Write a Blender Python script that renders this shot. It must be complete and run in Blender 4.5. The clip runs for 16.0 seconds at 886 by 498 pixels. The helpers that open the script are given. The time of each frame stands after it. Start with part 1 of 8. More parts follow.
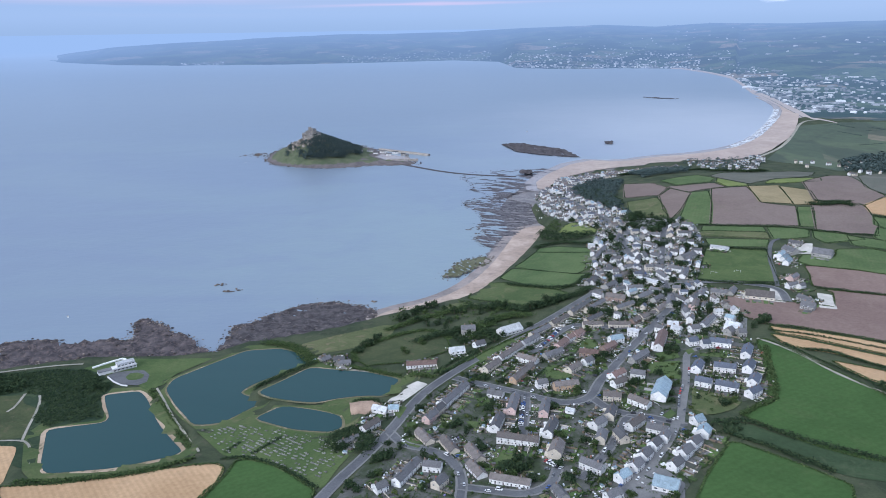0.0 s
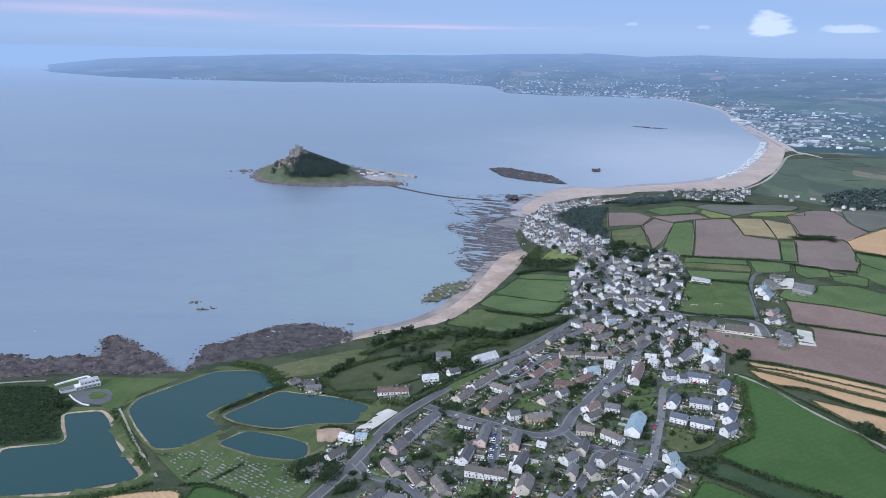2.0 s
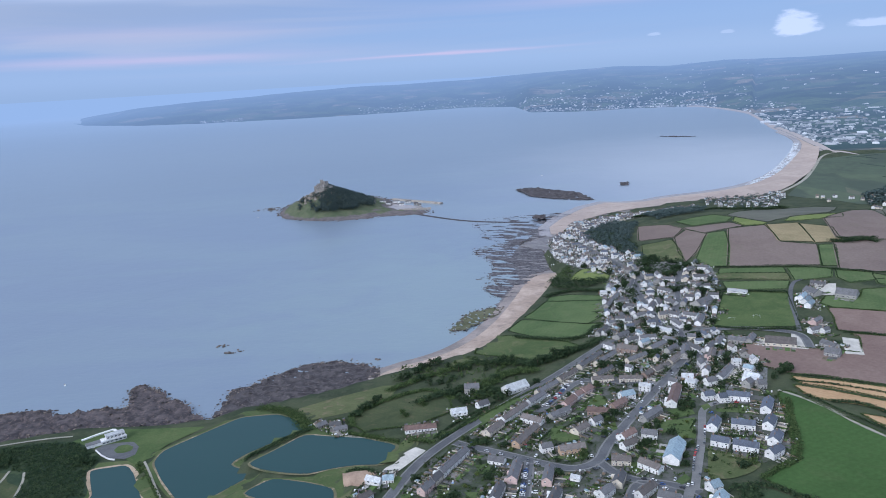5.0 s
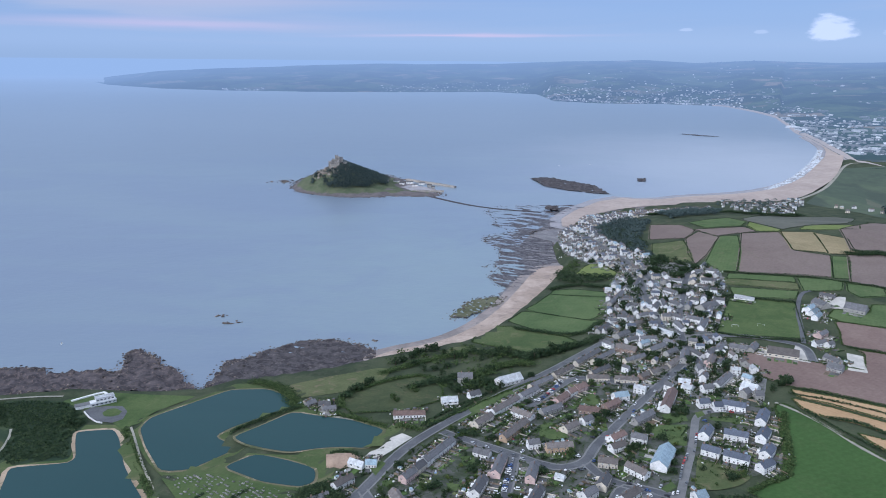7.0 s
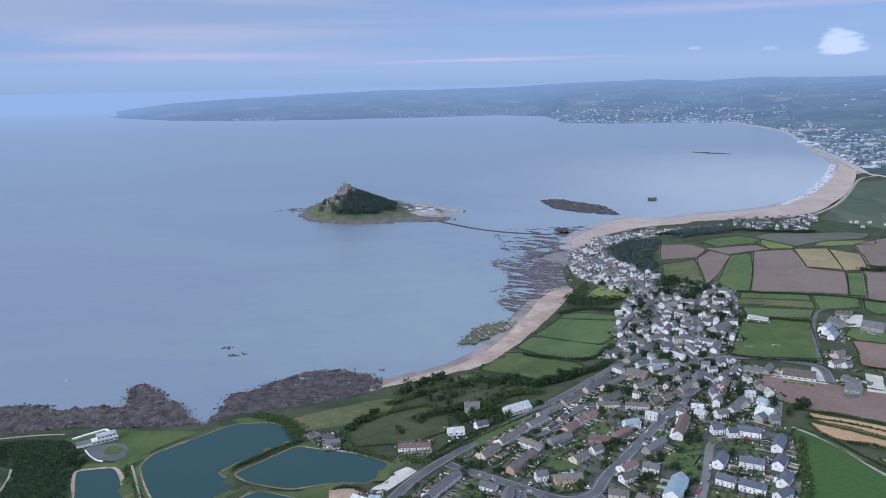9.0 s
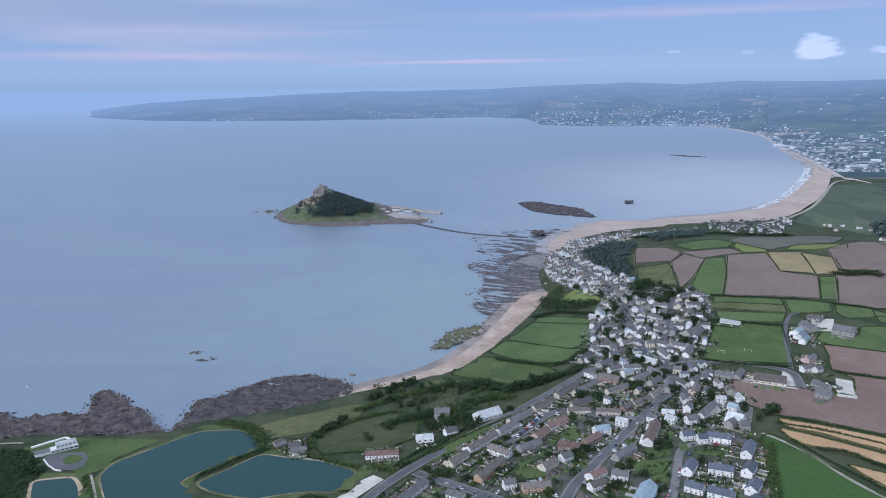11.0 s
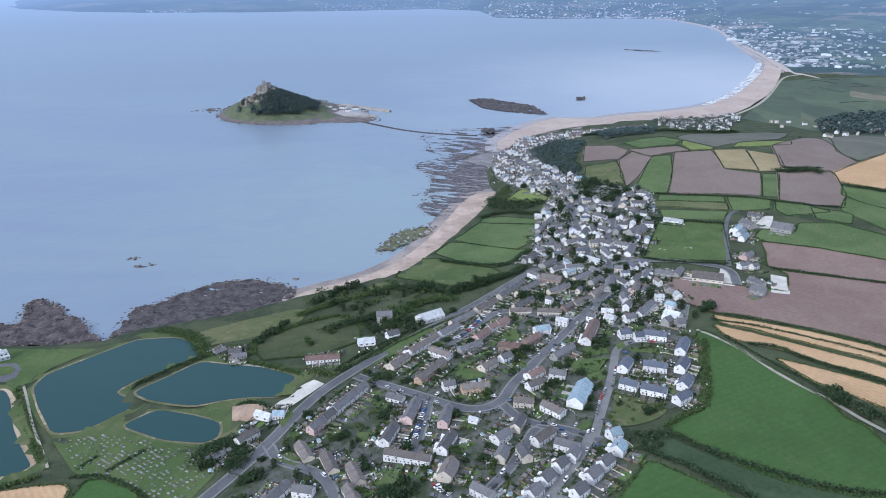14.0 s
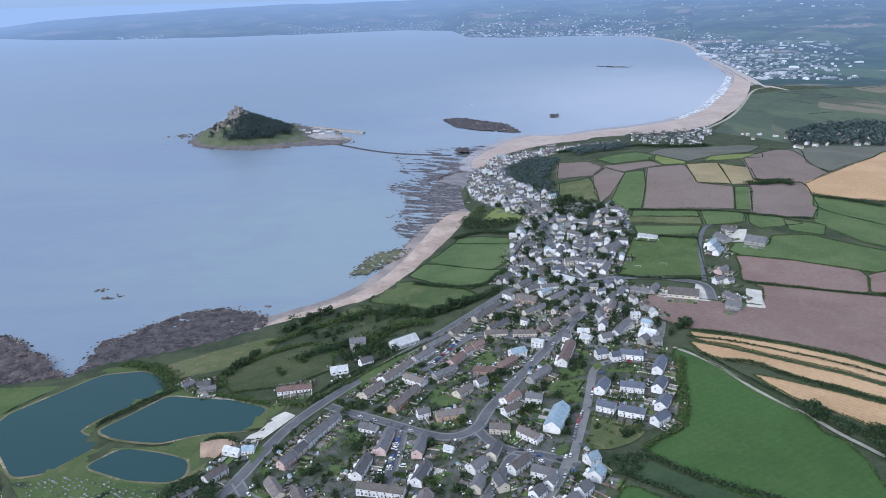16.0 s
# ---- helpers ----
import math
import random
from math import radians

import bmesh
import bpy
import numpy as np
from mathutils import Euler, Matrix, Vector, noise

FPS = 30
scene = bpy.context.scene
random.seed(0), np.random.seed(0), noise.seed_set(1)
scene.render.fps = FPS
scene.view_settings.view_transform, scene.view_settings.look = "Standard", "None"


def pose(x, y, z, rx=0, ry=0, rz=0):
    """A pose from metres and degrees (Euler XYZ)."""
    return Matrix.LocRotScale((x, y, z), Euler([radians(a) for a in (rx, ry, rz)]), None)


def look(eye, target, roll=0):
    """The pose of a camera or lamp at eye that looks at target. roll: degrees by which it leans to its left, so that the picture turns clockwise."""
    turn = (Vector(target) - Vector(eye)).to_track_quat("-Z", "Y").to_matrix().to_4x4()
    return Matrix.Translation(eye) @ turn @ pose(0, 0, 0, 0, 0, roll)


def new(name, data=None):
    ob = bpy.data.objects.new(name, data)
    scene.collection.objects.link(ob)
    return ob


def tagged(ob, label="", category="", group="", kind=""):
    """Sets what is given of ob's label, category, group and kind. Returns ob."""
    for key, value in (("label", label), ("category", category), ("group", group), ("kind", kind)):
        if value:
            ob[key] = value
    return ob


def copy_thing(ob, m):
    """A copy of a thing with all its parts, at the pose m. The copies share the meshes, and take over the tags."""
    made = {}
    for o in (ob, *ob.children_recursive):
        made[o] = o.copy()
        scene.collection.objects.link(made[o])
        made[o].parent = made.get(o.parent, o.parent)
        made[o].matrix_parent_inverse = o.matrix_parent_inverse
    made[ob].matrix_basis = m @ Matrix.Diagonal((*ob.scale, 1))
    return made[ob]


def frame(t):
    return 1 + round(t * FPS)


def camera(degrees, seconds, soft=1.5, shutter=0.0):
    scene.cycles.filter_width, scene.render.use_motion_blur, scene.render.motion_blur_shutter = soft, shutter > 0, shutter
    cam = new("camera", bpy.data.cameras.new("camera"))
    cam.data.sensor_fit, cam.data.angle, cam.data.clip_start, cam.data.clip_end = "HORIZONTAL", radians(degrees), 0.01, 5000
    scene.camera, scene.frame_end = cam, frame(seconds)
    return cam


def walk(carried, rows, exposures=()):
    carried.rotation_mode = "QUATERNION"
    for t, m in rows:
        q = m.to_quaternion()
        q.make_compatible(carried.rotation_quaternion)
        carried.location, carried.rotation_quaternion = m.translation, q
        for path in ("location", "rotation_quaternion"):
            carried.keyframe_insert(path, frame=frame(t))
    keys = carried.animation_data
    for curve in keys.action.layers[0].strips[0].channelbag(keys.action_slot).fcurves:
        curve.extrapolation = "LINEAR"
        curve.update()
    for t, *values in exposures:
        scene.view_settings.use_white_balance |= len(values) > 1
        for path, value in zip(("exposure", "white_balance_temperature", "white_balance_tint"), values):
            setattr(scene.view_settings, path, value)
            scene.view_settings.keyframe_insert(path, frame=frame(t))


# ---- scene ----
cam = camera(61.0, 16.0, soft=0.95)
PATH = [
    (0, (10.16, 8.71, 336.71), (10.101, 10.627, 336.148), -0.8),
    (0.5, (12.97, 11.92, 336.75), (12.938, 13.842, 336.209), 0.8),
    (1, (15.85, 15.17, 336.81), (15.842, 17.100, 336.296), 2),
    (1.5, (18.70, 18.44, 336.82), (18.679, 20.375, 336.314), 1.9),
    (2, (21.35, 21.79, 336.81), (21.321, 23.723, 336.303), 1.2),
    (2.5, (23.86, 25.33, 336.81), (23.806, 27.273, 336.341), -0.7),
    (3, (26.23, 28.86, 336.81), (26.129, 30.805, 336.355), -2.7),
    (3.5, (28.80, 32.25, 336.81), (28.654, 34.199, 336.370), -3.6),
    (4, (31.58, 35.59, 336.86), (31.443, 37.538, 336.429), -4.4),
    (6.5, (45.61, 50.48, 337.58), (45.471, 52.415, 337.099), 0),
    (7, (48.23, 53.73, 337.68), (48.068, 55.662, 337.192), 0.5),
    (7.5, (50.66, 57.12, 337.76), (50.485, 59.057, 337.308), 0.2),
    (8, (53.06, 60.49, 337.84), (52.864, 62.437, 337.412), -0),
    (10.5, (65.57, 75.64, 337.89), (65.388, 77.584, 337.463), -2.4),
    (11, (67.90, 78.13, 337.91), (67.750, 80.076, 337.487), -0.7),
    (11.5, (70.26, 80.64, 337.87), (70.158, 82.580, 337.415), 1.3),
    (12, (72.58, 83.14, 337.78), (72.556, 85.072, 337.279), 2.8),
    (12.5, (74.81, 85.78, 337.66), (74.861, 87.700, 337.096), 4),
    (13, (76.97, 88.60, 337.58), (77.010, 90.483, 336.902), 3.1),
    (13.5, (79.05, 91.64, 337.52), (79.058, 93.513, 336.814), 1.8),
    (14, (80.97, 94.87, 337.53), (80.938, 96.750, 336.845), -0.4),
    (14.5, (82.90, 97.98, 337.55), (82.829, 99.873, 336.897), -2.1),
    (15, (84.97, 100.79, 337.57), (84.907, 102.688, 336.943), -2.4),
    (15.5, (87.04, 103.53, 337.63), (87.026, 105.436, 337.015), -2.8),
    (16, (88.95, 106.25, 337.70), (88.970, 108.144, 337.062), -1.5),
]
walk(cam, [(t, look(eye, target, roll)) for t, eye, target, roll in PATH], [(0, 0.26, 5660, 10), (2, 0.24, 5660, 10), (4, 0.13, 5660, 10), (6.5, 0.17, 5660, 10), (8, 0.09, 5660, 10), (11, 0.08, 5660, 10), (12.5, 0.24, 5660, 10), (13.5, 0.38, 5660, 10), (14.5, 0.33, 5660, 10), (16, 0.28, 5660, 10)])

# ---- sky, sun, exposure ----
def link(nt, a, b):
    nt.links.new(a, b)


def ramp_node(nt, fac, stops, mode="EASE"):
    n = nt.nodes.new("ShaderNodeValToRGB")
    n.color_ramp.interpolation = mode
    el = n.color_ramp.elements
    while len(el) < len(stops):
        el.new(0.5)
    for e, (p, c) in zip(el, stops):
        e.position, e.color = p, (*c, 1) if len(c) == 3 else c
    if fac is not None:
        link(nt, fac, n.inputs["Fac"])
    return n.outputs["Color"]


def math_node(nt, op, a, b=None, clamp=False):
    n = nt.nodes.new("ShaderNodeMath")
    n.operation, n.use_clamp = op, clamp
    for i, v in enumerate((a, b)):
        if v is None:
            continue
        if isinstance(v, (int, float)):
            n.inputs[i].default_value = v
        else:
            link(nt, v, n.inputs[i])
    return n.outputs[0]


def mix_node(nt, fac, a, b, blend="MIX"):
    n = nt.nodes.new("ShaderNodeMix")
    n.data_type, n.blend_type = "RGBA", blend
    for sock, v in ((n.inputs[0], fac), (n.inputs[6], a), (n.inputs[7], b)):
        if isinstance(v, (int, float)):
            sock.default_value = v
        elif isinstance(v, tuple):
            sock.default_value = (*v, 1)
        else:
            link(nt, v, sock)
    return n.outputs[2]


def noise_node(nt, vec, scale, detail=4.0, rough=0.55, distort=0.0, out="Fac"):
    n = nt.nodes.new("ShaderNodeTexNoise")
    n.inputs["Scale"].default_value, n.inputs["Detail"].default_value = scale, detail
    n.inputs["Roughness"].default_value, n.inputs["Distortion"].default_value = rough, distort
    if vec is not None:
        link(nt, vec, n.inputs["Vector"])
    return n.outputs[out]


def scaled(nt, vec, s, r=(0, 0, 0), loc=(0, 0, 0)):
    n = nt.nodes.new("ShaderNodeMapping")
    n.inputs["Scale"].default_value, n.inputs["Rotation"].default_value, n.inputs["Location"].default_value = s, r, loc
    link(nt, vec, n.inputs["Vector"])
    return n.outputs[0]


world = bpy.data.worlds.new("dusk_sky")
scene.world = world
world.use_nodes = True
nt = world.node_tree
nt.nodes.clear()
SUN_AZ, SUN_EL = radians(-140), radians(27)
gen = nt.nodes.new("ShaderNodeTexCoord").outputs["Generated"]
sep = nt.nodes.new("ShaderNodeSeparateXYZ")
link(nt, gen, sep.inputs[0])
dx, dy, dz = sep.outputs
clear = nt.nodes.new("ShaderNodeTexSky")
clear.sky_type, clear.sun_disc = "NISHITA", False
clear.sun_elevation, clear.sun_rotation = SUN_EL, SUN_AZ
clear_sky = mix_node(nt, 1.0, clear.outputs[0], (0.1, 0.1, 0.1), "MULTIPLY")
# the veil of thin overcast: hazy at the horizon, blue gap above it, bright overhead
veil = ramp_node(nt, dz, [(0.0, (0.318, 0.435, 0.645)), (0.02, (0.335, 0.455, 0.685)), (0.05, (0.285, 0.405, 0.65)), (0.11, (0.24, 0.355, 0.615)), (0.25, (0.48, 0.6, 0.85)), (0.5, (0.85, 0.93, 1.08)), (1.0, (1.05, 1.08, 1.18))])
sky = mix_node(nt, 0.12, veil, clear_sky)
# long streaks of cloud lying along the horizon
az = math_node(nt, "ARCTAN2", dx, dy)
comb = nt.nodes.new("ShaderNodeCombineXYZ")
link(nt, az, comb.inputs[0])
link(nt, math_node(nt, "MULTIPLY", dz, 9.0), comb.inputs[1])
streak = noise_node(nt, scaled(nt, comb.outputs[0], (1.5, 3.4, 1), (0, 0, radians(1.5)), (0.3, 0.15, 0)), 1.0, 5, 0.5, 0.7)
low = ramp_node(nt, dz, [(0.012, (0, 0, 0)), (0.035, (1, 1, 1)), (0.3, (1, 1, 1)), (0.5, (0, 0, 0))], "LINEAR")
left = ramp_node(nt, math_node(nt, "ADD", math_node(nt, "MULTIPLY", az, 1.0), 0.6), [(0.15, (1, 1, 1)), (0.62, (0.25, 0.25, 0.25)), (1.0, (0.5, 0.5, 0.5))])
grey = math_node(nt, "MULTIPLY", ramp_node(nt, streak, [(0.42, (0, 0, 0)), (0.62, (1, 1, 1))]), math_node(nt, "MULTIPLY", low, left))
sky = mix_node(nt, math_node(nt, "MULTIPLY", grey, 0.9), sky, (0.415, 0.47, 0.62))


def pink_streak(sky, az0, el0, wide, high, tilt, power, colour=(0.66, 0.53, 0.68)):
    u = math_node(nt, "DIVIDE", math_node(nt, "SUBTRACT", az, az0), wide)
    bend = math_node(nt, "MULTIPLY", math_node(nt, "SUBTRACT", noise_node(nt, scaled(nt, comb.outputs[0], (3, 6, 1)), 1.5, 3), 0.5), 0.012)
    v = math_node(nt, "SUBTRACT", math_node(nt, "ADD", dz, bend), math_node(nt, "ADD", math_node(nt, "MULTIPLY", u, tilt), el0))
    v = math_node(nt, "DIVIDE", v, high)
    d = math_node(nt, "ADD", math_node(nt, "MULTIPLY", u, u), math_node(nt, "MULTIPLY", v, v))
    f = math_node(nt, "MULTIPLY", math_node(nt, "POWER", 2.718, math_node(nt, "MULTIPLY", d, -1.6)), power)
    return mix_node(nt, f, sky, colour)


sky = pink_streak(sky, -0.5, 0.095, 0.42, 0.035, 0.0, 0.8, (0.34, 0.4, 0.54))
sky = pink_streak(sky, -0.42, 0.04, 0.2, 0.007, 0.0, 0.5)
sky = pink_streak(sky, -0.05, 0.030, 0.16, 0.0028, 0.001, 0.7)
sky = pink_streak(sky, -0.42, 0.07, 0.25, 0.012, 0.0, 0.45, (0.55, 0.5, 0.62))
sky = pink_streak(sky, 0.25, 0.085, 0.3, 0.008, 0.0, 0.3)
sky = pink_streak(sky, -0.5, 0.118, 0.24, 0.012, -0.004, 0.6, (0.6, 0.63, 0.74))


def cumulus(sky, az0, base, wide, high, power):
    """A heap of cloud with a flat foot and a billowing top."""
    rag = math_node(nt, "SUBTRACT", noise_node(nt, scaled(nt, comb.outputs[0], (34, 12, 1)), 1.0, 6, 0.62), 0.5)
    u = math_node(nt, "DIVIDE", math_node(nt, "SUBTRACT", az, az0), wide)
    v = math_node(nt, "DIVIDE", math_node(nt, "SUBTRACT", dz, base), high)
    v = math_node(nt, "MAXIMUM", v, math_node(nt, "MULTIPLY", v, -3.5))
    d = math_node(nt, "SQRT", math_node(nt, "ADD", math_node(nt, "MULTIPLY", u, u), math_node(nt, "MULTIPLY", v, v)))
    d = math_node(nt, "ADD", d, math_node(nt, "MULTIPLY", rag, 1.3))
    f = math_node(nt, "MULTIPLY", ramp_node(nt, d, [(0.55, (1, 1, 1)), (1.0, (0, 0, 0))]), power)
    return mix_node(nt, f, sky, (0.66, 0.72, 0.9))


sky = cumulus(sky, 0.375, 0.031, 0.029, 0.025, 0.85)
sky = cumulus(sky, 0.458, 0.032, 0.034, 0.010, 0.6)
sky = cumulus(sky, 0.215, 0.037, 0.010, 0.004, 0.35)
sky = cumulus(sky, 0.30, 0.034, 0.010, 0.004, 0.3)
bg = nt.nodes.new("ShaderNodeBackground")
link(nt, sky, bg.inputs["Color"])
bg.inputs["Strength"].default_value = 1.0
link(nt, bg.outputs[0], nt.nodes.new("ShaderNodeOutputWorld").inputs["Surface"])

sun = new("sun", bpy.data.lights.new("sun", "SUN"))
sun.data.energy, sun.data.angle, sun.data.color = 2.2, radians(22), (1.0, 0.95, 0.9)
sun.matrix_world = look((0, 0, 900), (-math.sin(SUN_AZ) * 900, -math.cos(SUN_AZ) * 900, 900 - 900 * math.tan(SUN_EL)))


# ---- materials ----
def material(name, rough=0.8, spec=0.3):
    m = bpy.data.materials.new(name)
    m.use_nodes = True
    b = m.node_tree.nodes["Principled BSDF"]
    b.inputs["Roughness"].default_value, b.inputs["Specular IOR Level"].default_value = rough, spec
    return m, m.node_tree, b


def place(nt):
    return nt.nodes.new("ShaderNodeTexCoord").outputs["Object"]


def bump(nt, b, height, strength, distance):
    n = nt.nodes.new("ShaderNodeBump")
    n.inputs["Strength"].default_value, n.inputs["Distance"].default_value = strength, distance
    link(nt, height, n.inputs["Height"])
    link(nt, n.outputs[0], b.inputs["Normal"])


def ground_material(name, dark, light, spot, coarse=0.02, fine=0.6, rough=0.9, lines=None, spots=0.35):
    """Two scales of variation over the ground, with blotches of a third colour and, for fields, the lines of the plough or mower."""
    m, nt, b = material(name, rough, 0.06)
    p = place(nt)
    big = noise_node(nt, p, coarse, 5, 0.6, 0.6)
    small = noise_node(nt, p, fine, 4, 0.65)
    col = mix_node(nt, ramp_node(nt, big, [(0.35, (0, 0, 0)), (0.65, (1, 1, 1))]), dark, light)
    blot = noise_node(nt, scaled(nt, p, (1, 1, 1), (0, 0, 1), (40, 9, 0)), coarse * 3.2, 6, 0.65, 0.8)
    col = mix_node(nt, math_node(nt, "MULTIPLY", ramp_node(nt, blot, [(0.52, (0, 0, 0)), (0.68, (1, 1, 1))]), spots), col, spot)
    col = mix_node(nt, 0.22, col, ramp_node(nt, small, [(0.25, (0.45, 0.45, 0.45)), (0.75, (1.45, 1.45, 1.45))]), "MULTIPLY")
    if lines:
        turn, gap, strength = lines
        w = nt.nodes.new("ShaderNodeTexWave")
        w.inputs["Scale"].default_value, w.inputs["Distortion"].default_value, w.inputs["Detail"].default_value = 0.314 / gap, 1.2, 2
        link(nt, scaled(nt, p, (1, 1, 1), (0, 0, radians(turn))), w.inputs["Vector"])
        col = mix_node(nt, strength, col, ramp_node(nt, w.outputs["Fac"], [(0.2, (0.6, 0.6, 0.6)), (0.8, (1.3, 1.3, 1.3))]), "MULTIPLY")
    link(nt, col, b.inputs["Base Color"])
    bump(nt, b, small, 0.6, 0.5)
    return m


def facing_material(name, base, var=0.2, fine=1.5, rough=0.8, spec=0.3, random_amount=0.25, bump_by=0.3):
    """Walls, roofs and hard things: grain, stains and a shade of its own for each object."""
    m, nt, b = material(name, rough, spec)
    p = place(nt)
    grain = noise_node(nt, p, fine, 5, 0.65)
    stain = noise_node(nt, p, fine * 0.16, 3, 0.6, 0.5)
    col = mix_node(nt, var, base, ramp_node(nt, grain, [(0.3, (0.25, 0.25, 0.25)), (0.7, (1.4, 1.4, 1.4))]), "MULTIPLY")
    col = mix_node(nt, var, col, ramp_node(nt, stain, [(0.3, (0.4, 0.4, 0.38)), (0.7, (1.25, 1.25, 1.25))]), "MULTIPLY")
    info = nt.nodes.new("ShaderNodeObjectInfo").outputs["Random"]
    tone = 1 - random_amount
    col = mix_node(nt, 1.0, col, ramp_node(nt, info, [(0.0, (tone, tone, tone)), (1.0, (1 + random_amount * 0.5,) * 3)], "LINEAR"), "MULTIPLY")
    link(nt, col, b.inputs["Base Color"])
    bump(nt, b, grain, bump_by, 0.08)
    return m


def island_material(name, stops, rough=0.9, spec=0.04, grain=2.0, var=0.5):
    """Leaves, stones and joined pieces: each piece has its own shade."""
    m, nt, b = material(name, rough, spec)
    r = nt.nodes.new("ShaderNodeNewGeometry").outputs["Random Per Island"]
    col = ramp_node(nt, r, stops, "LINEAR")
    g = noise_node(nt, place(nt), grain, 3, 0.6)
    col = mix_node(nt, var, col, ramp_node(nt, g, [(0.3, (0.45, 0.45, 0.45)), (0.7, (1.4, 1.4, 1.4))]), "MULTIPLY")
    link(nt, col, b.inputs["Base Color"])
    return m


M = {}
M["ground"] = ground_material("rough_grass_and_gardens", (0.039, 0.052, 0.031), (0.069, 0.081, 0.047), (0.105, 0.096, 0.07), 0.03, 0.5)
M["grass"] = ground_material("pasture", (0.072, 0.108, 0.045), (0.1, 0.136, 0.059), (0.125, 0.136, 0.072), 0.015, 0.35, lines=(20, 5, 0.05), spots=0.5)
M["grass_rich"] = ground_material("rich_grass", (0.047, 0.087, 0.029), (0.056, 0.103, 0.034), (0.067, 0.101, 0.039), 0.012, 0.3, lines=(62, 6, 0.06), spots=0.5)
M["grass_dry"] = ground_material("rough_dry_grass", (0.075, 0.095, 0.042), (0.115, 0.125, 0.062), (0.17, 0.135, 0.09), 0.03, 0.4, spots=0.7)
M["grass_dark"] = ground_material("rank_grass", (0.048, 0.062, 0.032), (0.073, 0.086, 0.043), (0.105, 0.095, 0.058), 0.03, 0.35, spots=0.6)
M["lawn"] = ground_material("mown_lawn", (0.064, 0.096, 0.037), (0.088, 0.119, 0.048), (0.13, 0.14, 0.07), 0.03, 0.5, lines=(35, 3, 0.05))
M["brown"] = ground_material("bare_earth_field", (0.176, 0.124, 0.108), (0.208, 0.151, 0.13), (0.235, 0.178, 0.153), 0.012, 0.3, lines=(-64, 3.5, 0.08))
M["heath"] = ground_material("dark_scrubby_heath", (0.028, 0.046, 0.028), (0.042, 0.06, 0.034), (0.07, 0.09, 0.045), 0.02, 0.25, spots=0.8)
M["brown_grey"] = ground_material("weathered_earth_field", (0.162, 0.126, 0.112), (0.19, 0.15, 0.132), (0.16, 0.142, 0.105), 0.012, 0.3, lines=(-40, 4, 0.08))
M["straw"] = ground_material("stubble_field", (0.38, 0.25, 0.14), (0.46, 0.31, 0.18), (0.33, 0.24, 0.15), 0.012, 0.3, lines=(-38, 4, 0.12))
M["barley"] = ground_material("ripening_barley", (0.23, 0.19, 0.11), (0.29, 0.235, 0.14), (0.19, 0.18, 0.1), 0.02, 0.3, lines=(10, 4, 0.08))
M["sand"] = ground_material("beach_sand", (0.33, 0.26, 0.215), (0.45, 0.36, 0.3), (0.25, 0.2, 0.175), 0.02, 0.15, spots=0.75)
M["long_sand"] = ground_material("smooth_beach_sand", (0.35, 0.285, 0.25), (0.42, 0.345, 0.3), (0.31, 0.265, 0.245), 0.006, 0.08, rough=0.7, spots=0.35)
M["damp_sand"] = ground_material("damp_brown_sand", (0.2, 0.17, 0.155), (0.29, 0.245, 0.22), (0.15, 0.135, 0.13), 0.025, 0.2, rough=0.4, spots=0.7)
M["wet_sand"] = ground_material("wet_sand", (0.28, 0.255, 0.25), (0.33, 0.3, 0.29), (0.25, 0.24, 0.245), 0.012, 0.2, rough=0.25, spots=0.4)
M["bank"] = ground_material("earth_bank", (0.3, 0.23, 0.16), (0.42, 0.33, 0.24), (0.06, 0.085, 0.038), 0.02, 0.6, spots=1.0)
M["bank_green"] = ground_material("grassed_bank", (0.085, 0.1, 0.05), (0.2, 0.17, 0.11), (0.4, 0.32, 0.23), 0.012, 0.6, spots=1.0)
M["pond_grass"] = ground_material("reservoir_bank_grass", (0.06, 0.088, 0.036), (0.092, 0.115, 0.05), (0.16, 0.14, 0.085), 0.02, 0.4, spots=0.55)
M["valley"] = ground_material("rank_valley_grass", (0.036, 0.058, 0.03), (0.052, 0.078, 0.04), (0.072, 0.088, 0.05), 0.02, 0.3, spots=0.6)
M["estate_ground"] = ground_material("gardens_and_drives", (0.045, 0.058, 0.034), (0.11, 0.11, 0.104), (0.05, 0.07, 0.034), 0.06, 0.5, spots=0.9)
M["lime"] = ground_material("light_green_crop", (0.13, 0.165, 0.055), (0.165, 0.195, 0.07), (0.18, 0.19, 0.09), 0.02, 0.3, lines=(10, 4, 0.06))
M["fallow"] = ground_material("dull_fallow", (0.105, 0.108, 0.088), (0.135, 0.135, 0.11), (0.155, 0.135, 0.115), 0.012, 0.3, lines=(-40, 4, 0.06))
M["asphalt"] = ground_material("worn_asphalt", (0.095, 0.098, 0.106), (0.13, 0.132, 0.14), (0.085, 0.087, 0.09), 0.04, 0.7, spots=0.4)
M["pavement"] = ground_material("concrete_paving", (0.155, 0.155, 0.155), (0.2, 0.198, 0.195), (0.17, 0.17, 0.165), 0.05, 0.8)
M["concrete"] = ground_material("pale_concrete", (0.42, 0.4, 0.36), (0.55, 0.52, 0.47), (0.36, 0.33, 0.29), 0.06, 0.7)
M["track"] = ground_material("gravel_track", (0.25, 0.24, 0.2), (0.34, 0.32, 0.27), (0.12, 0.14, 0.08), 0.05, 0.7)
M["soil"] = ground_material("churned_earth", (0.27, 0.19, 0.14), (0.38, 0.28, 0.21), (0.2, 0.16, 0.11), 0.06, 0.6)
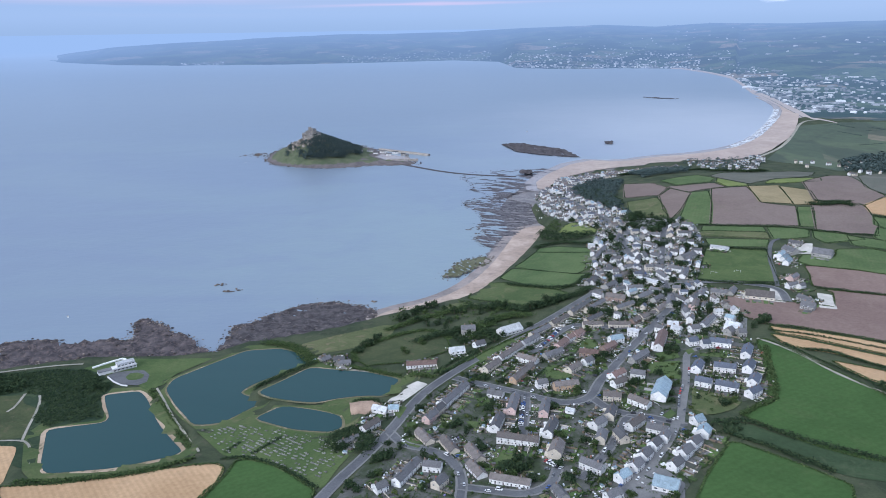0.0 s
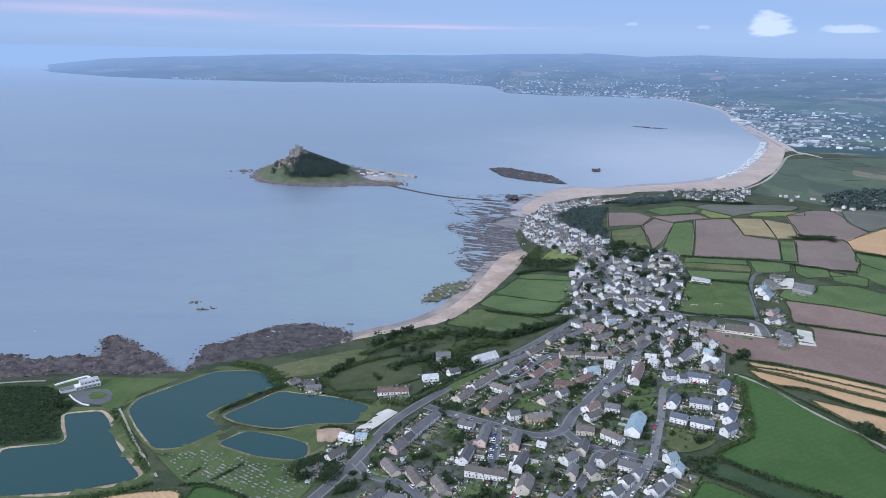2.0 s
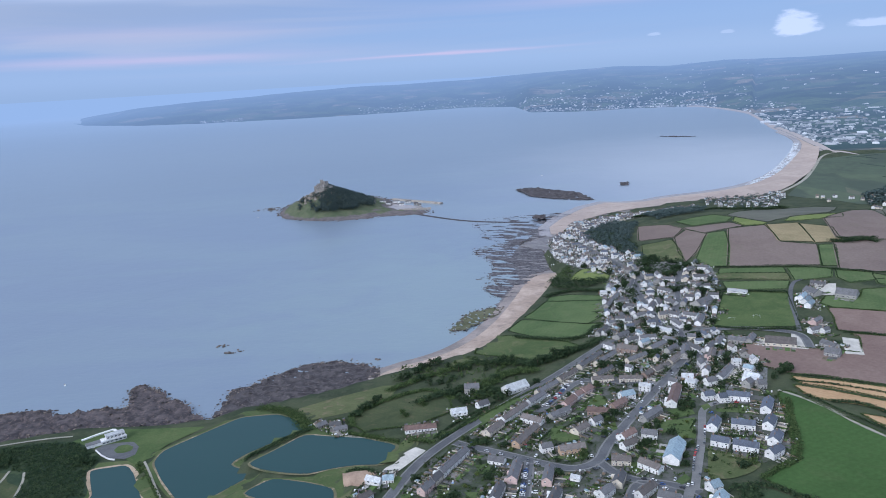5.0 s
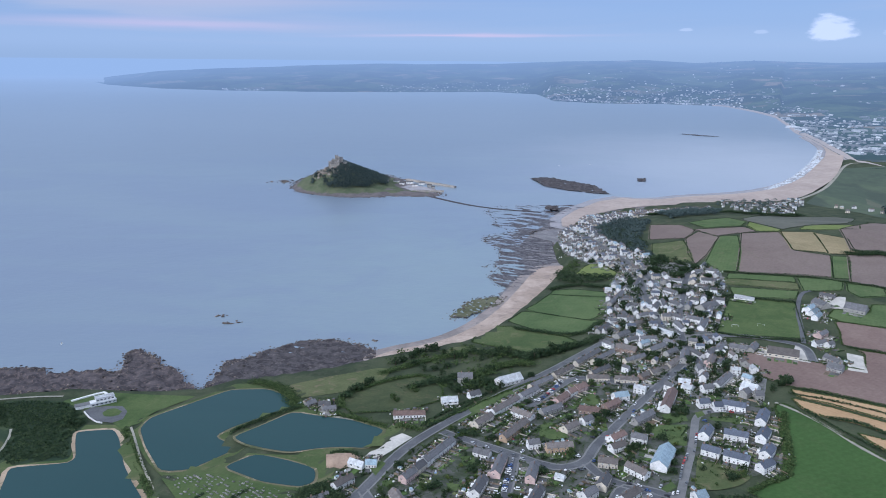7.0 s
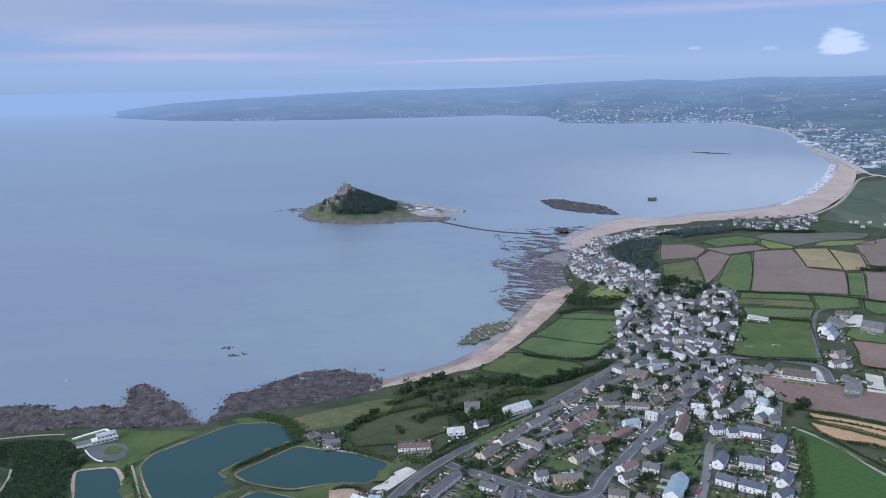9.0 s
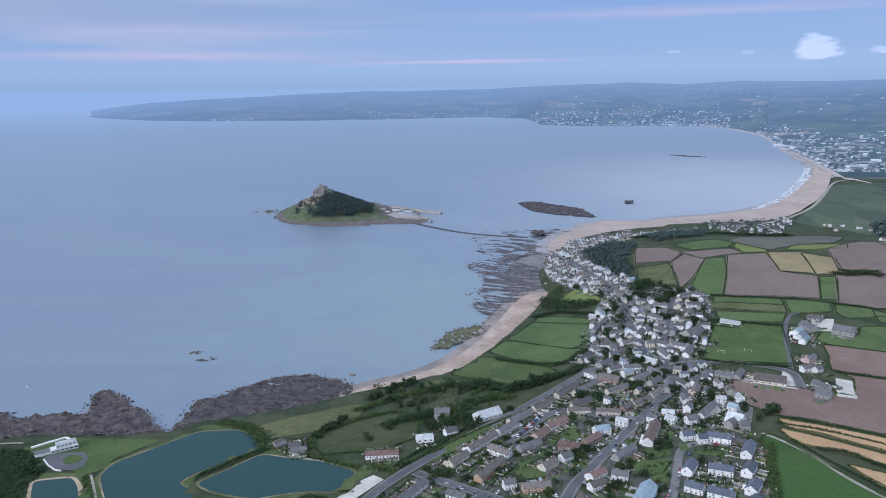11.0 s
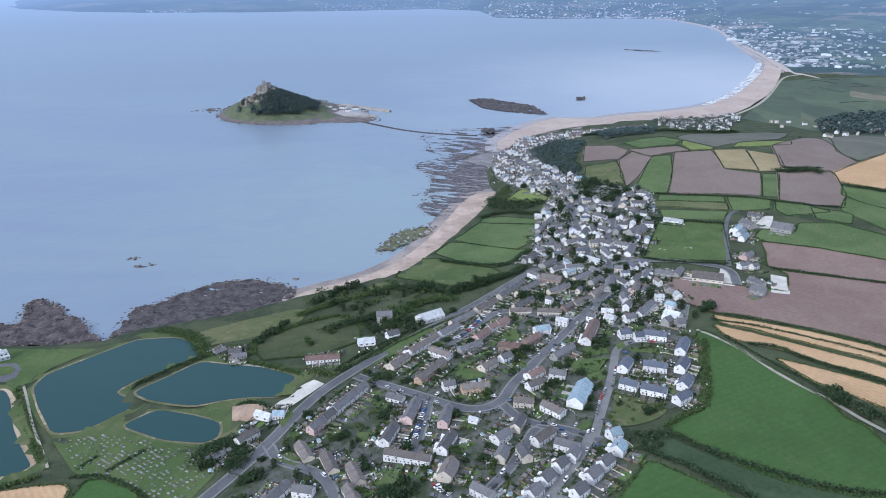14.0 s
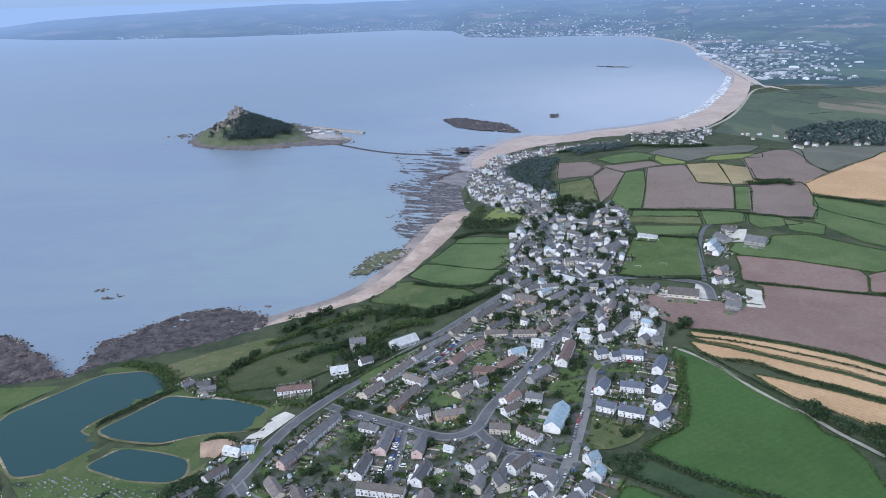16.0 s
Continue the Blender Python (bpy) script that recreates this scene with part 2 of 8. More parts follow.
M["rock"] = ground_material("wet_reef_rock", (0.04, 0.036, 0.039), (0.09, 0.081, 0.083), (0.16, 0.14, 0.135), 0.09, 0.3, rough=0.7, spots=0.7)
M["rock_rust"] = ground_material("lichened_shore_rock", (0.045, 0.041, 0.045), (0.105, 0.09, 0.092), (0.2, 0.15, 0.13), 0.1, 0.3, rough=0.75, spots=0.7)
M["rock_pool"] = ground_material("pooled_reef_rock", (0.045, 0.042, 0.048), (0.125, 0.117, 0.125), (0.28, 0.265, 0.265), 0.12, 0.3, rough=0.6, spots=0.8)
M["reef_sand"] = ground_material("grey_reef_sand", (0.14, 0.132, 0.135), (0.24, 0.22, 0.215), (0.085, 0.08, 0.085), 0.05, 0.2, rough=0.45, spots=0.7)
M["village_ground"] = ground_material("village_yards", (0.12, 0.121, 0.12), (0.24, 0.236, 0.228), (0.04, 0.058, 0.03), 0.05, 0.4, spots=0.85)
M["weed"] = ground_material("seaweed_on_rock", (0.08, 0.085, 0.045), (0.13, 0.13, 0.08), (0.2, 0.18, 0.14), 0.06, 0.5, rough=0.6)
WALLS = {"white": (0.76, 0.75, 0.735), "cream": (0.6, 0.54, 0.45), "pink": (0.62, 0.46, 0.42), "grey": (0.34, 0.33, 0.31), "brick": (0.3, 0.22, 0.18), "orange": (0.5, 0.36, 0.25)}
ROOFS = {"slate": (0.141, 0.139, 0.145), "brown": (0.166, 0.145, 0.134), "red": (0.2, 0.132, 0.113), "blue": (0.28, 0.36, 0.41), "navy": (0.115, 0.13, 0.168), "white": (0.52, 0.53, 0.54)}
for key, c in WALLS.items():
    M["wall_" + key] = facing_material("rendered_wall_" + key, c, 0.22, 1.2, 0.85, 0.25, 0.14)
for key, c in ROOFS.items():
    M["roof_" + key] = facing_material("roofing_" + key, c, 0.4, 1.6, 0.6, 0.35, 0.35, 0.6)
M["glass"] = facing_material("window_glass", (0.03, 0.035, 0.045), 0.2, 0.5, 0.08, 0.6, 0.3, 0.0)
M["frame"] = facing_material("white_painted_frame", (0.78, 0.78, 0.77), 0.1, 3.0, 0.5, 0.4, 0.1, 0.1)
M["door"] = facing_material("painted_door", (0.16, 0.13, 0.14), 0.2, 2.0, 0.5, 0.4, 0.7, 0.1)
M["brick"] = facing_material("chimney_brick", (0.28, 0.2, 0.16), 0.4, 3.0, 0.9, 0.2, 0.3)
M["clay"] = facing_material("clay_pot", (0.42, 0.22, 0.14), 0.3, 3.0, 0.8, 0.2, 0.2)
M["timber"] = facing_material("weathered_timber", (0.26, 0.2, 0.15), 0.4, 2.0, 0.85, 0.2, 0.4)
M["stone"] = facing_material("granite", (0.34, 0.31, 0.28), 0.45, 0.6, 0.9, 0.2, 0.15, 0.8)
M["headstone"] = facing_material("headstone", (0.3, 0.29, 0.27), 0.4, 2.0, 0.8, 0.25, 0.5)
M["metal"] = facing_material("galvanised_metal", (0.5, 0.51, 0.52), 0.2, 2.0, 0.4, 0.5, 0.2)
M["tyre"] = facing_material("tyre_rubber", (0.02, 0.02, 0.02), 0.2, 3.0, 0.8, 0.3, 0.1)
CARS = {"white": (0.75, 0.75, 0.75), "silver": (0.45, 0.46, 0.48), "black": (0.025, 0.025, 0.03), "red": (0.4, 0.03, 0.03), "blue": (0.05, 0.1, 0.26), "grey": (0.16, 0.17, 0.18)}
for key, c in CARS.items():
    M["car_" + key] = facing_material("car_paint_" + key, c, 0.06, 2.0, 0.25, 0.6, 0.15, 0.0)
M["leaf"] = island_material("broad_leaves", [(0.0, (0.026, 0.046, 0.018)), (0.5, (0.05, 0.078, 0.03)), (1.0, (0.09, 0.12, 0.045))])
M["leaf_dark"] = island_material("dark_evergreen_leaves", [(0.0, (0.018, 0.033, 0.018)), (0.6, (0.034, 0.055, 0.028)), (1.0, (0.062, 0.084, 0.038))])
# leaves of the farther woods, haze put into the colour as paler blue
M["leaf_haze"] = island_material("haze_tinted_leaves", [(0.0, (0.04, 0.06, 0.06)), (0.6, (0.064, 0.09, 0.086)), (1.0, (0.094, 0.118, 0.106))])
M["leaf_light"] = island_material("light_leaves", [(0.0, (0.045, 0.07, 0.02)), (0.6, (0.085, 0.12, 0.035)), (1.0, (0.15, 0.16, 0.05))])
M["bark"] = facing_material("bark", (0.11, 0.085, 0.065), 0.4, 4.0, 0.95, 0.1, 0.2)
M["shelf_stone"] = facing_material("wet_shelf_stone", (0.085, 0.075, 0.074), 0.4, 0.8, 0.7, 0.2, 0.5, 0.5)
M["boulder"] = island_material("shore_boulder", [(0.0, (0.06, 0.05, 0.045)), (0.6, (0.13, 0.105, 0.09)), (1.0, (0.24, 0.2, 0.17))], 0.8, 0.25, 0.8)
M["pale_boulder"] = island_material("pale_granite_boulder", [(0.0, (0.12, 0.1, 0.085)), (0.6, (0.22, 0.19, 0.16)), (1.0, (0.33, 0.29, 0.25))], 0.85, 0.2, 0.5)


def water_material(name, deep, shallow, rough, wave, bump_by, shore=None, spec=0.5, pale=None):
    m, nt, b = material(name, rough, spec)
    b.inputs["IOR"].default_value = 1.33
    p = place(nt)
    drift = noise_node(nt, scaled(nt, p, (0.6, 1.6, 1), (0, 0, 0.5)), 0.0022, 4, 0.55, 1.0)
    col = mix_node(nt, ramp_node(nt, drift, [(0.38, (0, 0, 0)), (0.62, (1, 1, 1))]), deep, tuple(0.62 * a + 0.38 * c for a, c in zip(deep, shallow)))
    if shore:
        n = nt.nodes.new("ShaderNodeVectorMath")
        n.operation = "DISTANCE"
        link(nt, scaled(nt, p, (1, 0.8, 0)), n.inputs[0])
        n.inputs[1].default_value = (shore[0], shore[1] * 0.8, 0)
        d = math_node(nt, "ADD", math_node(nt, "DIVIDE", n.outputs["Value"], shore[2]), math_node(nt, "MULTIPLY", noise_node(nt, p, 0.008, 5, 0.6, 1.2), 0.9))
        col = mix_node(nt, ramp_node(nt, d, [(0.45, (0.7, 0.7, 0.7)), (1.35, (0, 0, 0))]), col, shallow)
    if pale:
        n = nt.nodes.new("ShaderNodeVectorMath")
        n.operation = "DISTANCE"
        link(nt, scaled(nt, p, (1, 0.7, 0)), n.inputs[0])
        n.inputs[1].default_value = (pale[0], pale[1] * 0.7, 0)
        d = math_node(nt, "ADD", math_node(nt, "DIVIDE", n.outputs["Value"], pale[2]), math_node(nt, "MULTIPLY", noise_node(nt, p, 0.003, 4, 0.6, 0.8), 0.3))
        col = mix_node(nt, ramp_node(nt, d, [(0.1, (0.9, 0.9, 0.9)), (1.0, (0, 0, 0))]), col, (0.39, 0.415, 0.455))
    link(nt, col, b.inputs["Base Color"])
    h = math_node(nt, "ADD", noise_node(nt, scaled(nt, p, (0.5, 1.2, 1), (0, 0, 0.7)), wave, 4, 0.6), math_node(nt, "MULTIPLY", noise_node(nt, p, wave * 0.12, 3, 0.5), 3.0))
    bump(nt, b, h, bump_by, 1.0)
    return m


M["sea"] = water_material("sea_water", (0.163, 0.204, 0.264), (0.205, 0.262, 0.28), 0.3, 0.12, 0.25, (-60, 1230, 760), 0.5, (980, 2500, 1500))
M["pond"] = water_material("reservoir_water", (0.021, 0.056, 0.058), (0.028, 0.068, 0.066), 0.12, 0.4, 0.1, None, 0.14)
def foam_material():
    m, nt, b = material("sea_foam", 0.8, 0.2)
    p = place(nt)
    thin = noise_node(nt, scaled(nt, p, (1, 0.6, 1)), 0.09, 5, 0.65, 0.8)
    b.inputs["Base Color"].default_value = (0.72, 0.75, 0.78, 1)
    link(nt, ramp_node(nt, thin, [(0.38, (0, 0, 0)), (0.58, (0.7, 0.7, 0.7))]), b.inputs["Alpha"])
    return m


M["foam"] = foam_material()

# far land behind the bay, a backdrop with its haze mixed in as glow
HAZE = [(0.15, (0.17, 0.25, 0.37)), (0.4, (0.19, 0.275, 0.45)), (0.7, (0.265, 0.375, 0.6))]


def far_material(name, make, air, rough=0.95, spec=0.0, air_colour=HAZE, wave=0.0):
    m = bpy.data.materials.new(name)
    m.use_nodes = True
    nt = m.node_tree
    b = nt.nodes["Principled BSDF"]
    b.inputs["Roughness"].default_value, b.inputs["Specular IOR Level"].default_value = rough, spec
    uv = nt.nodes.new("ShaderNodeUVMap").outputs[0]
    link(nt, make(nt, uv), b.inputs["Base Color"])
    if wave:
        p = place(nt)
        h = math_node(nt, "ADD", noise_node(nt, scaled(nt, p, (0.5, 1.2, 1), (0, 0, 0.7)), wave, 4, 0.6), math_node(nt, "MULTIPLY", noise_node(nt, p, wave * 0.12, 3, 0.5), 3.0))
        bump(nt, b, h, 0.25, 1.0)
        b.inputs["IOR"].default_value = 1.33
    # no lamp: this emission imitates haze and grows with distance
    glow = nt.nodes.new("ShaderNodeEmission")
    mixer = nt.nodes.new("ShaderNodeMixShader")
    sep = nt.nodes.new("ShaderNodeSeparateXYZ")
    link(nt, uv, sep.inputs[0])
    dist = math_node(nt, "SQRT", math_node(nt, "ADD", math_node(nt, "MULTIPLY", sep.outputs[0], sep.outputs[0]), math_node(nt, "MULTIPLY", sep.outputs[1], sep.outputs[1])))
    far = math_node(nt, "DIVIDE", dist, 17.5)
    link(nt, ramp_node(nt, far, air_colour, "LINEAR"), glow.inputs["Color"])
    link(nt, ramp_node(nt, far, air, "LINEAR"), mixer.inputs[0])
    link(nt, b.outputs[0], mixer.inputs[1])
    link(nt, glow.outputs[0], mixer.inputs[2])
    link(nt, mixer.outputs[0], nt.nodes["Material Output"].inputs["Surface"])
    return m


# share of the haze glow at each distance
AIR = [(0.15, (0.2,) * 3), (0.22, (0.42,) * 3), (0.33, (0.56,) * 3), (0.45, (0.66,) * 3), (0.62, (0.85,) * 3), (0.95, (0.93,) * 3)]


def far_fields(nt, uv):
    v = nt.nodes.new("ShaderNodeTexVoronoi")
    v.inputs["Scale"].default_value = 4.5
    warp = mix_node(nt, 0.06, uv, noise_node(nt, uv, 3.0, 3, 0.5, 0, "Color"))
    link(nt, warp, v.inputs["Vector"])
    pick = nt.nodes.new("ShaderNodeSeparateColor")
    link(nt, v.outputs["Color"], pick.inputs[0])
    col = ramp_node(nt, pick.outputs[0], [(0.0, (0.048, 0.078, 0.036)), (0.3, (0.08, 0.112, 0.048)), (0.6, (0.056, 0.086, 0.04)), (0.82, (0.13, 0.125, 0.075)), (0.94, (0.24, 0.19, 0.13))], "CONSTANT")
    woods = ramp_node(nt, noise_node(nt, uv, 1.7, 6, 0.65, 0.5), [(0.46, (0, 0, 0)), (0.54, (1, 1, 1))])
    col = mix_node(nt, math_node(nt, "MULTIPLY", woods, 0.85), col, (0.018, 0.034, 0.018))
    fine = noise_node(nt, uv, 25.0, 4, 0.6)
    return mix_node(nt, 0.5, col, ramp_node(nt, fine, [(0.3, (0.5, 0.5, 0.5)), (0.7, (1.4, 1.4, 1.4))]), "MULTIPLY")


def far_water(nt, uv):
    col = mix_node(nt, noise_node(nt, scaled(nt, uv, (0.3, 1.5, 1)), 1.2, 4, 0.6), (0.164, 0.205, 0.264), (0.178, 0.225, 0.274))
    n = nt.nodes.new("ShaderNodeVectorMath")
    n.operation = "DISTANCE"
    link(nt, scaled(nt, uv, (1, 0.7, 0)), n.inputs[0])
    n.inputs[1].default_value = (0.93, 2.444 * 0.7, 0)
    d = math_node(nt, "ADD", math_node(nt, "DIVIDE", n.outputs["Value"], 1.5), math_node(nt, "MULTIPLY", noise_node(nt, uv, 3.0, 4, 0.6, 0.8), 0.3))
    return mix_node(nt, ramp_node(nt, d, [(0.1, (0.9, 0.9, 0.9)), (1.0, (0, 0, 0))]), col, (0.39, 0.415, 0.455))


def far_walls(nt, uv):
    r = nt.nodes.new("ShaderNodeNewGeometry").outputs["Random Per Island"]
    return ramp_node(nt, r, [(0.0, (0.12, 0.12, 0.12)), (0.55, (0.3, 0.3, 0.3)), (0.85, (0.55, 0.55, 0.56)), (1.0, (0.85, 0.85, 0.85))], "LINEAR")


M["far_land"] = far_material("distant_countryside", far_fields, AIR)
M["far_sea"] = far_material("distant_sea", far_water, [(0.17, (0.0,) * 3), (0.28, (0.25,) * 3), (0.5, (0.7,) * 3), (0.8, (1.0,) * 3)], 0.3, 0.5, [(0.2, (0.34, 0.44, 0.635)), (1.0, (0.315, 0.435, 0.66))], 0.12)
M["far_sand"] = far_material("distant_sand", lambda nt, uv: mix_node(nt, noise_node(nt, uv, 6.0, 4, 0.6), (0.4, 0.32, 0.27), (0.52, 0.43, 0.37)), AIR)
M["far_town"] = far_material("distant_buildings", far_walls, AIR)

def marsh_material():
    m, nt, b = material("marsh_and_small_fields", 0.95, 0.1)
    col = far_fields(nt, scaled(nt, place(nt), (0.0016, 0.0008, 0.001)))
    # the even grey-green mixed into the fields imitates haze over the marsh
    link(nt, mix_node(nt, 0.55, col, (0.1, 0.118, 0.098)), b.inputs["Base Color"])
    return m


M["marsh"] = marsh_material()

# ---- shape of the land ----
EYE_X, EYE_Y, EYE_Z = 50.0, 56.0, 337.5
NEAR_R, SPAN_R = 2700.0, 2050.0


def far_out(x, y, z):
    """Ground past 2.4 km is drawn in towards the viewer along the line of sight, so that the horizon lies within reach."""
    x, y, z = (np.asarray(a, float) for a in (x, y, z))
    r = np.hypot(x - EYE_X, y - EYE_Y) + 1e-6
    k = np.where(r > NEAR_R, (NEAR_R + SPAN_R * (1 - np.exp(-(r - NEAR_R) / SPAN_R))) / r, 1.0)
    return np.stack([EYE_X + (x - EYE_X) * k, EYE_Y + (y - EYE_Y) * k, EYE_Z + (z - EYE_Z) * k], -1)


HEIGHTS_SHORE = [(-461, 694, 9), (-281, 725, 9), (-125, 800, 8), (0, 881, 8), (75, 1000, 8), (125, 1148, 6), (152, 1311, 5), (169, 1500, 6), (332, 1792, 6), (750, 1935, 6), (1004, 2316, 6), (1250, 2745, 6)]
HEIGHTS_INLAND = [(-198, 650, 18), (-375, 625, 15), (-288, 550, 15), (-106, 631, 21), (-138, 565, 21), (-19, 634, 35), (0, 705, 26), (60, 801, 14), (92, 592, 42), (188, 569, 39), (211, 618, 45), (286, 676, 48), (318, 738, 45), (175, 775, 38), (232, 776, 50), (288, 870, 46), (380, 869, 42), (406, 774, 45), (182, 969, 32), (335, 965, 50), (328, 1128, 46), (482, 1056, 60), (582, 1032, 56), (422, 1250, 75), (625, 1312, 75), (250, 1312, 38)]
HEIGHTS_FAR = [(625, 875, 58), (500, 625, 52), (812, 1188, 72), (438, 1438, 62), (625, 1600, 38), (875, 1688, 19), (1125, 2000, 10), (1875, 2500, 12), (-375, 375, 19), (0, 375, 34), (375, 312, 45), (875, 375, 62), (1750, 1125, 62), (-1125, 375, 19)]
SPOTS = np.array(HEIGHTS_SHORE + HEIGHTS_INLAND + HEIGHTS_FAR, float)


def hill(x, y):
    x, y = np.asarray(x, float), np.asarray(y, float)
    d = (x[..., None] - SPOTS[:, 0]) ** 2 + (y[..., None] - SPOTS[:, 1]) ** 2
    w = np.exp(-np.sqrt(d + 780) / 75.0) + 1e-9
    return (w * SPOTS[:, 2]).sum(-1) / w.sum(-1)


def smooth_line(pts, times=2, closed=True):
    p = np.array(pts, float)
    for _ in range(times):
        q = np.roll(p, -1, 0) if closed else p[1:]
        a = p if closed else p[:-1]
        r = np.empty((2 * len(a), 2))
        r[0::2], r[1::2] = 0.75 * a + 0.25 * q, 0.25 * a + 0.75 * q
        p = r if closed else np.vstack([p[:1], r, p[-1:]])
    return p


def eased(pts, reach=5.0):
    """A closed outline with its corners eased by a few metres."""
    p = np.array(pts, float)
    out = []
    for a, b, c in zip(np.roll(p, 1, 0), p, np.roll(p, -1, 0)):
        la, lc = np.hypot(*(a - b)), np.hypot(*(c - b))
        u, v = b + (a - b) / la * min(reach, la / 3), b + (c - b) / lc * min(reach, lc / 3)
        out += [u, 0.25 * u + 0.5 * b + 0.25 * v, v]
    return np.array(out)


def line_distance(x, y, pts, closed=True):
    p = np.array(pts, float)
    q = np.roll(p, -1, 0) if closed else p[1:]
    p = p if closed else p[:-1]
    best = np.full(np.shape(x), 1e9)
    for (ax, ay), (bx, by) in zip(p, q):
        ux, uy = bx - ax, by - ay
        t = np.clip(((x - ax) * ux + (y - ay) * uy) / (ux * ux + uy * uy + 1e-9), 0, 1)
        best = np.minimum(best, np.hypot(x - ax - t * ux, y - ay - t * uy))
    return best


def within(x, y, pts):
    p = np.array(pts, float)
    q = np.roll(p, -1, 0)
    odd = np.zeros(np.shape(x), bool)
    for (ax, ay), (bx, by) in zip(p, q):
        odd ^= ((ay > y) != (by > y)) & (x < (bx - ax) * (y - ay) / (by - ay + 1e-12) + ax)
    return odd


COAST = [(-465, 696), (-438, 710), (-406, 716), (-386, 725), (-339, 728), (-285, 730), (-250, 734), (-232, 758), (-199, 768), (-159, 788), (-124, 808), (-96, 829), (-75, 842), (-35, 865), (-8, 885), (20, 905), (42, 944), (69, 1010), (92, 1068), (121, 1159), (141, 1220), (154, 1271), (149, 1325), (146, 1429), (166, 1515), (208, 1629), (251, 1726), (330, 1810), (435, 1860), (590, 1918), (745, 1954), (859, 2099), (1002, 2339), (1205, 2770)]
LAND = COAST + [(1402, 3199), (1560, 3600), (4000, 3600), (4000, -900), (-3000, -900), (-3000, 525), (-1125, 610), (-650, 650)]
POND_A = [(-345, 568), (-302, 580), (-301, 589), (-315, 612), (-324, 629), (-321, 632), (-295, 639), (-282, 624), (-256, 582), (-238, 559), (-216, 534), (-225, 526), (-262, 510), (-311, 502), (-322, 516)]
POND_B = [(-270, 638), (-270, 659), (-235, 704), (-218, 725), (-182, 730), (-162, 718), (-145, 695), (-169, 671), (-190, 648), (-199, 630), (-171, 614), (-181, 599), (-198, 575), (-220, 571), (-234, 588), (-251, 609)]
POND_C = [(-141, 674), (-112, 668), (-85, 664), (-51, 648), (-58, 632), (-59, 615), (-84, 615), (-104, 610), (-122, 602), (-142, 605), (-165, 612), (-179, 622), (-162, 644)]
POND_D = [(-170, 576), (-151, 599), (-120, 591), (-96, 581), (-92, 562), (-101, 554), (-132, 558)]
PONDS = [(eased(POND_A, 6), 15.0), (eased(POND_B, 7), 17.5), (eased(POND_C, 7), 22.5), (eased(POND_D, 7), 21.2)]


def height(x, y):
    """The dry land: hills, levelled round the ponds, falling to the shore."""
    x, y = np.asarray(x, float), np.asarray(y, float)
    z = hill(x, y)
    ds = [np.where(within(x, y, outline), 0, line_distance(x, y, outline)) for outline, level in PONDS]
    for i, (outline, level) in enumerate(PONDS):
        other = np.min([d for j, d in enumerate(ds) if j != i], axis=0)
        w = np.clip((15 - ds[i]) / 6, 0, 1) * np.clip((other - ds[i]) / 5 + 0.5, 0, 1)
        z = z + (level - 0.5 - z) * w * w * (3 - 2 * w)
    d = line_distance(x, y, LAND)
    d = np.where(within(x, y, LAND), d, -d)
    w = np.clip((d + 9) / 12, 0, 1)
    return -3 + (z + 3) * w * w * (3 - 2 * w)


HX, HY = np.arange(-575.0, 875.0, 5.0), np.arange(370.0, 1780.0, 5.0)
HGRID = height(*[g.ravel() for g in np.meshgrid(HX, HY)]).reshape(len(HY), len(HX))


def h1(x, y):
    """The height of the land at one place."""
    i, j = (x - HX[0]) / 5.0, (y - HY[0]) / 5.0
    a, b = int(i), int(j)
    if i < 0 or j < 0 or a > len(HX) - 2 or b > len(HY) - 2:
        return float(height(np.array([x]), np.array([y]))[0])
    u, v = i - a, j - b
    return float((HGRID[b, a] * (1 - u) + HGRID[b, a + 1] * u) * (1 - v) + (HGRID[b + 1, a] * (1 - u) + HGRID[b + 1, a + 1] * u) * v)


# ---- mesh helpers ----
def mesh_object(name, verts, faces, mats, parent=None, label="", smooth=False, index=None):
    me = bpy.data.meshes.new(name)
    me.from_pydata([tuple(v) for v in verts], [], [tuple(f) for f in faces])
    for m in mats if isinstance(mats, (list, tuple)) else [mats]:
        me.materials.append(m)
    if index is not None:
        me.polygons.foreach_set("material_index", index)
    if smooth:
        me.polygons.foreach_set("use_smooth", [True] * len(me.polygons))
    me.update()
    ob = new(name, me)
    ob.parent = parent
    return tagged(ob, label)


def part(name, bm, mats, parent, label="", smooth=False):
    me = bpy.data.meshes.new(name)
    bm.to_mesh(me)
    bm.free()
    for m in mats if isinstance(mats, (list, tuple)) else [mats]:
        me.materials.append(m)
    if smooth:
        me.polygons.foreach_set("use_smooth", [True] * len(me.polygons))
    ob = new(name, me)
    ob.parent = parent
    return tagged(ob, label)


def thing(name, m, label, category, group="", kind=""):
    ob = new(name)
    ob.matrix_world = m
    return tagged(ob, label, category, group, kind)


def add_box(bm, x0, y0, z0, x1, y1, z1, m=None, mat=0):
    vs = [bm.verts.new((x, y, z) if m is None else m @ Vector((x, y, z))) for x in (x0, x1) for y in (y0, y1) for z in (z0, z1)]
    for f in ((0, 1, 3, 2), (4, 6, 7, 5), (0, 4, 5, 1), (2, 3, 7, 6), (0, 2, 6, 4), (1, 5, 7, 3)):
        bm.faces.new([vs[i] for i in f]).material_index = mat
    return vs


from mathutils.geometry import delaunay_2d_cdt


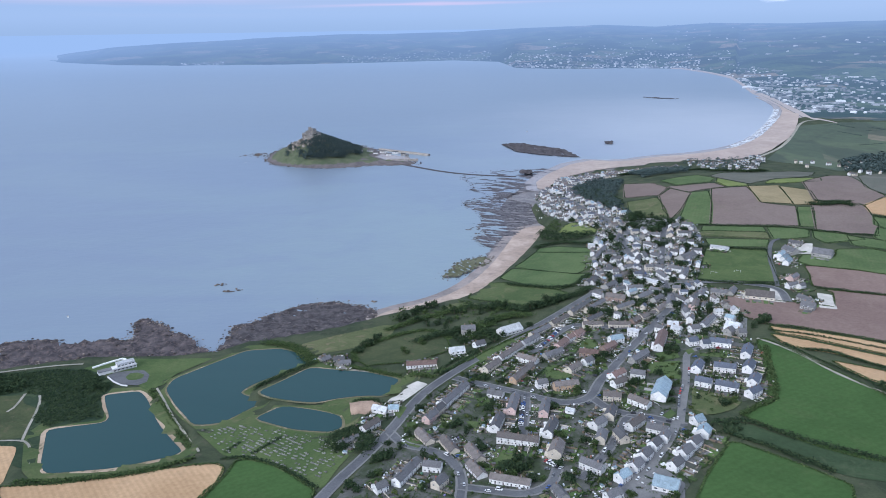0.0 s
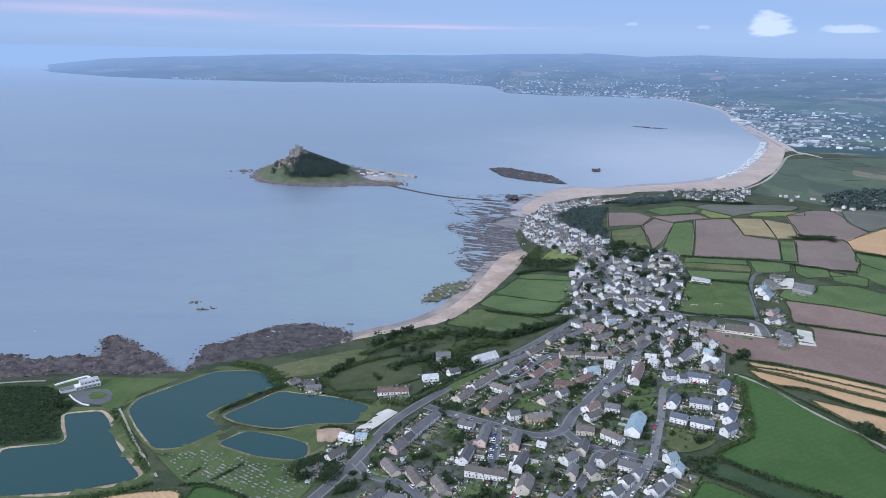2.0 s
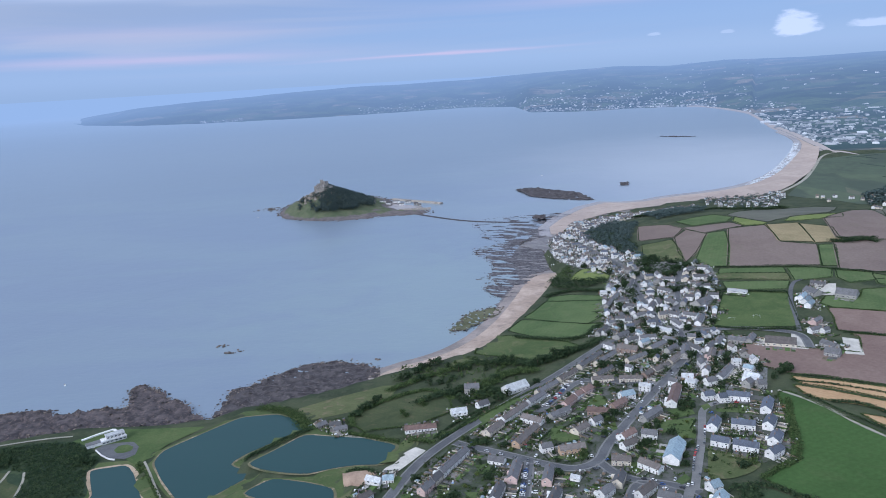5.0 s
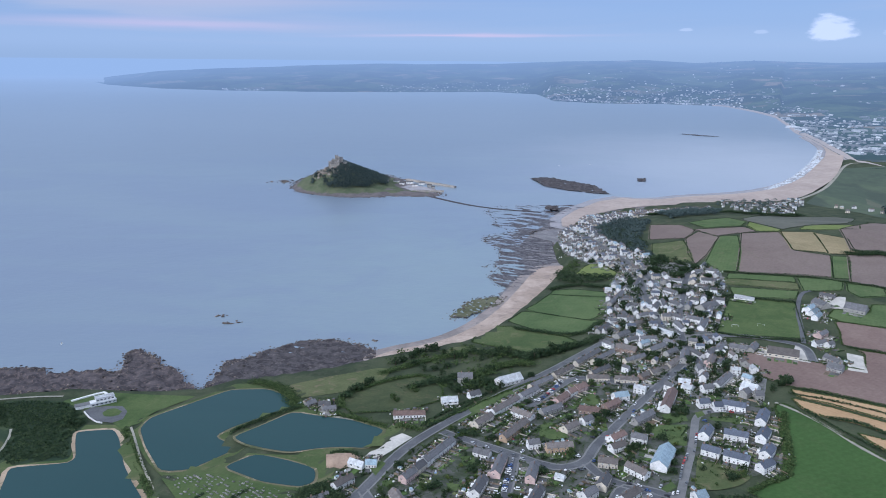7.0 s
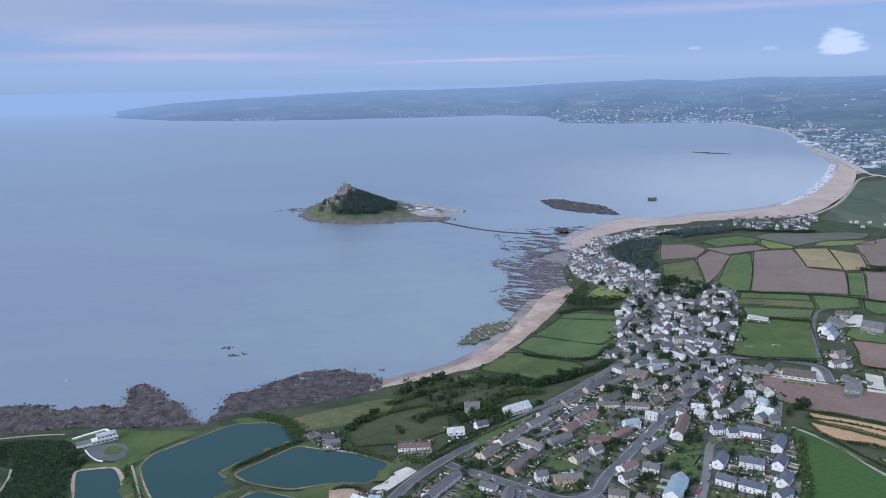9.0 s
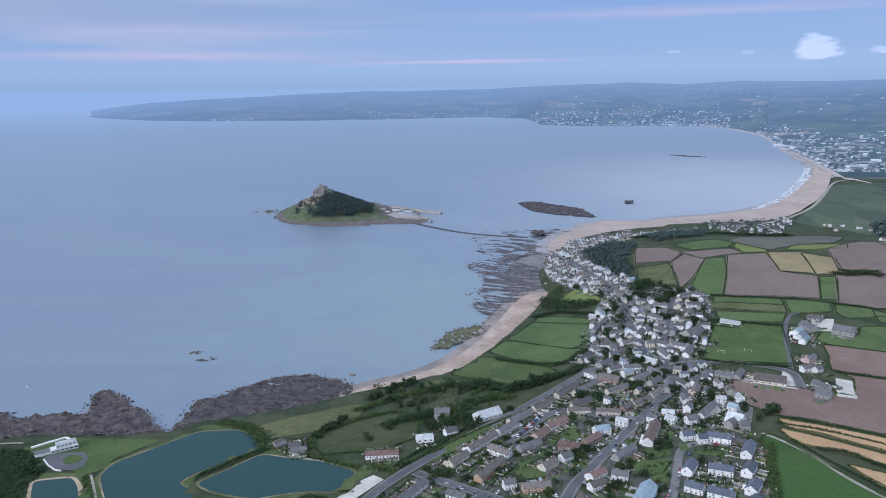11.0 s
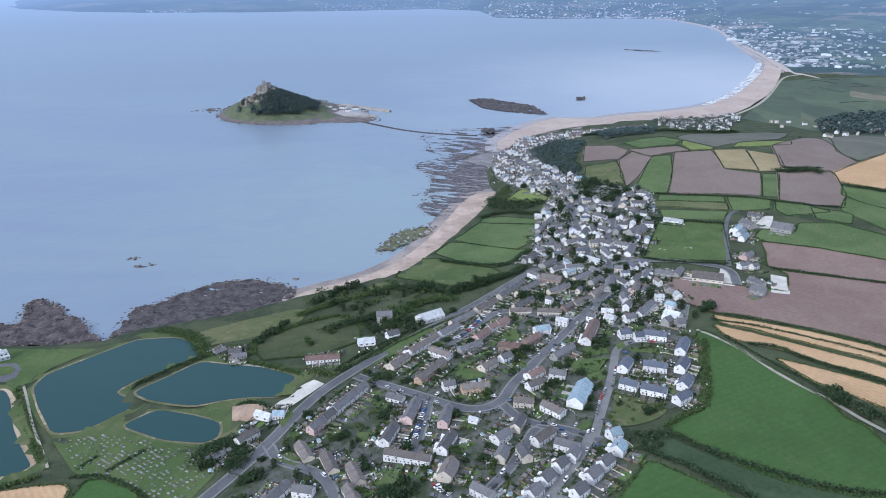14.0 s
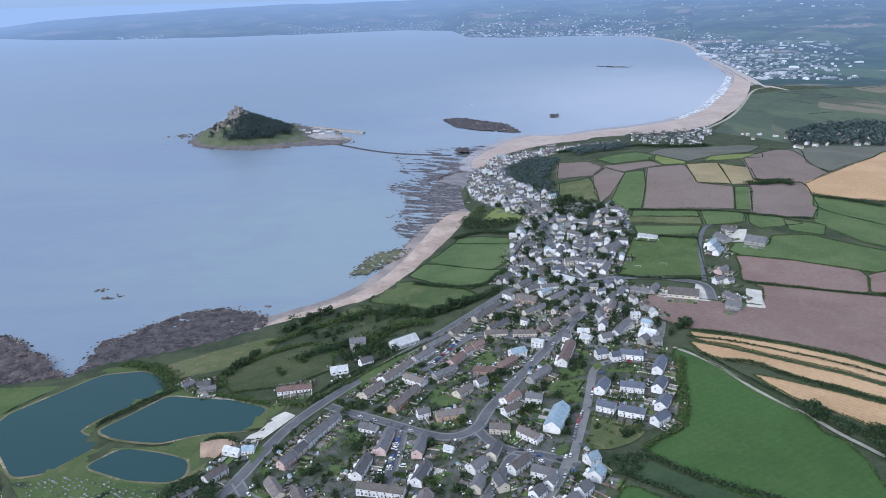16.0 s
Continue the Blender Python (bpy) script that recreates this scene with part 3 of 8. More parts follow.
def tessellate(outline, step):
    """Points and triangles that fill an outline, with edges no longer than about step."""
    out = []
    n = len(outline)
    for i in range(n):
        a, b = np.array(outline[i], float), np.array(outline[(i + 1) % n], float)
        k = max(1, int(np.hypot(*(b - a)) / step))
        out += [tuple(a + (b - a) * j / k) for j in range(k)]
    p = np.array(out)
    gx, gy = np.meshgrid(np.arange(p[:, 0].min(), p[:, 0].max(), step), np.arange(p[:, 1].min(), p[:, 1].max(), step))
    gx, gy = gx.ravel(), gy.ravel()
    ok = within(gx, gy, p)
    gx, gy = gx[ok], gy[ok]
    if len(gx):
        ok = line_distance(gx, gy, p) > step * 0.4
        gx, gy = gx[ok], gy[ok]
    pts = [Vector(q) for q in out] + [Vector((a, b)) for a, b in zip(gx, gy)]
    vs, _, fs, *_ = delaunay_2d_cdt(pts, [], [list(range(len(out)))], 1, 1e-5)
    return np.array([(v.x, v.y) for v in vs]), [f for f in fs if len(f) > 2]


def sheet(name, outline, mat, lift, step=12, z=None, rounded=1, label="", kind="structure", parent=None, category=""):
    """A piece of ground cover lying on the land."""
    o = smooth_line(outline, rounded - 1) if rounded > 1 else eased(outline) if rounded else np.array(outline, float)
    xy, fs = tessellate([tuple(p) for p in o], step)
    zz = (height(xy[:, 0], xy[:, 1]) if z is None else z(xy[:, 0], xy[:, 1])) + lift
    ob = mesh_object(name, far_out(xy[:, 0], xy[:, 1], zz), fs, mat, parent, label, True)
    return tagged(ob, kind=kind, category=category)


def ribbon(name, pts, wide, mat, lift, step=6.0, across=2, label="", kind="structure", shift=0.0, z=None, parent=None):
    """A road, track or strip along a line."""
    p = smooth_line(pts, 2, False)
    seg = np.hypot(*np.diff(p, axis=0).T)
    s = np.concatenate([[0], np.cumsum(seg)])
    u = np.linspace(0, s[-1], max(3, int(s[-1] / step)))
    c = np.stack([np.interp(u, s, p[:, 0]), np.interp(u, s, p[:, 1])], -1)
    t = np.gradient(c, axis=0)
    t /= np.hypot(*t.T)[:, None]
    n = np.stack([-t[:, 1], t[:, 0]], -1)
    rows = [c + n * (shift + wide * (j / across - 0.5)) for j in range(across + 1)]
    xy = np.stack(rows, 1).reshape(-1, 2)
    zz = (height(xy[:, 0], xy[:, 1]) if z is None else z(xy[:, 0], xy[:, 1])) + lift
    k = across + 1
    fs = [(i * k + j, i * k + j + 1, i * k + k + j + 1, i * k + k + j) for i in range(len(c) - 1) for j in range(across)]
    return tagged(mesh_object(name, far_out(xy[:, 0], xy[:, 1], zz), fs, mat, parent, label, True), kind=kind)


def along(pts, gap, rounded=2):
    p = smooth_line(pts, rounded, False)
    s = np.concatenate([[0], np.cumsum(np.hypot(*np.diff(p, axis=0).T))])
    u = np.arange(0, s[-1], gap)
    c = np.stack([np.interp(u, s, p[:, 0]), np.interp(u, s, p[:, 1])], -1)
    t = np.gradient(c, axis=0) if len(c) > 1 else np.array([[1.0, 0.0]])
    return c, np.arctan2(t[:, 1], t[:, 0])


# ---- ground, sea and far land ----
def add_uv(ob, xy):
    uv = ob.data.uv_layers.new(name="plan")
    idx = np.empty(len(ob.data.loops), int)
    ob.data.loops.foreach_get("vertex_index", idx)
    uv.data.foreach_set("uv", (np.asarray(xy)[idx] / 1000.0).ravel())


def ground_sheet():
    xs = np.unique(np.concatenate([np.arange(-2900, -575, 70), np.arange(-575, 525, 9), np.arange(525, 1000, 18), np.arange(1000, 2900, 45)]))
    ys = np.unique(np.concatenate([np.arange(-800, 370, 45), np.arange(370, 950, 9), np.arange(950, 1625, 16), np.arange(1625, 3000, 35)]))
    gx, gy = np.meshgrid(xs, ys)
    z = height(gx.ravel(), gy.ravel()).reshape(gx.shape)
    r = np.hypot(gx - EYE_X, gy - EYE_Y)
    v = far_out(gx.ravel(), gy.ravel(), z.ravel())
    w = len(xs)
    keep = (z > -2.9) & (r < 3000)
    fs = [(j * w + i, j * w + i + 1, j * w + w + i + 1, j * w + w + i) for j in range(len(ys) - 1) for i in range(w - 1) if keep[j:j + 2, i:i + 2].any()]
    return tagged(mesh_object("ground", v, fs, M["ground"], None, "rough grass and garden ground of the village and farmland", True), kind="structure")


ground_sheet()


def sea_sheet(rs, name, mat, label):
    azs = np.radians(np.arange(-180, 181, 3.0))
    rr, aa = np.meshgrid(rs, azs)
    v = far_out(EYE_X + rr.ravel() * np.sin(aa.ravel()), EYE_Y + rr.ravel() * np.cos(aa.ravel()), 0 * rr.ravel())
    w = len(rs)
    fs = [(j * w + i, j * w + i + 1, j * w + w + i + 1, j * w + w + i) for j in range(len(azs) - 1) for i in range(w - 1)]
    ob = mesh_object(name, v, fs, mat, None, label, True)
    add_uv(ob, np.stack([rr.ravel() * np.sin(aa.ravel()), rr.ravel() * np.cos(aa.ravel())], -1))
    return tagged(ob, kind="structure")


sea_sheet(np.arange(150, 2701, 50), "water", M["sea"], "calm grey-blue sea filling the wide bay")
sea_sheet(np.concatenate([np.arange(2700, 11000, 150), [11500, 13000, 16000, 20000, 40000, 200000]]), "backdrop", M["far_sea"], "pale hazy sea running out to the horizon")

FAR_SHORE = [(-29.6, 12000), (-28.5, 10375), (-25.3, 9125), (-21.6, 8541), (-17.8, 8296), (-13.8, 8094), (-8.0, 8102), (-1.2, 8375), (2.1, 7878), (3.3, 6625), (7.1, 6375), (11.2, 6500), (15.2, 6408), (17.0, 5875), (18.6, 5312), (20.0, 4188), (22.5, 3312), (24, 2875), (60, 2875)]
RIDGE = [(-29.6, -1.5), (-28.3, -1.29), (-24.8, -0.93), (-21.1, -0.75), (-17.3, -0.58), (-13.3, -0.41), (-9.3, -0.32), (-0.9, -0.27), (3.2, -0.09), (7.3, 0.05), (9.3, 0.1), (13.3, -0.07), (17.1, 0.1), (22.5, 0.02), (28.0, 0.11), (60, 0.15)]


def far_height(r, az):
    shore = np.interp(az, *np.array(FAR_SHORE).T)
    far = np.maximum(shore + 2750, 11250.0)
    top = EYE_Z + far * np.tan(np.radians(np.interp(az, *np.array(RIDGE).T)))
    u = np.clip((r - shore) / (far - shore), 0, 1)
    rise = np.where(az > 19, np.clip((u - 0.22) / 0.78, 0, 1), u)
    z = 3 + (top - 3) * rise ** 1.15
    wob = np.array([noise.fractal(Vector((a * 0.22, b * 0.0009, 3.0)), 1.0, 2.0, 4) for a, b in zip(np.ravel(az), np.ravel(r))]).reshape(np.shape(az))
    z = np.maximum(z + wob * 38 * np.clip(u * 4, 0.05, 1) * (1 - u * 0.75), 3.0)
    return z + np.where(u > 0.99, -(r - far) * 0.03, 0)


def far_land():
    azs = np.concatenate([np.arange(-29.6, 40, 0.22), np.arange(40, 60, 2)])
    us = np.concatenate([np.linspace(0, 0.3, 26), np.linspace(0.32, 1.0, 40), [1.03, 1.1, 1.3]])
    az, u = np.meshgrid(azs, us, indexing="ij")
    shore = np.interp(az, *np.array(FAR_SHORE).T)
    wob = np.array([noise.noise(Vector((a * 1.3, 0, 7))) for a in az[:, 0]])[:, None] * 60
    far = np.maximum(shore + 2750, 11250.0)
    r = shore + np.where(az < 17, wob, 0) + (far - shore) * u
    z = far_height(r, az)
    z[:, 0] = np.where(azs < 20, -4, z[:, 0])
    a = np.radians(az)
    x, y = EYE_X + r * np.sin(a), EYE_Y + r * np.cos(a)
    w = len(us)
    fs = [(i * w + j, i * w + j + 1, i * w + w + j + 1, i * w + w + j) for i in range(len(azs) - 1) for j in range(w - 1)]
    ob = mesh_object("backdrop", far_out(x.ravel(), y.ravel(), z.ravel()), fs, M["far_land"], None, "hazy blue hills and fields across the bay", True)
    add_uv(ob, np.stack([x.ravel() - EYE_X, y.ravel() - EYE_Y], -1))
    return tagged(ob, kind="structure")


far_land()


def far_beach():
    """The thin line of sand that follows the far shore round to the long beach."""
    azs = np.arange(14.5, 25.6, 0.15)
    shore = np.interp(azs, *np.array(FAR_SHORE).T)
    wide = np.interp(azs, [14.5, 17, 20, 23, 24.5, 25.6], [25, 60, 110, 150, 120, 10])
    rows = []
    for u in (-0.5, 0.0, 0.5, 1.0):
        r, a = shore + wide * u, np.radians(azs)
        rows.append(np.column_stack([r * np.sin(a), r * np.cos(a), np.full(len(a), 0.4 + 4.5 * (u + 0.5))]))
    v = np.concatenate(rows)
    n = len(azs)
    fs = [(j * n + i, j * n + i + 1, j * n + n + i + 1, j * n + n + i) for j in range(3) for i in range(n - 1)]
    ob = mesh_object("beach", far_out(EYE_X + v[:, 0], EYE_Y + v[:, 1], v[:, 2]), fs, M["far_sand"], None, "thin pale sand line along the far shore", True)
    add_uv(ob, v[:, :2])
    return tagged(ob, kind="structure")


far_beach()


def box_town(name, spots, mat, label, rng, uv=True):
    """Many small blocks with pitched tops, joined: a town too far off to count."""
    vs, fs, xy = [], [], []
    for x, y, z, lx, ly, hz in spots:
        a = rng.uniform(0, 3.14)
        c, s = math.cos(a), math.sin(a)
        base = len(vs)
        for px, py, pz in ((-1, -1, -0.4), (1, -1, -0.4), (1, 1, -0.4), (-1, 1, -0.4), (-1, -1, 0.7), (1, -1, 0.7), (1, 1, 0.7), (-1, 1, 0.7), (-1, 0, 1.0), (1, 0, 1.0)):
            wx, wy = x + (px * lx * c - py * ly * s) / 2, y + (px * lx * s + py * ly * c) / 2
            vs.append((wx, wy, z + pz * hz))
            xy.append((wx - EYE_X, wy - EYE_Y))
        for f in ((0, 1, 5, 4), (2, 3, 7, 6), (1, 2, 6, 9, 5), (3, 0, 4, 8, 7), (4, 5, 9, 8), (6, 7, 8, 9)):
            fs.append(tuple(base + i for i in f))
    v = np.array(vs)
    ob = mesh_object(name, far_out(v[:, 0], v[:, 1], v[:, 2]), fs, mat, None, label)
    if uv:
        add_uv(ob, xy)
    return tagged(ob, category="town", kind="stuff")


def far_towns():
    rng = random.Random(5)
    spots = []

    def scatter(n, az0, az1, d0, d1, size, tall, power=1.6):
        for _ in range(n):
            az = rng.uniform(az0, az1)
            r = float(np.interp(az, *np.array(FAR_SHORE).T)) + d0 + (d1 - d0) * rng.random() ** power
            z = float(far_height(np.array([r]), np.array([az]))[0])
            k = rng.uniform(0.6, 1.5)
            spots.append((EYE_X + r * math.sin(radians(az)), EYE_Y + r * math.cos(radians(az)), z, size * k * rng.uniform(1, 2.2), size * k, tall * rng.uniform(0.7, 1.4)))

    scatter(260, -9.5, 1.5, 50, 900, 8, 7)
    scatter(620, 2.5, 16.5, 40, 1300, 9, 8, 2.0)
    scatter(90, 5, 16, 1100, 3200, 11, 8)
    scatter(60, -21, -18, 25, 300, 9, 8)
    scatter(70, 14, 30, 3200, 6000, 16, 8)
    for n, size, tall in ((560, 9, 6), (80, 30, 6)):
        for _ in range(n):
            az = rng.triangular(16.5, 30, 23)
            near = max(float(np.interp(az, *np.array(FAR_SHORE).T)) + 150, 3250.0)
            r = near + (1900 + 300 * (az > 24)) * rng.random() ** 1.5
            z = float(far_height(np.array([r]), np.array([az]))[0])
            k = rng.uniform(0.6, 1.4)
            spots.append((EYE_X + r * math.sin(radians(az)), EYE_Y + r * math.cos(radians(az)), z, size * k * rng.uniform(1, 2.2), size * k, tall * rng.uniform(0.7, 1.3)))
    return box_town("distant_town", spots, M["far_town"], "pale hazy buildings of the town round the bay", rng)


far_towns()

# ---- fields, ponds, roads ----
FIELDS = []
FIELDS += [
    ("estate_ground", "estate_ground", [(-82, 446), (-48, 552), (-22, 602), (52, 705), (166, 848), (244, 754), (286, 678), (254, 578), (190, 545), (191, 502), (146, 434)], "gardens, drives and yards of the lower village"),
    ("valley", "valley", [(208, 536), (227, 532), (242, 517), (257, 505), (271, 493), (302, 479), (325, 471), (351, 462), (339, 440), (270, 461), (251, 476), (230, 501), (215, 513), (207, 519)], "dark rank grass along the little valley"),
]
FIELDS += [
    ("pond_grass", "pond_grass", [(-285, 642), (-274, 659), (-235, 711), (-221, 744), (-179, 744), (-154, 724), (-133, 693), (-102, 673), (-57, 662), (-31, 642), (-43, 617), (-73, 617), (-79, 586), (-82, 539), (-112, 552), (-156, 559), (-177, 567), (-193, 557), (-214, 564), (-238, 587), (-264, 618)], "grass banks around the reservoirs"),
    ("pond_grass", "pond_grass", [(-358, 559), (-354, 580), (-306, 584), (-333, 631), (-333, 643), (-291, 647), (-248, 590), (-201, 526), (-206, 515), (-254, 494), (-313, 491), (-329, 504)], "grass banks around the largest reservoir"),
    ("meadow", "grass", [(503, 1052), (536, 1022), (550, 1003), (493, 993), (490, 1013)], "green meadow beside the farm"),
    ("meadow", "grass", [(535, 1019), (572, 991), (554, 957), (525, 980)], "green meadow with a hedge"),
]
FIELDS += [
    ("village_ground", "village_ground", [(164, 1576), (226, 1644), (320, 1726), (400, 1762), (490, 1715), (465, 1590), (384, 1671), (312, 1596), (245, 1545), (218, 1430), (244, 1322), (282, 1214), (315, 1164), (354, 1120), (329, 1005), (290, 871), (282, 806), (301, 754), (286, 712), (225, 698), (198, 681), (141, 761), (161, 856), (178, 951), (194, 1072), (222, 1154), (189, 1228), (155, 1326), (148, 1479)], "paved yards and small gardens of the old village"),
    ("scrub_ground", "heath", [(-499, 676), (-456, 682), (-402, 690), (-375, 691), (-351, 678), (-325, 651), (-325, 636), (-306, 586), (-341, 575), (-349, 570), (-338, 540), (-322, 506), (-401, 531)], "dark scrubby heath beside the largest reservoir"),
]
FIELDS += [
    ("tan_low", "straw", [(-335, 482), (-294, 485), (-235, 498), (-204, 506), (-179, 508), (-172, 501), (-172, 485), (-179, 460), (-186, 426), (-302, 430)], "golden stubble field below the reservoirs"),
    ("tan_corner", "straw", [(-398, 539), (-370, 540), (-355, 539), (-350, 528), (-341, 502), (-334, 485), (-362, 485)], "corner of golden stubble beside the reservoir track"),
    ("scrub_grass", "grass_dark", [(-462, 622), (-425, 630), (-402, 632), (-394, 615), (-376, 606), (-356, 554), (-376, 551), (-412, 548)], "rough grass clearing in the scrub"),
    ("green_low", "grass_rich", [(-166, 511), (-154, 512), (-128, 498), (-96, 465), (-98, 451), (-118, 421), (-186, 426), (-169, 485)], "green pasture beside the cemetery"),
    ("cemetery", "lawn", [(-215, 562), (-182, 568), (-142, 561), (-102, 545), (-95, 531), (-79, 512), (-85, 498), (-92, 468), (-108, 480), (-139, 505), (-178, 520)], "mown cemetery grass with rows of graves"),
]
FIELDS += [
    ("lawn", "lawn", [(-375, 691), (-350, 714), (-249, 712), (-274, 668), (-276, 646), (-288, 640), (-318, 666)], "mown lawn around the white building by the cliff"),
    ("scrub_field", "grass_dark", [(-106, 720), (-66, 756), (-30, 769), (-9, 739), (-5, 705), (-38, 679), (-86, 675), (-100, 695)], "rank green field ringed with scrub"),
    ("coast_grass", "grass_dry", [(-168, 739), (-130, 768), (-82, 794), (-66, 790), (-72, 758), (-110, 724), (-144, 712)], "dry grass strip above the shore"),
    ("sea_field_a", "pond_grass", [(16, 882), (30, 965), (43, 934), (59, 932), (121, 878), (130, 863), (90, 832), (65, 851), (42, 866)], "green seaside pasture"),
    ("sea_field_b", "grass", [(58, 956), (76, 997), (89, 990), (153, 934), (173, 934), (166, 896), (125, 883), (93, 913)], "green seaside pasture"),
]
FIELDS += [
    ("sea_field_c", "grass", [(81, 1009), (95, 1027), (114, 1071), (189, 1030), (181, 970), (155, 939), (114, 973)], "green seaside pasture"),
    ("sea_field_d", "grass", [(122, 1093), (147, 1094), (193, 1055), (189, 1040), (116, 1077)], "narrow green seaside pasture"),
    ("sea_field_e", "lime", [(164, 1185), (176, 1213), (187, 1228), (204, 1214), (216, 1162), (210, 1147), (179, 1167)], "yellowing paddock above the beach"),
    ("big_green", "grass_rich", [(290, 686), (299, 690), (308, 673), (323, 638), (338, 606), (347, 586), (353, 569), (353, 552), (362, 543), (365, 521), (359, 477), (355, 462), (330, 466), (309, 474), (286, 484), (266, 498), (255, 510), (248, 518), (241, 527), (230, 543), (227, 548), (239, 557), (258, 572), (267, 595), (279, 639)], "large rich green field beside the new houses"),
]
FIELDS += [
    ("low_green", "grass_rich", [(205, 507), (211, 506), (219, 499), (233, 486), (249, 470), (266, 451), (258, 428), (154, 427), (175, 465), (193, 491)], "rich green field below the wooded hedge"),
    ("strip_a", "straw", [(315, 722), (348, 708), (389, 685), (424, 657), (452, 623), (441, 603), (413, 634), (379, 661), (341, 690), (316, 705)], "golden stubble strip between hedges"),
    ("strip_b", "straw", [(309, 702), (339, 684), (376, 655), (410, 628), (437, 597), (429, 582), (400, 608), (367, 635), (348, 655), (331, 663), (318, 671), (311, 682)], "golden stubble strip between hedges"),
    ("strip_c", "straw", [(339, 639), (363, 624), (395, 599), (424, 573), (402, 534), (390, 555), (379, 573), (367, 585), (353, 601), (344, 622)], "golden stubble strip beside the lane"),
]
FIELDS += [
    ("brown_big", "brown", [(286, 793), (303, 813), (345, 798), (390, 780), (405, 773), (423, 817), (418, 829), (445, 817), (493, 795), (556, 767), (465, 614), (428, 664), (391, 691), (350, 716), (315, 729), (306, 741), (293, 753), (287, 771)], "bare reddish brown ploughed field"),
    ("brown_up", "brown", [(432, 912), (477, 891), (535, 844), (533, 823), (516, 790), (447, 820), (413, 842), (428, 883)], "bare brown field with a pale worn patch"),
    ("brown_up2", "brown", [(539, 829), (604, 849), (561, 776), (519, 790)], "bare brown field"),
    ("green_up", "grass", [(433, 930), (447, 951), (482, 936), (496, 963), (538, 958), (574, 908), (613, 865), (607, 855), (549, 837), (541, 844), (488, 888), (440, 914)], "green field beside the farmyard"),
]
FIELDS += [
    ("pitch", "lawn", [(339, 997), (408, 980), (378, 860), (289, 869)], "mown green sports field with white goalposts"),
    ("slip_a", "grass", [(364, 1102), (441, 1074), (438, 1055), (357, 1085)], "narrow green strip field"),
    ("slip_b", "grass_dry", [(354, 1080), (436, 1047), (432, 1024), (345, 1061)], "narrow tan strip field"),
    ("slip_c", "grass", [(349, 1040), (427, 1015), (415, 993), (345, 1004)], "narrow green strip field"),
    ("brown_mid", "brown_grey", [(441, 1305), (498, 1311), (482, 1197), (526, 1174), (492, 1073), (379, 1112), (412, 1209)], "bare grey-brown field on the hill"),
    ("green_strip", "grass", [(341, 1142), (402, 1290), (425, 1287), (404, 1198), (377, 1113), (338, 1123)], "green sloping field"),
    ("green_sq", "grass", [(532, 1170), (551, 1168), (510, 1066), (493, 1067)], "small green field"),
    ("brown_right", "brown_grey", [(556, 1175), (628, 1175), (624, 1148), (601, 1071), (577, 1025), (536, 1033), (510, 1052)], "bare grey-brown field"),
    ("tan_a", "barley", [(506, 1314), (551, 1305), (529, 1189), (486, 1203)], "ripening barley field"),
]
FIELDS += [
    ("tan_b", "barley", [(553, 1299), (585, 1258), (567, 1182), (532, 1183)], "ripening barley field"),
    ("green_top_a", "grass", [(383, 1426), (459, 1452), (477, 1414), (459, 1381), (400, 1374)], "green field on the hilltop"),
    ("green_top_b", "lime", [(482, 1413), (511, 1336), (502, 1321), (473, 1325), (472, 1376)], "light green field on the hilltop"),
    ("green_top_c", "lime", [(542, 1330), (566, 1366), (648, 1357), (633, 1325), (572, 1323)], "light green field on the hilltop"),
    ("brown_left_a", "brown_grey", [(322, 1463), (364, 1414), (376, 1365), (351, 1317), (301, 1348)], "bare brown field beside the wood"),
    ("brown_left_b", "brown_grey", [(353, 1308), (380, 1350), (395, 1285), (355, 1199), (332, 1158), (335, 1211)], "bare brown field"),
    ("olive_left", "grass_dry", [(298, 1309), (342, 1299), (335, 1219), (329, 1173), (304, 1179), (285, 1234)], "olive green field beside the wood"),
    ("brown_top_a", "fallow", [(481, 1442), (564, 1550), (755, 1616), (639, 1387), (549, 1359), (513, 1335), (489, 1412)], "bare brown hilltop field"),
]
FIELDS += [
    ("brown_top_b", "brown_grey", [(380, 1373), (402, 1361), (460, 1361), (466, 1321), (399, 1300)], "bare brown hilltop field"),
    ("brown_far", "brown_grey", [(603, 1319), (675, 1388), (791, 1544), (682, 1277), (683, 1212), (634, 1170), (613, 1178), (590, 1193), (571, 1199)], "bare grey-brown field"),
    ("grey_far", "fallow", [(748, 1547), (937, 1675), (1135, 1722), (1057, 1594), (805, 1304), (690, 1219), (688, 1260), (717, 1382)], "dull grey-green fallow field"),
    ("tan_right_a", "straw", [(633, 1167), (693, 1207), (797, 1290), (1048, 1579), (720, 1046), (686, 1084), (645, 1107), (624, 1129)], "large golden stubble field"),
    ("green_right_a", "grass", [(622, 1117), (641, 1098), (672, 1057), (708, 1025), (667, 955), (638, 994), (611, 1036), (600, 1071)], "green field between hedges"),
    ("green_right_b", "grass", [(597, 1056), (608, 1031), (634, 985), (660, 945), (619, 875), (585, 931), (569, 1010)], "green field between hedges"),
]
FIELDS += [
    ("green_mid", "grass", [(447, 1070), (497, 1055), (480, 1019), (437, 1018)], "green field behind the farm"),
    ("marsh", "marsh", [(776, 1916), (930, 2176), (1129, 2579), (1311, 2661), (1708, 2681), (1062, 1620), (932, 1640), (840, 1700)], "patchwork of small fields and marsh behind the beach"),
    ("rough_estate", "grass_dry", [(202, 591), (221, 580), (234, 566), (222, 555), (205, 548), (190, 548)], "rough yellowing grass plot beside the new houses"),
]
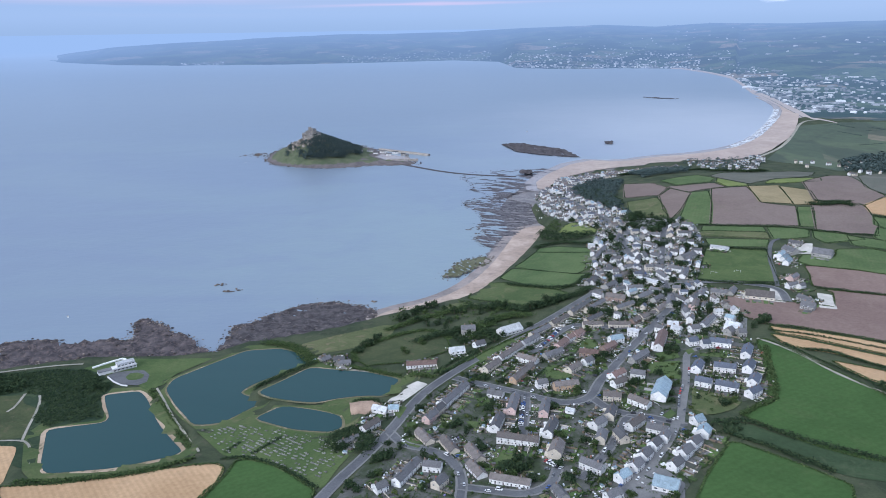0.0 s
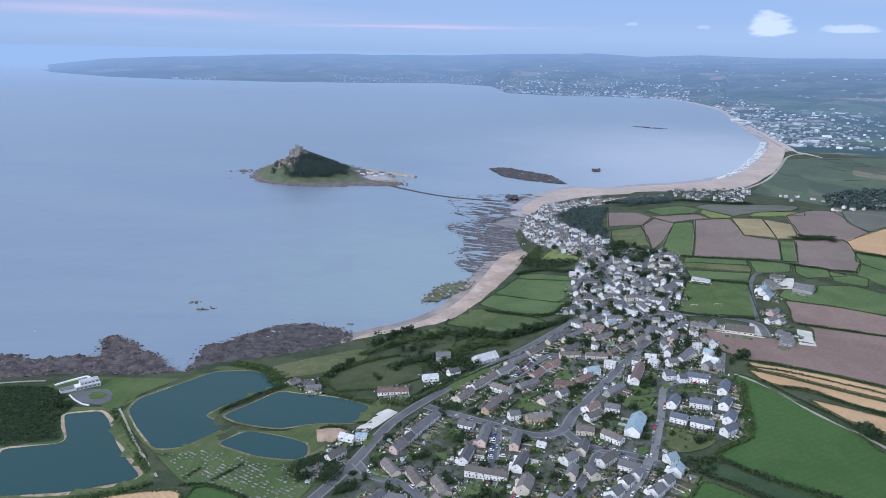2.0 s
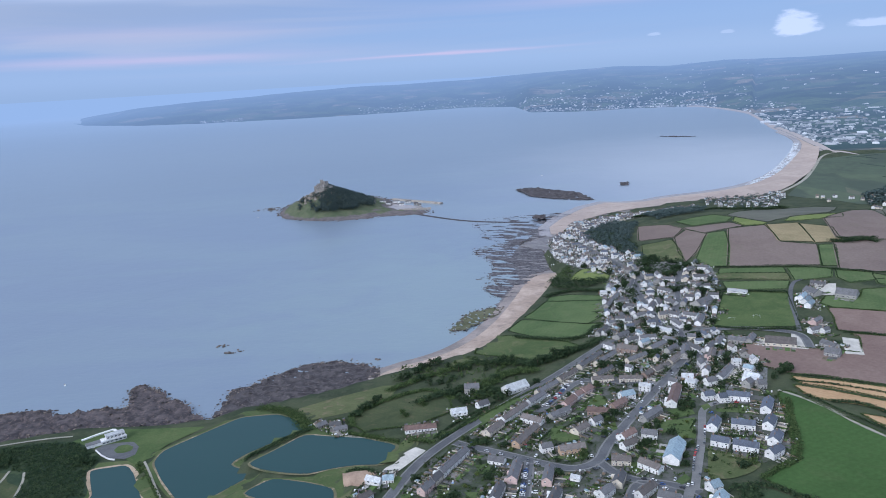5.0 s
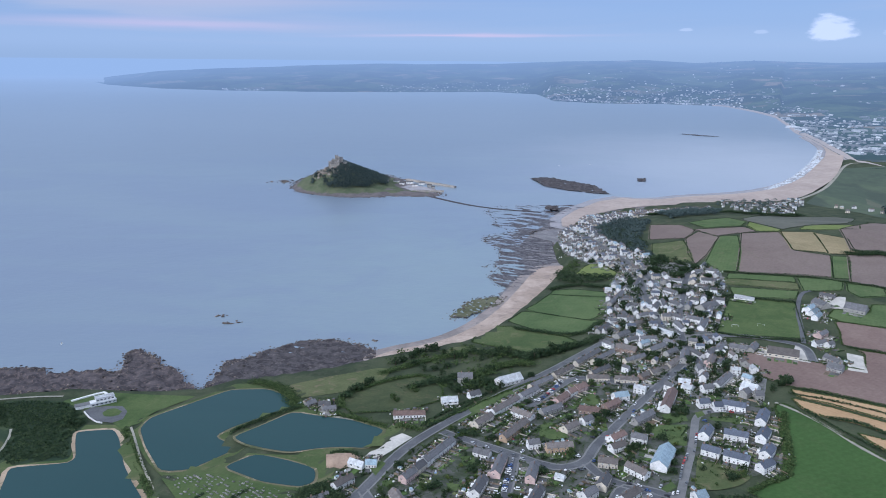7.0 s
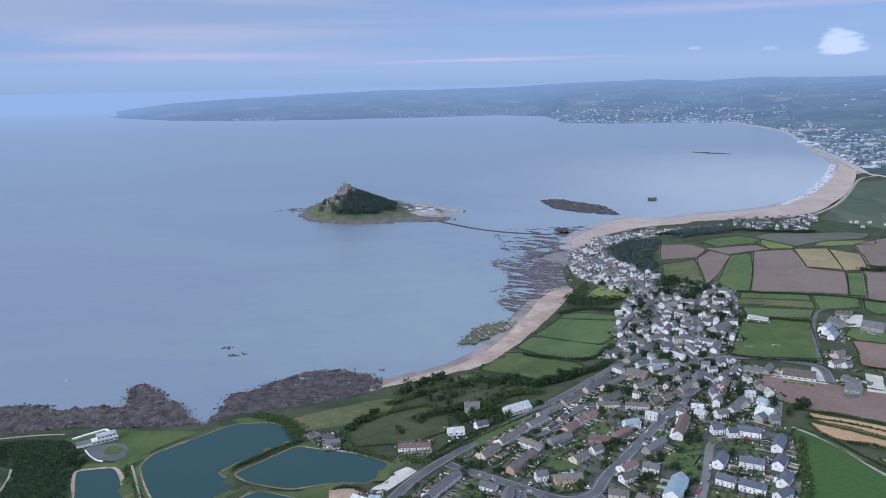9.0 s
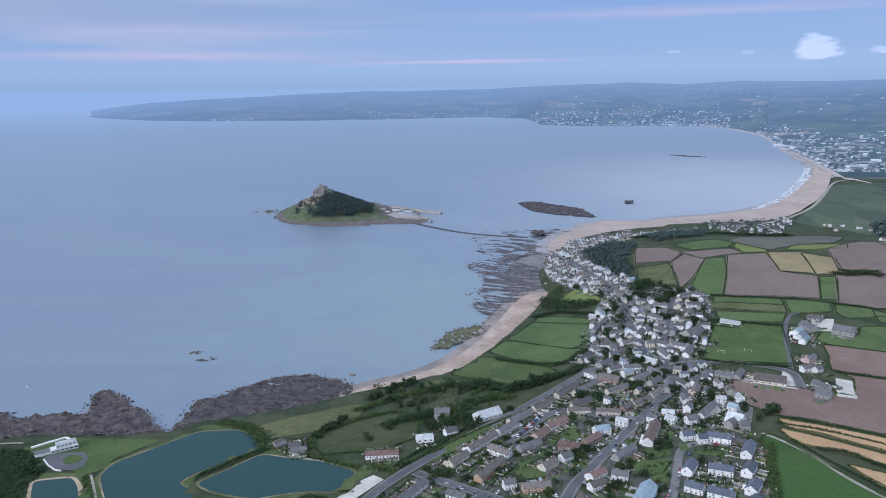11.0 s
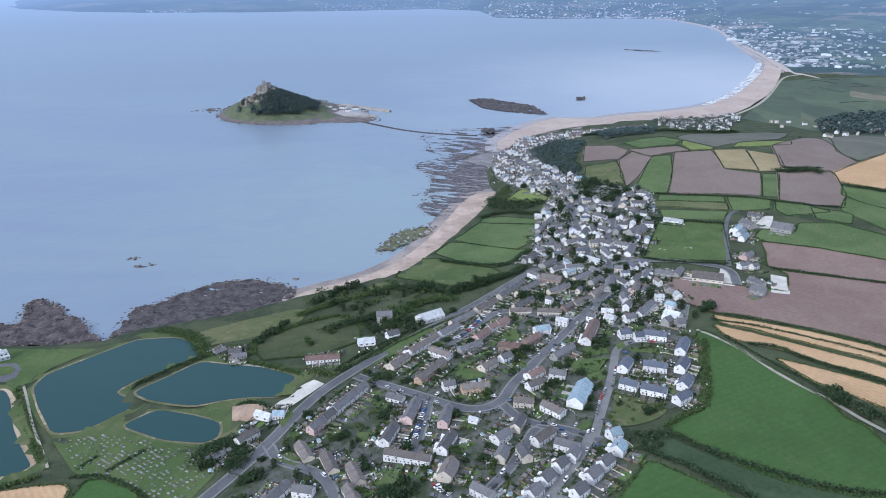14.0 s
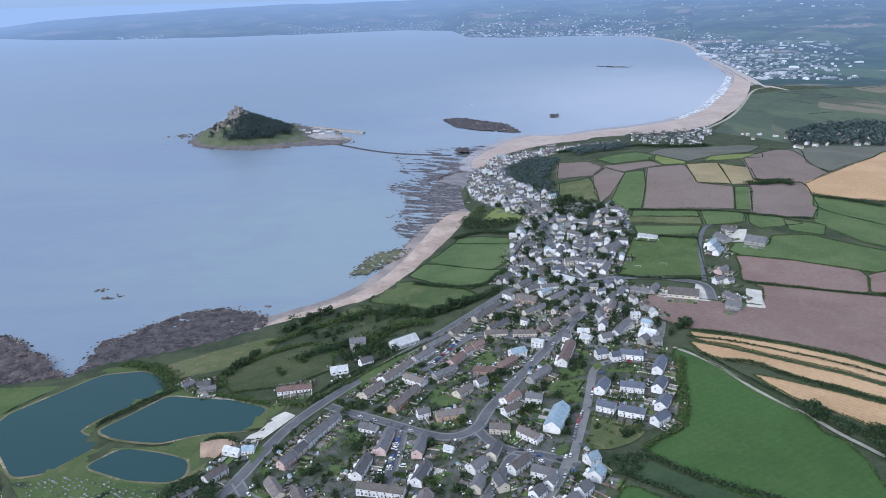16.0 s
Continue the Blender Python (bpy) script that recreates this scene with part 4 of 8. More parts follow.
def grown(pts, by):
    """An outline moved outwards."""
    p = np.array(pts, float)
    t = np.roll(p, -1, 0) - np.roll(p, 1, 0)
    n = np.stack([t[:, 1], -t[:, 0]], -1) / (np.hypot(*t.T)[:, None] + 1e-9)
    area = np.sum(p[:, 0] * np.roll(p[:, 1], -1) - np.roll(p[:, 0], -1) * p[:, 1])
    return [tuple(q) for q in p + n * (by if area > 0 else -by)]


for i, (key, mat, outline, words) in enumerate(FIELDS):
    sheet("field", grown(outline, 4.5 if np.mean(outline, 0)[1] > 950 else 2.0 if np.mean(outline, 0)[1] > 800 else 1.0), M[mat], 0.3 + 0.006 * i, 6 if key == "estate_ground" else 14, label=words, rounded=1)

for (outline, level), words in zip(PONDS, ("largest lower reservoir", "reservoir with a bent shore", "reservoir beside the main road", "small reservoir above the cemetery")):
    ring = outline
    c = ring.mean(0)
    t = np.roll(ring, -1, 0) - np.roll(ring, 1, 0)
    n = np.stack([t[:, 1], -t[:, 0]], -1) / (np.hypot(*t.T)[:, None] + 1e-9)
    if within(np.array([(ring + n)[0, 0]]), np.array([(ring + n)[0, 1]]), ring)[0]:
        n = -n
    wide = 3.4 if level < 16 else 2.0
    wob = np.array([wide + wide * noise.noise(Vector((p[0] * 0.03, p[1] * 0.03, 1))) for p in ring])[:, None]
    zz = lambda x, y: np.full(np.shape(x), level)
    sheet("bank", [tuple(p) for p in ring + n * np.maximum(wob, 0.8)], M["bank" if level < 16 else "bank_green"], -0.05, 8, z=zz, rounded=0, label=("pale sandy bank around the " if level < 16 else "grassed bank with pale earth around the ") + words)
    sheet("water", [tuple(p) for p in ring], M["pond"], 0.12, 14, z=zz, rounded=0, label="dark still water of the " + words)

ROADS = []
ROADS += [
    ("main_road", 7.2, "asphalt", [(-98, 435), (-82, 478), (-69, 504), (-51, 544), (-36, 589), (-24, 614), (-4, 644), (24, 684), (52, 721), (85, 762), (121, 804), (164, 855)]),
    ("street", 6.5, "asphalt", [(0, 636), (10, 628), (39, 609), (62, 592), (81, 578), (98, 572), (116, 582), (125, 608), (145, 640), (166, 676), (188, 711), (201, 732), (220, 760), (245, 805), (248, 775)]),
    ("street", 6.0, "asphalt", [(116, 580), (125, 561), (136, 552), (155, 546), (172, 538), (179, 531)]),
    ("street", 6.5, "pavement", [(176, 535), (185, 562), (199, 601), (209, 635), (216, 662), (232, 674), (258, 670)]),
]
ROADS += [
    ("street", 5.5, "asphalt", [(62, 592), (59, 566), (55, 538), (52, 520)]),
    ("street", 6.5, "asphalt", [(75, 686), (98, 722), (116, 750), (135, 754), (158, 736), (188, 722)]),
    ("street", 5.5, "asphalt", [(-51, 544), (-39, 522), (-19, 514), (-1, 499), (8, 474), (5, 438)]),
    ("street", 5.5, "asphalt", [(5, 462), (26, 456), (49, 449), (69, 459), (75, 479)]),
    ("street", 7.0, "pavement", [(175, 540), (164, 515), (145, 485), (124, 462), (95, 430)]),
    ("street", 5.0, "asphalt", [(162, 534), (150, 544), (138, 550), (129, 529), (118, 505), (99, 478), (89, 465)]),
    ("street", 6.5, "asphalt", [(245, 805), (246, 855), (256, 919), (279, 999), (299, 1080), (322, 1139)]),
]
ROADS += [
    ("street", 6.0, "asphalt", [(161, 848), (181, 866), (208, 876), (232, 882), (248, 866)]),
    ("street", 6.0, "asphalt", [(245, 1110), (235, 1020), (235, 949), (232, 882)]),
    ("street", 6.0, "asphalt", [(164, 1576), (199, 1450), (222, 1300), (250, 1170), (259, 1074)]),
    ("lane", 3.4, "track", [(292, 691), (306, 674), (320, 648), (330, 616), (342, 594), (354, 574), (362, 552), (374, 530), (384, 510)]),
    ("track", 2.0, "track", [(-200, 526), (-212, 544), (-241, 582), (-266, 621), (-279, 640)]),
    ("footpath", 3.0, "track", [(-459, 685), (-429, 694), (-402, 700), (-380, 702)]),
    ("lane", 5.0, "asphalt", [(372, 844), (388, 894), (401, 946), (428, 1011), (444, 1018)]),
]
ROADS += [
    ("street", 6.5, "asphalt", [(265, 859), (310, 865), (348, 850), (372, 835), (362, 790)]),
    ("street", 9.0, "track", [(770, 1962), (884, 2105), (1019, 2356), (1192, 2706), (1271, 2751)]),
    ("track", 2.4, "track", [(-402, 635), (-398, 618), (-396, 605), (-398, 599)]),
    ("track", 2.2, "track", [(-386, 631), (-378, 618), (-369, 592), (-362, 568), (-355, 548)]),
    ("track", 2.2, "track", [(-392, 546), (-375, 549), (-356, 549), (-349, 546), (-340, 535), (-331, 514)]),
]
for i, (name, wide, mat, pts) in enumerate(ROADS):
    words = {"asphalt": "worn grey asphalt " + name.replace("_", " "), "pavement": "pale paved street among new houses", "track": "pale gravel " + name}[mat]
    if name in ("main_road", "street") and mat == "asphalt" and wide < 9:
        for side in (-1, 1):
            ribbon("pavement", pts, 1.6, M["pavement"], 0.55 + 0.012 * i, shift=side * (wide / 2 + 0.8), label="concrete pavement beside the road")
    ribbon(name, pts, wide, M[mat], 0.45 + 0.012 * i, label=words)

ribbon("verge", [(15, 654), (48, 708), (80, 746), (108, 762)], 8, M["lawn"], 0.42, label="mown green verge beside the main road")

# ---- shore ----
def shore_height(slope, top, rough, size):
    def f(x, y):
        d = line_distance(x, y, LAND)
        d = np.where(within(x, y, LAND), 0, d)
        z = top - d * slope
        if rough:
            z = z + np.array([noise.hetero_terrain(Vector((a / size, b / size, 2.0)), 0.7, 2.1, 5, 0.6) - 0.55 for a, b in zip(x, y)]) * rough
        return z
    return f


sheet("wet_sand", grown([(-100, 859), (-79, 885), (-38, 911), (-9, 942), (21, 992), (48, 1065), (72, 1152), (96, 1249), (119, 1286), (152, 1281), (151, 1248), (129, 1178), (99, 1086), (72, 1025), (46, 958), (22, 919), (-9, 899), (-36, 879), (-76, 856), (-96, 840)], 16), M["damp_sand"], 0, 8, z=shore_height(0.03, 2.6, 0, 1), rounded=2, label="dark wet sand at the water's edge")
sheet("wet_sand", grown([(172, 1714), (316, 1985), (411, 1945), (516, 2020), (632, 2061), (770, 2154), (909, 2338), (1071, 2645), (1258, 3022), (1370, 3351), (1450, 3830), (1646, 4732), (1715, 5099), (1786, 5145), (1562, 4095), (1472, 3610), (1400, 3226), (1226, 2798), (1018, 2355), (872, 2116), (752, 1971), (596, 1936), (440, 1878), (334, 1829), (254, 1745), (210, 1648), (166, 1578)], 28), M["wet_sand"], 0, 25, z=shore_height(0.008, 1.6, 0, 1), rounded=2, label="wide wet sand left by the tide")
sheet("beach", [(-100, 859), (-79, 885), (-38, 911), (-9, 942), (21, 992), (48, 1065), (72, 1152), (96, 1249), (119, 1286), (152, 1281), (151, 1248), (129, 1178), (99, 1086), (72, 1025), (46, 958), (22, 919), (-9, 899), (-36, 879), (-76, 856), (-96, 840)], M["sand"], 0, 8, z=shore_height(0.065, 4.6, 0, 1), rounded=2, label="pale sand beach curving below the fields")
sheet("beach", [(172, 1714), (316, 1985), (411, 1945), (516, 2020), (632, 2061), (770, 2154), (909, 2338), (1071, 2645), (1258, 3022), (1370, 3351), (1450, 3830), (1646, 4732), (1715, 5099), (1786, 5145), (1562, 4095), (1472, 3610), (1400, 3226), (1226, 2798), (1018, 2355), (872, 2116), (752, 1971), (596, 1936), (440, 1878), (334, 1829), (254, 1745), (210, 1648), (166, 1578)], M["long_sand"], 0, 22, z=lambda x, y: np.maximum(shore_height(0.02, 3.4, 0, 1)(x, y), height(x, y) + 1.0), rounded=2, label="long pale sand beach sweeping round the bay")
REEFS = []
REEFS += [
    ([(-514, 775), (-496, 789), (-458, 790), (-442, 775), (-410, 785), (-389, 790), (-368, 789), (-389, 845), (-375, 852), (-354, 841), (-338, 819), (-304, 796), (-270, 754), (-256, 741), (-290, 741), (-344, 739), (-392, 735), (-412, 728), (-444, 719), (-471, 702)], "rock_rust", 0.014, 2.3, 2.0, 9, "rust-brown rocky foreshore below the cliff"),
    ([(-260, 761), (-260, 792), (-265, 830), (-245, 845), (-231, 872), (-196, 906), (-161, 914), (-122, 901), (-104, 885), (-96, 862), (-101, 836), (-125, 816), (-161, 798), (-201, 778), (-236, 768), (-250, 750)], "rock", 0.013, 1.5, 1.3, 9, "dark flat rock shelf bared by the tide"),
]
REEFS += [
    ([(0, 1740), (31, 1685), (22, 1611), (69, 1551), (8, 1505), (10, 1456), (37, 1404), (43, 1343), (29, 1284), (49, 1247), (23, 1222), (40, 1173), (74, 1148), (95, 1229), (124, 1298), (147, 1325), (145, 1393), (142, 1463), (97, 1517), (110, 1557), (154, 1593), (183, 1661), (230, 1750), (266, 1800), (205, 1857), (98, 1840), (26, 1815)], "rock_pool", 0.0085, 1.05, 1.9, 0, "dark streaked reef off the village shore"),
    ([(-20, 1011), (-11, 1058), (3, 1091), (29, 1109), (54, 1111), (48, 1079), (24, 1047), (1, 1016)], "weed", 0.006, 0.1, 1.5, 4, "green weed-covered rocks beside the beach"),
]
REEFS += [
    ([(121, 2258), (166, 2301), (236, 2229), (294, 2160), (319, 2021), (278, 2032), (205, 2075), (155, 2128)], "rock", 0.0, 0.45, 1.6, 13, "long dark reef standing in the bay"),
    ([(435, 2308), (458, 2306), (451, 2249), (429, 2250)], "rock", 0.0, 1.2, 2.0, 12, "small dark rock standing in the bay"),
    ([(142, 1799), (170, 1805), (171, 1762), (142, 1764)], "rock", 0.0, 4.0, 3.5, 12, "squat dark rock at the end of the causeway"),
    ([(890, 3800), (960, 3740), (1036, 3700), (1020, 3672), (940, 3700), (880, 3770)], "rock", 0.0, 0.2, 1.2, 40, "low dark reef far out in the bay"),
]
def ragged(pts, step, amount):
    """An outline broken up into small bays and points."""
    p = np.array(pts, float)
    out = []
    for a, b in zip(p, np.roll(p, -1, 0)):
        k = max(1, int(np.hypot(*(b - a)) / step))
        out += [a + (b - a) * j / k for j in range(k)]
    return [(q[0] + amount * noise.fractal(Vector((q[0] / 14, q[1] / 14, 1)), 0.7, 2, 4), q[1] + amount * noise.fractal(Vector((q[0] / 14, q[1] / 14, 8)), 0.7, 2, 4)) for q in out]


STRATA = radians(-19)


def strata_height(slope, top, rough):
    """Tilted beds of rock worn into long ribs, sinking slowly under the sea."""
    def f(x, y):
        d = np.where(within(x, y, LAND), 0, line_distance(x, y, LAND))
        u, v = x * math.cos(STRATA) + y * math.sin(STRATA), y * math.cos(STRATA) - x * math.sin(STRATA)
        n = np.array([noise.fractal(Vector((a / 48, b / 11, 2.0)), 0.75, 2.1, 5) for a, b in zip(u, v)])
        return np.minimum(top - d * slope + rough * n, 2.6)
    return f


sheet("reef_sand", ragged([(63, 1551), (61, 1383), (64, 1226), (38, 1093), (52, 1079), (79, 1127), (109, 1231), (145, 1311), (154, 1348), (153, 1410), (158, 1479), (150, 1533), (175, 1596), (197, 1647), (241, 1740), (280, 1808), (235, 1904), (152, 1877), (98, 1780), (80, 1641)], 5, 9), M["reef_sand"], 0, 8, z=lambda x, y: 0.75 - 0.011 * np.where(within(x, y, LAND), 0, line_distance(x, y, LAND)), rounded=0, label="grey wet sand lying between the reef's ribs")


def reef_height(slope, top, rough, size):
    base = shore_height(slope, top, rough, size)
    return strata_height(slope, top, rough) if not size else (lambda x, y: np.maximum(base(x, y), 0.18)) if top > 2.2 else base


def stone_mesh(seed):
    """One broken stone, low and angular."""
    rng = np.random.default_rng(seed)
    bm = bmesh.new()
    bmesh.ops.create_icosphere(bm, subdivisions=1, radius=1)
    for v in bm.verts:
        v.co = Vector((v.co.x * rng.uniform(0.8, 1.5), v.co.y * rng.uniform(0.6, 1.1), v.co.z * rng.uniform(0.4, 0.75)))
    me = bpy.data.meshes.new("boulder")
    bm.to_mesh(me)
    bm.free()
    me.materials.append(M["shelf_stone"])
    return me


STONES = [stone_mesh(k) for k in range(6)]
STONE_RNG = np.random.default_rng(77)


def shelf_stones(shelf, outline, z, count, size):
    """Loose stones lying on a shelf and off its seaward edge."""
    p = np.array(outline, float)
    n = 0
    while n < count:
        if STONE_RNG.random() < 0.6:
            k = STONE_RNG.integers(len(p))
            x, y = p[k] + (p[(k + 1) % len(p)] - p[k]) * STONE_RNG.random() + STONE_RNG.normal(size=2) * 5
        else:
            x, y = STONE_RNG.uniform(p.min(0), p.max(0))
        q = np.array([x]), np.array([y])
        if within(*q, LAND)[0] or (not within(*q, p)[0] and line_distance(*q, p)[0] > 9):
            continue
        n += 1
        s = size * STONE_RNG.uniform(0.5, 1.4)
        ob = new("boulder", STONES[n % len(STONES)])
        ob.parent = shelf
        ob.matrix_local = pose(x, y, max(float(z(*q)[0]), -0.2) if within(*q, p)[0] else -0.1, 0, 0, STONE_RNG.uniform(0, 360)) @ Matrix.Diagonal((s, s, s, 1))


for outline, mat, slope, top, rough, size, words in REEFS:
    ob = sheet("rock_shelf", ragged(outline, 3 if not size else 4 if size < 40 else 14, 5.0 if size < 40 else 8.0), M[mat], 0, 3.2 if not size else 4 if size < 40 else 14, z=reef_height(slope, top, rough, size), rounded=0, label=words, kind="", category="rock")
    if max(q[1] for q in outline) < 2200:
        shelf_stones(ob, outline, reef_height(slope, top, rough, size), min(150, max(10, int(np.ptp(np.array(outline)[:, 0]) * 0.7))), 1.6)

YARDS = []
YARDS += [
    ([(-60, 591), (-50, 586), (-37, 605), (-24, 625), (-34, 633), (-51, 617)], "concrete", "yard", 0.5, "long pale concrete yard beside the main road"),
    ([(-20, 845), (-7, 863), (10, 870), (25, 857), (7, 844), (-10, 834)], "grass_dry", "meadow", 0.4, "worn dry grass above the beach"),
    ([(-122, 688), (-119, 698), (-113, 700), (-112, 694), (-117, 690), (-115, 680), (-104, 672), (-83, 665), (-82, 662), (-104, 668), (-117, 677)], "track", "track", 0.5, "pale stony track bending round the cottages"),
    ([(406, 819), (419, 810), (404, 766), (388, 772)], "concrete", "yard", 0.5, "bright pale gravel yard beside the ploughed field"),
    ([(452, 999), (476, 992), (458, 950), (438, 959)], "concrete", "yard", 0.5, "pale concrete farmyard"),
    ([(311, 808), (359, 788), (371, 835), (362, 840), (351, 814), (321, 820)], "concrete", "yard", 0.5, "pale paved yard around the school"),
]
YARDS += [
    ([(-92, 600), (-78, 605), (-56, 588), (-74, 575), (-88, 582)], "soil", "yard", 0.5, "churned brown earth beside the sheds"),
    ([(-342, 672), (-338, 680), (-322, 685), (-310, 685), (-300, 674), (-296, 658), (-302, 650), (-316, 652), (-330, 661)], "asphalt", "yard", 0.5, "oval asphalt forecourt of the white building"),
    ([(-322, 669), (-321, 678), (-314, 680), (-305, 674), (-304, 666), (-309, 662), (-316, 662)], "lawn", "lawn", 0.6, "small oval lawn inside the forecourt"),
    ([(145, 485), (149, 474), (158, 456), (150, 428), (104, 430), (119, 455)], "pavement", "yard", 0.8, "pale paved court among the new houses"),
    ([(279, 750), (294, 739), (281, 722), (260, 728), (268, 749)], "concrete", "yard", 0.5, "pale yard beside the white shed"),
]
for outline, mat, name, lift, words in YARDS:
    sheet(name, eased(outline, 1.5), M[mat], lift, 5, label=words, rounded=0)


LAWNS = []
LAWNS += [
    [(82, 646), (92, 652), (103, 643), (106, 622), (92, 618), (82, 626)],
    [(114, 688), (124, 707), (133, 713), (141, 698), (138, 684), (127, 689)],
    [(188, 664), (208, 671), (208, 653), (190, 647)],
    [(178, 644), (206, 646), (200, 624), (171, 622)],
    [(129, 643), (139, 649), (139, 635), (129, 629)],
    [(83, 592), (91, 603), (110, 606), (108, 590), (96, 584)],
    [(226, 660), (240, 662), (259, 652), (255, 646), (238, 652), (227, 654)],
    [(-39, 556), (-32, 560), (-29, 550), (-36, 548)],
    [(-42, 525), (-34, 534), (-22, 524), (-26, 516)],
]
LAWNS += [
    [(-53, 579), (-46, 588), (-40, 583), (-45, 564)],
    [(165, 547), (175, 557), (177, 550), (169, 542)],
    [(18, 592), (29, 593), (31, 578), (22, 577)],
    [(10, 553), (27, 549), (28, 538), (14, 542)],
    [(1, 513), (9, 505), (7, 497), (0, 506)],
    [(26, 491), (36, 502), (51, 498), (48, 486), (34, 481)],
    [(185, 627), (202, 629), (197, 609), (184, 611)],
    [(120, 657), (130, 653), (124, 639), (118, 642)],
    [(54, 652), (62, 635), (56, 626), (51, 636)],
    [(136, 578), (144, 577), (141, 569), (134, 571)],
]
LAWNS += [
    [(20, 682), (36, 706), (58, 731), (61, 724), (41, 695), (25, 670)],
    [(100, 613), (109, 618), (110, 606), (101, 606)],
    [(217, 668), (224, 672), (225, 664), (217, 658)],
]
for outline in LAWNS:
    sheet("lawn", eased(outline, 1.0), M["lawn"], 0.62, 4, label="mown garden lawn between the village houses", rounded=0)


# ---- foliage ----
def leaf_clumps(centres, size, rng, up=0.6):
    """Small bent leaf clumps at the centres, each of them two triangles folded along the middle."""
    c = np.asarray(centres, float)
    n = len(c)
    nrm = rng.normal(size=(n, 3))
    nrm[:, 2] = np.abs(nrm[:, 2]) + up
    nrm /= np.linalg.norm(nrm, axis=1)[:, None]
    a = np.cross(nrm, rng.normal(size=(n, 3)))
    a /= np.linalg.norm(a, axis=1)[:, None] + 1e-9
    b = np.cross(nrm, a)
    s = (np.asarray(size) * rng.uniform(0.6, 1.3, n))[:, None]
    fold = nrm * s * 0.25
    v = np.stack([c - a * s + fold * 0, c - b * s * 0.8 - fold, c + a * s, c + b * s * 0.8 - fold], 1).reshape(-1, 3)
    i = np.arange(n) * 4
    f = np.concatenate([np.stack([i, i + 1, i + 2], -1), np.stack([i, i + 2, i + 3], -1)])
    return v, f


def crown_points(rng, wide, tall, lumps, per):
    pts = []
    for _ in range(lumps):
        a, r = rng.uniform(0, 6.28), wide * 0.5 * math.sqrt(rng.uniform(0, 0.75))
        z = tall * rng.uniform(0.25, 0.8) * (1 - 0.35 * (2 * r / wide) ** 2)
        c = np.array([r * math.cos(a), r * math.sin(a), z])
        d = rng.normal(size=(per, 3))
        d /= np.linalg.norm(d, axis=1)[:, None]
        rad = np.array([wide * 0.27, wide * 0.27, tall * 0.22]) * rng.uniform(0.8, 1.15)
        pts.append(c + d * rad * rng.uniform(0.75, 1.05, (per, 1)))
    return np.concatenate(pts)


TREES = []
for seed, (wide, tall, leaf, lumps) in enumerate(((6.5, 6.5, "leaf", 9), (8.5, 8, "leaf", 12), (5, 5, "leaf_light", 7), (7, 9, "leaf_dark", 11), (4, 4, "leaf_dark", 6), (9.5, 7.5, "leaf_dark", 13))):
    rng = np.random.default_rng(seed + 3)
    root = thing("tree", pose(0, 0, -60), {"leaf": "broad green garden tree with an uneven crown", "leaf_light": "small light green tree", "leaf_dark": "dark green tree with a dense crown"}[leaf], "tree", "village trees")
    bm = bmesh.new()
    bmesh.ops.create_cone(bm, cap_ends=True, segments=7, radius1=0.045 * wide, radius2=0.02 * wide, depth=tall * 0.6, matrix=pose(0, 0, tall * 0.25))
    for k in range(4):
        a = k * 1.6 + seed
        bmesh.ops.create_cone(bm, cap_ends=True, segments=5, radius1=0.022 * wide, radius2=0.008 * wide, depth=tall * 0.45, matrix=pose(math.cos(a) * wide * 0.12, math.sin(a) * wide * 0.12, tall * 0.5, 0, 35, math.degrees(a)))
    part("trunk", bm, M["bark"], root)
    v, f = leaf_clumps(crown_points(rng, wide, tall, lumps, 26), wide * 0.085, rng)
    mesh_object("crown", v, f, M[leaf], root)
    TREES.append(root)


def hedge(pts, wide, tall, words, rng, leaf="leaf", gap=1.0, closed=False, size=0.65, name="hedge"):
    """A grown hedge or belt of scrub along a line."""
    p = list(pts) + [pts[0]] if closed else list(pts)
    c, a = along(p, gap, 0 if closed else 1)
    if len(c) < 2:
        return None
    k = max(3, int(3.2 * wide * gap / (size * 1.6)))
    xy = np.repeat(c, k, 0) + rng.normal(size=(len(c) * k, 2)) * wide * 0.3
    swell = np.array([0.75 + 0.5 * noise.noise(Vector((q[0] * 0.06, q[1] * 0.06, 5))) for q in c])
    top = np.repeat(swell, k) * tall
    z = height(xy[:, 0], xy[:, 1]) + top * rng.uniform(0.15, 1.0, len(xy)) ** 0.6
    v, f = leaf_clumps(np.column_stack([xy, z]), size, rng, 1.0)
    return tagged(mesh_object(name, far_out(*v.T), f, M[leaf], None, words), category="hedge", kind="stuff")


RNG = np.random.default_rng(11)
for key, mat, outline, words in FIELDS:
    if key in ("estate_ground", "valley", "pond_grass", "lawn", "marsh", "cemetery", "rough_estate", "coast_grass", "tan_corner", "forecourt", "scrub_ground", "scrub_grass", "village_ground"):
        continue
    o = eased(grown(outline, 2.5) if np.mean(outline, 0)[1] > 800 else outline, 3)
    far = np.mean([q[1] for q in outline]) > 925
    hedge([tuple(q) for q in o], 1.0 if far else 1.9, 1.5 if far else 1.6, "dark green hedge round a field", RNG, "leaf_dark" if far else "leaf", 1.6 if far else 1.2, True, 0.8 if far else 0.7)

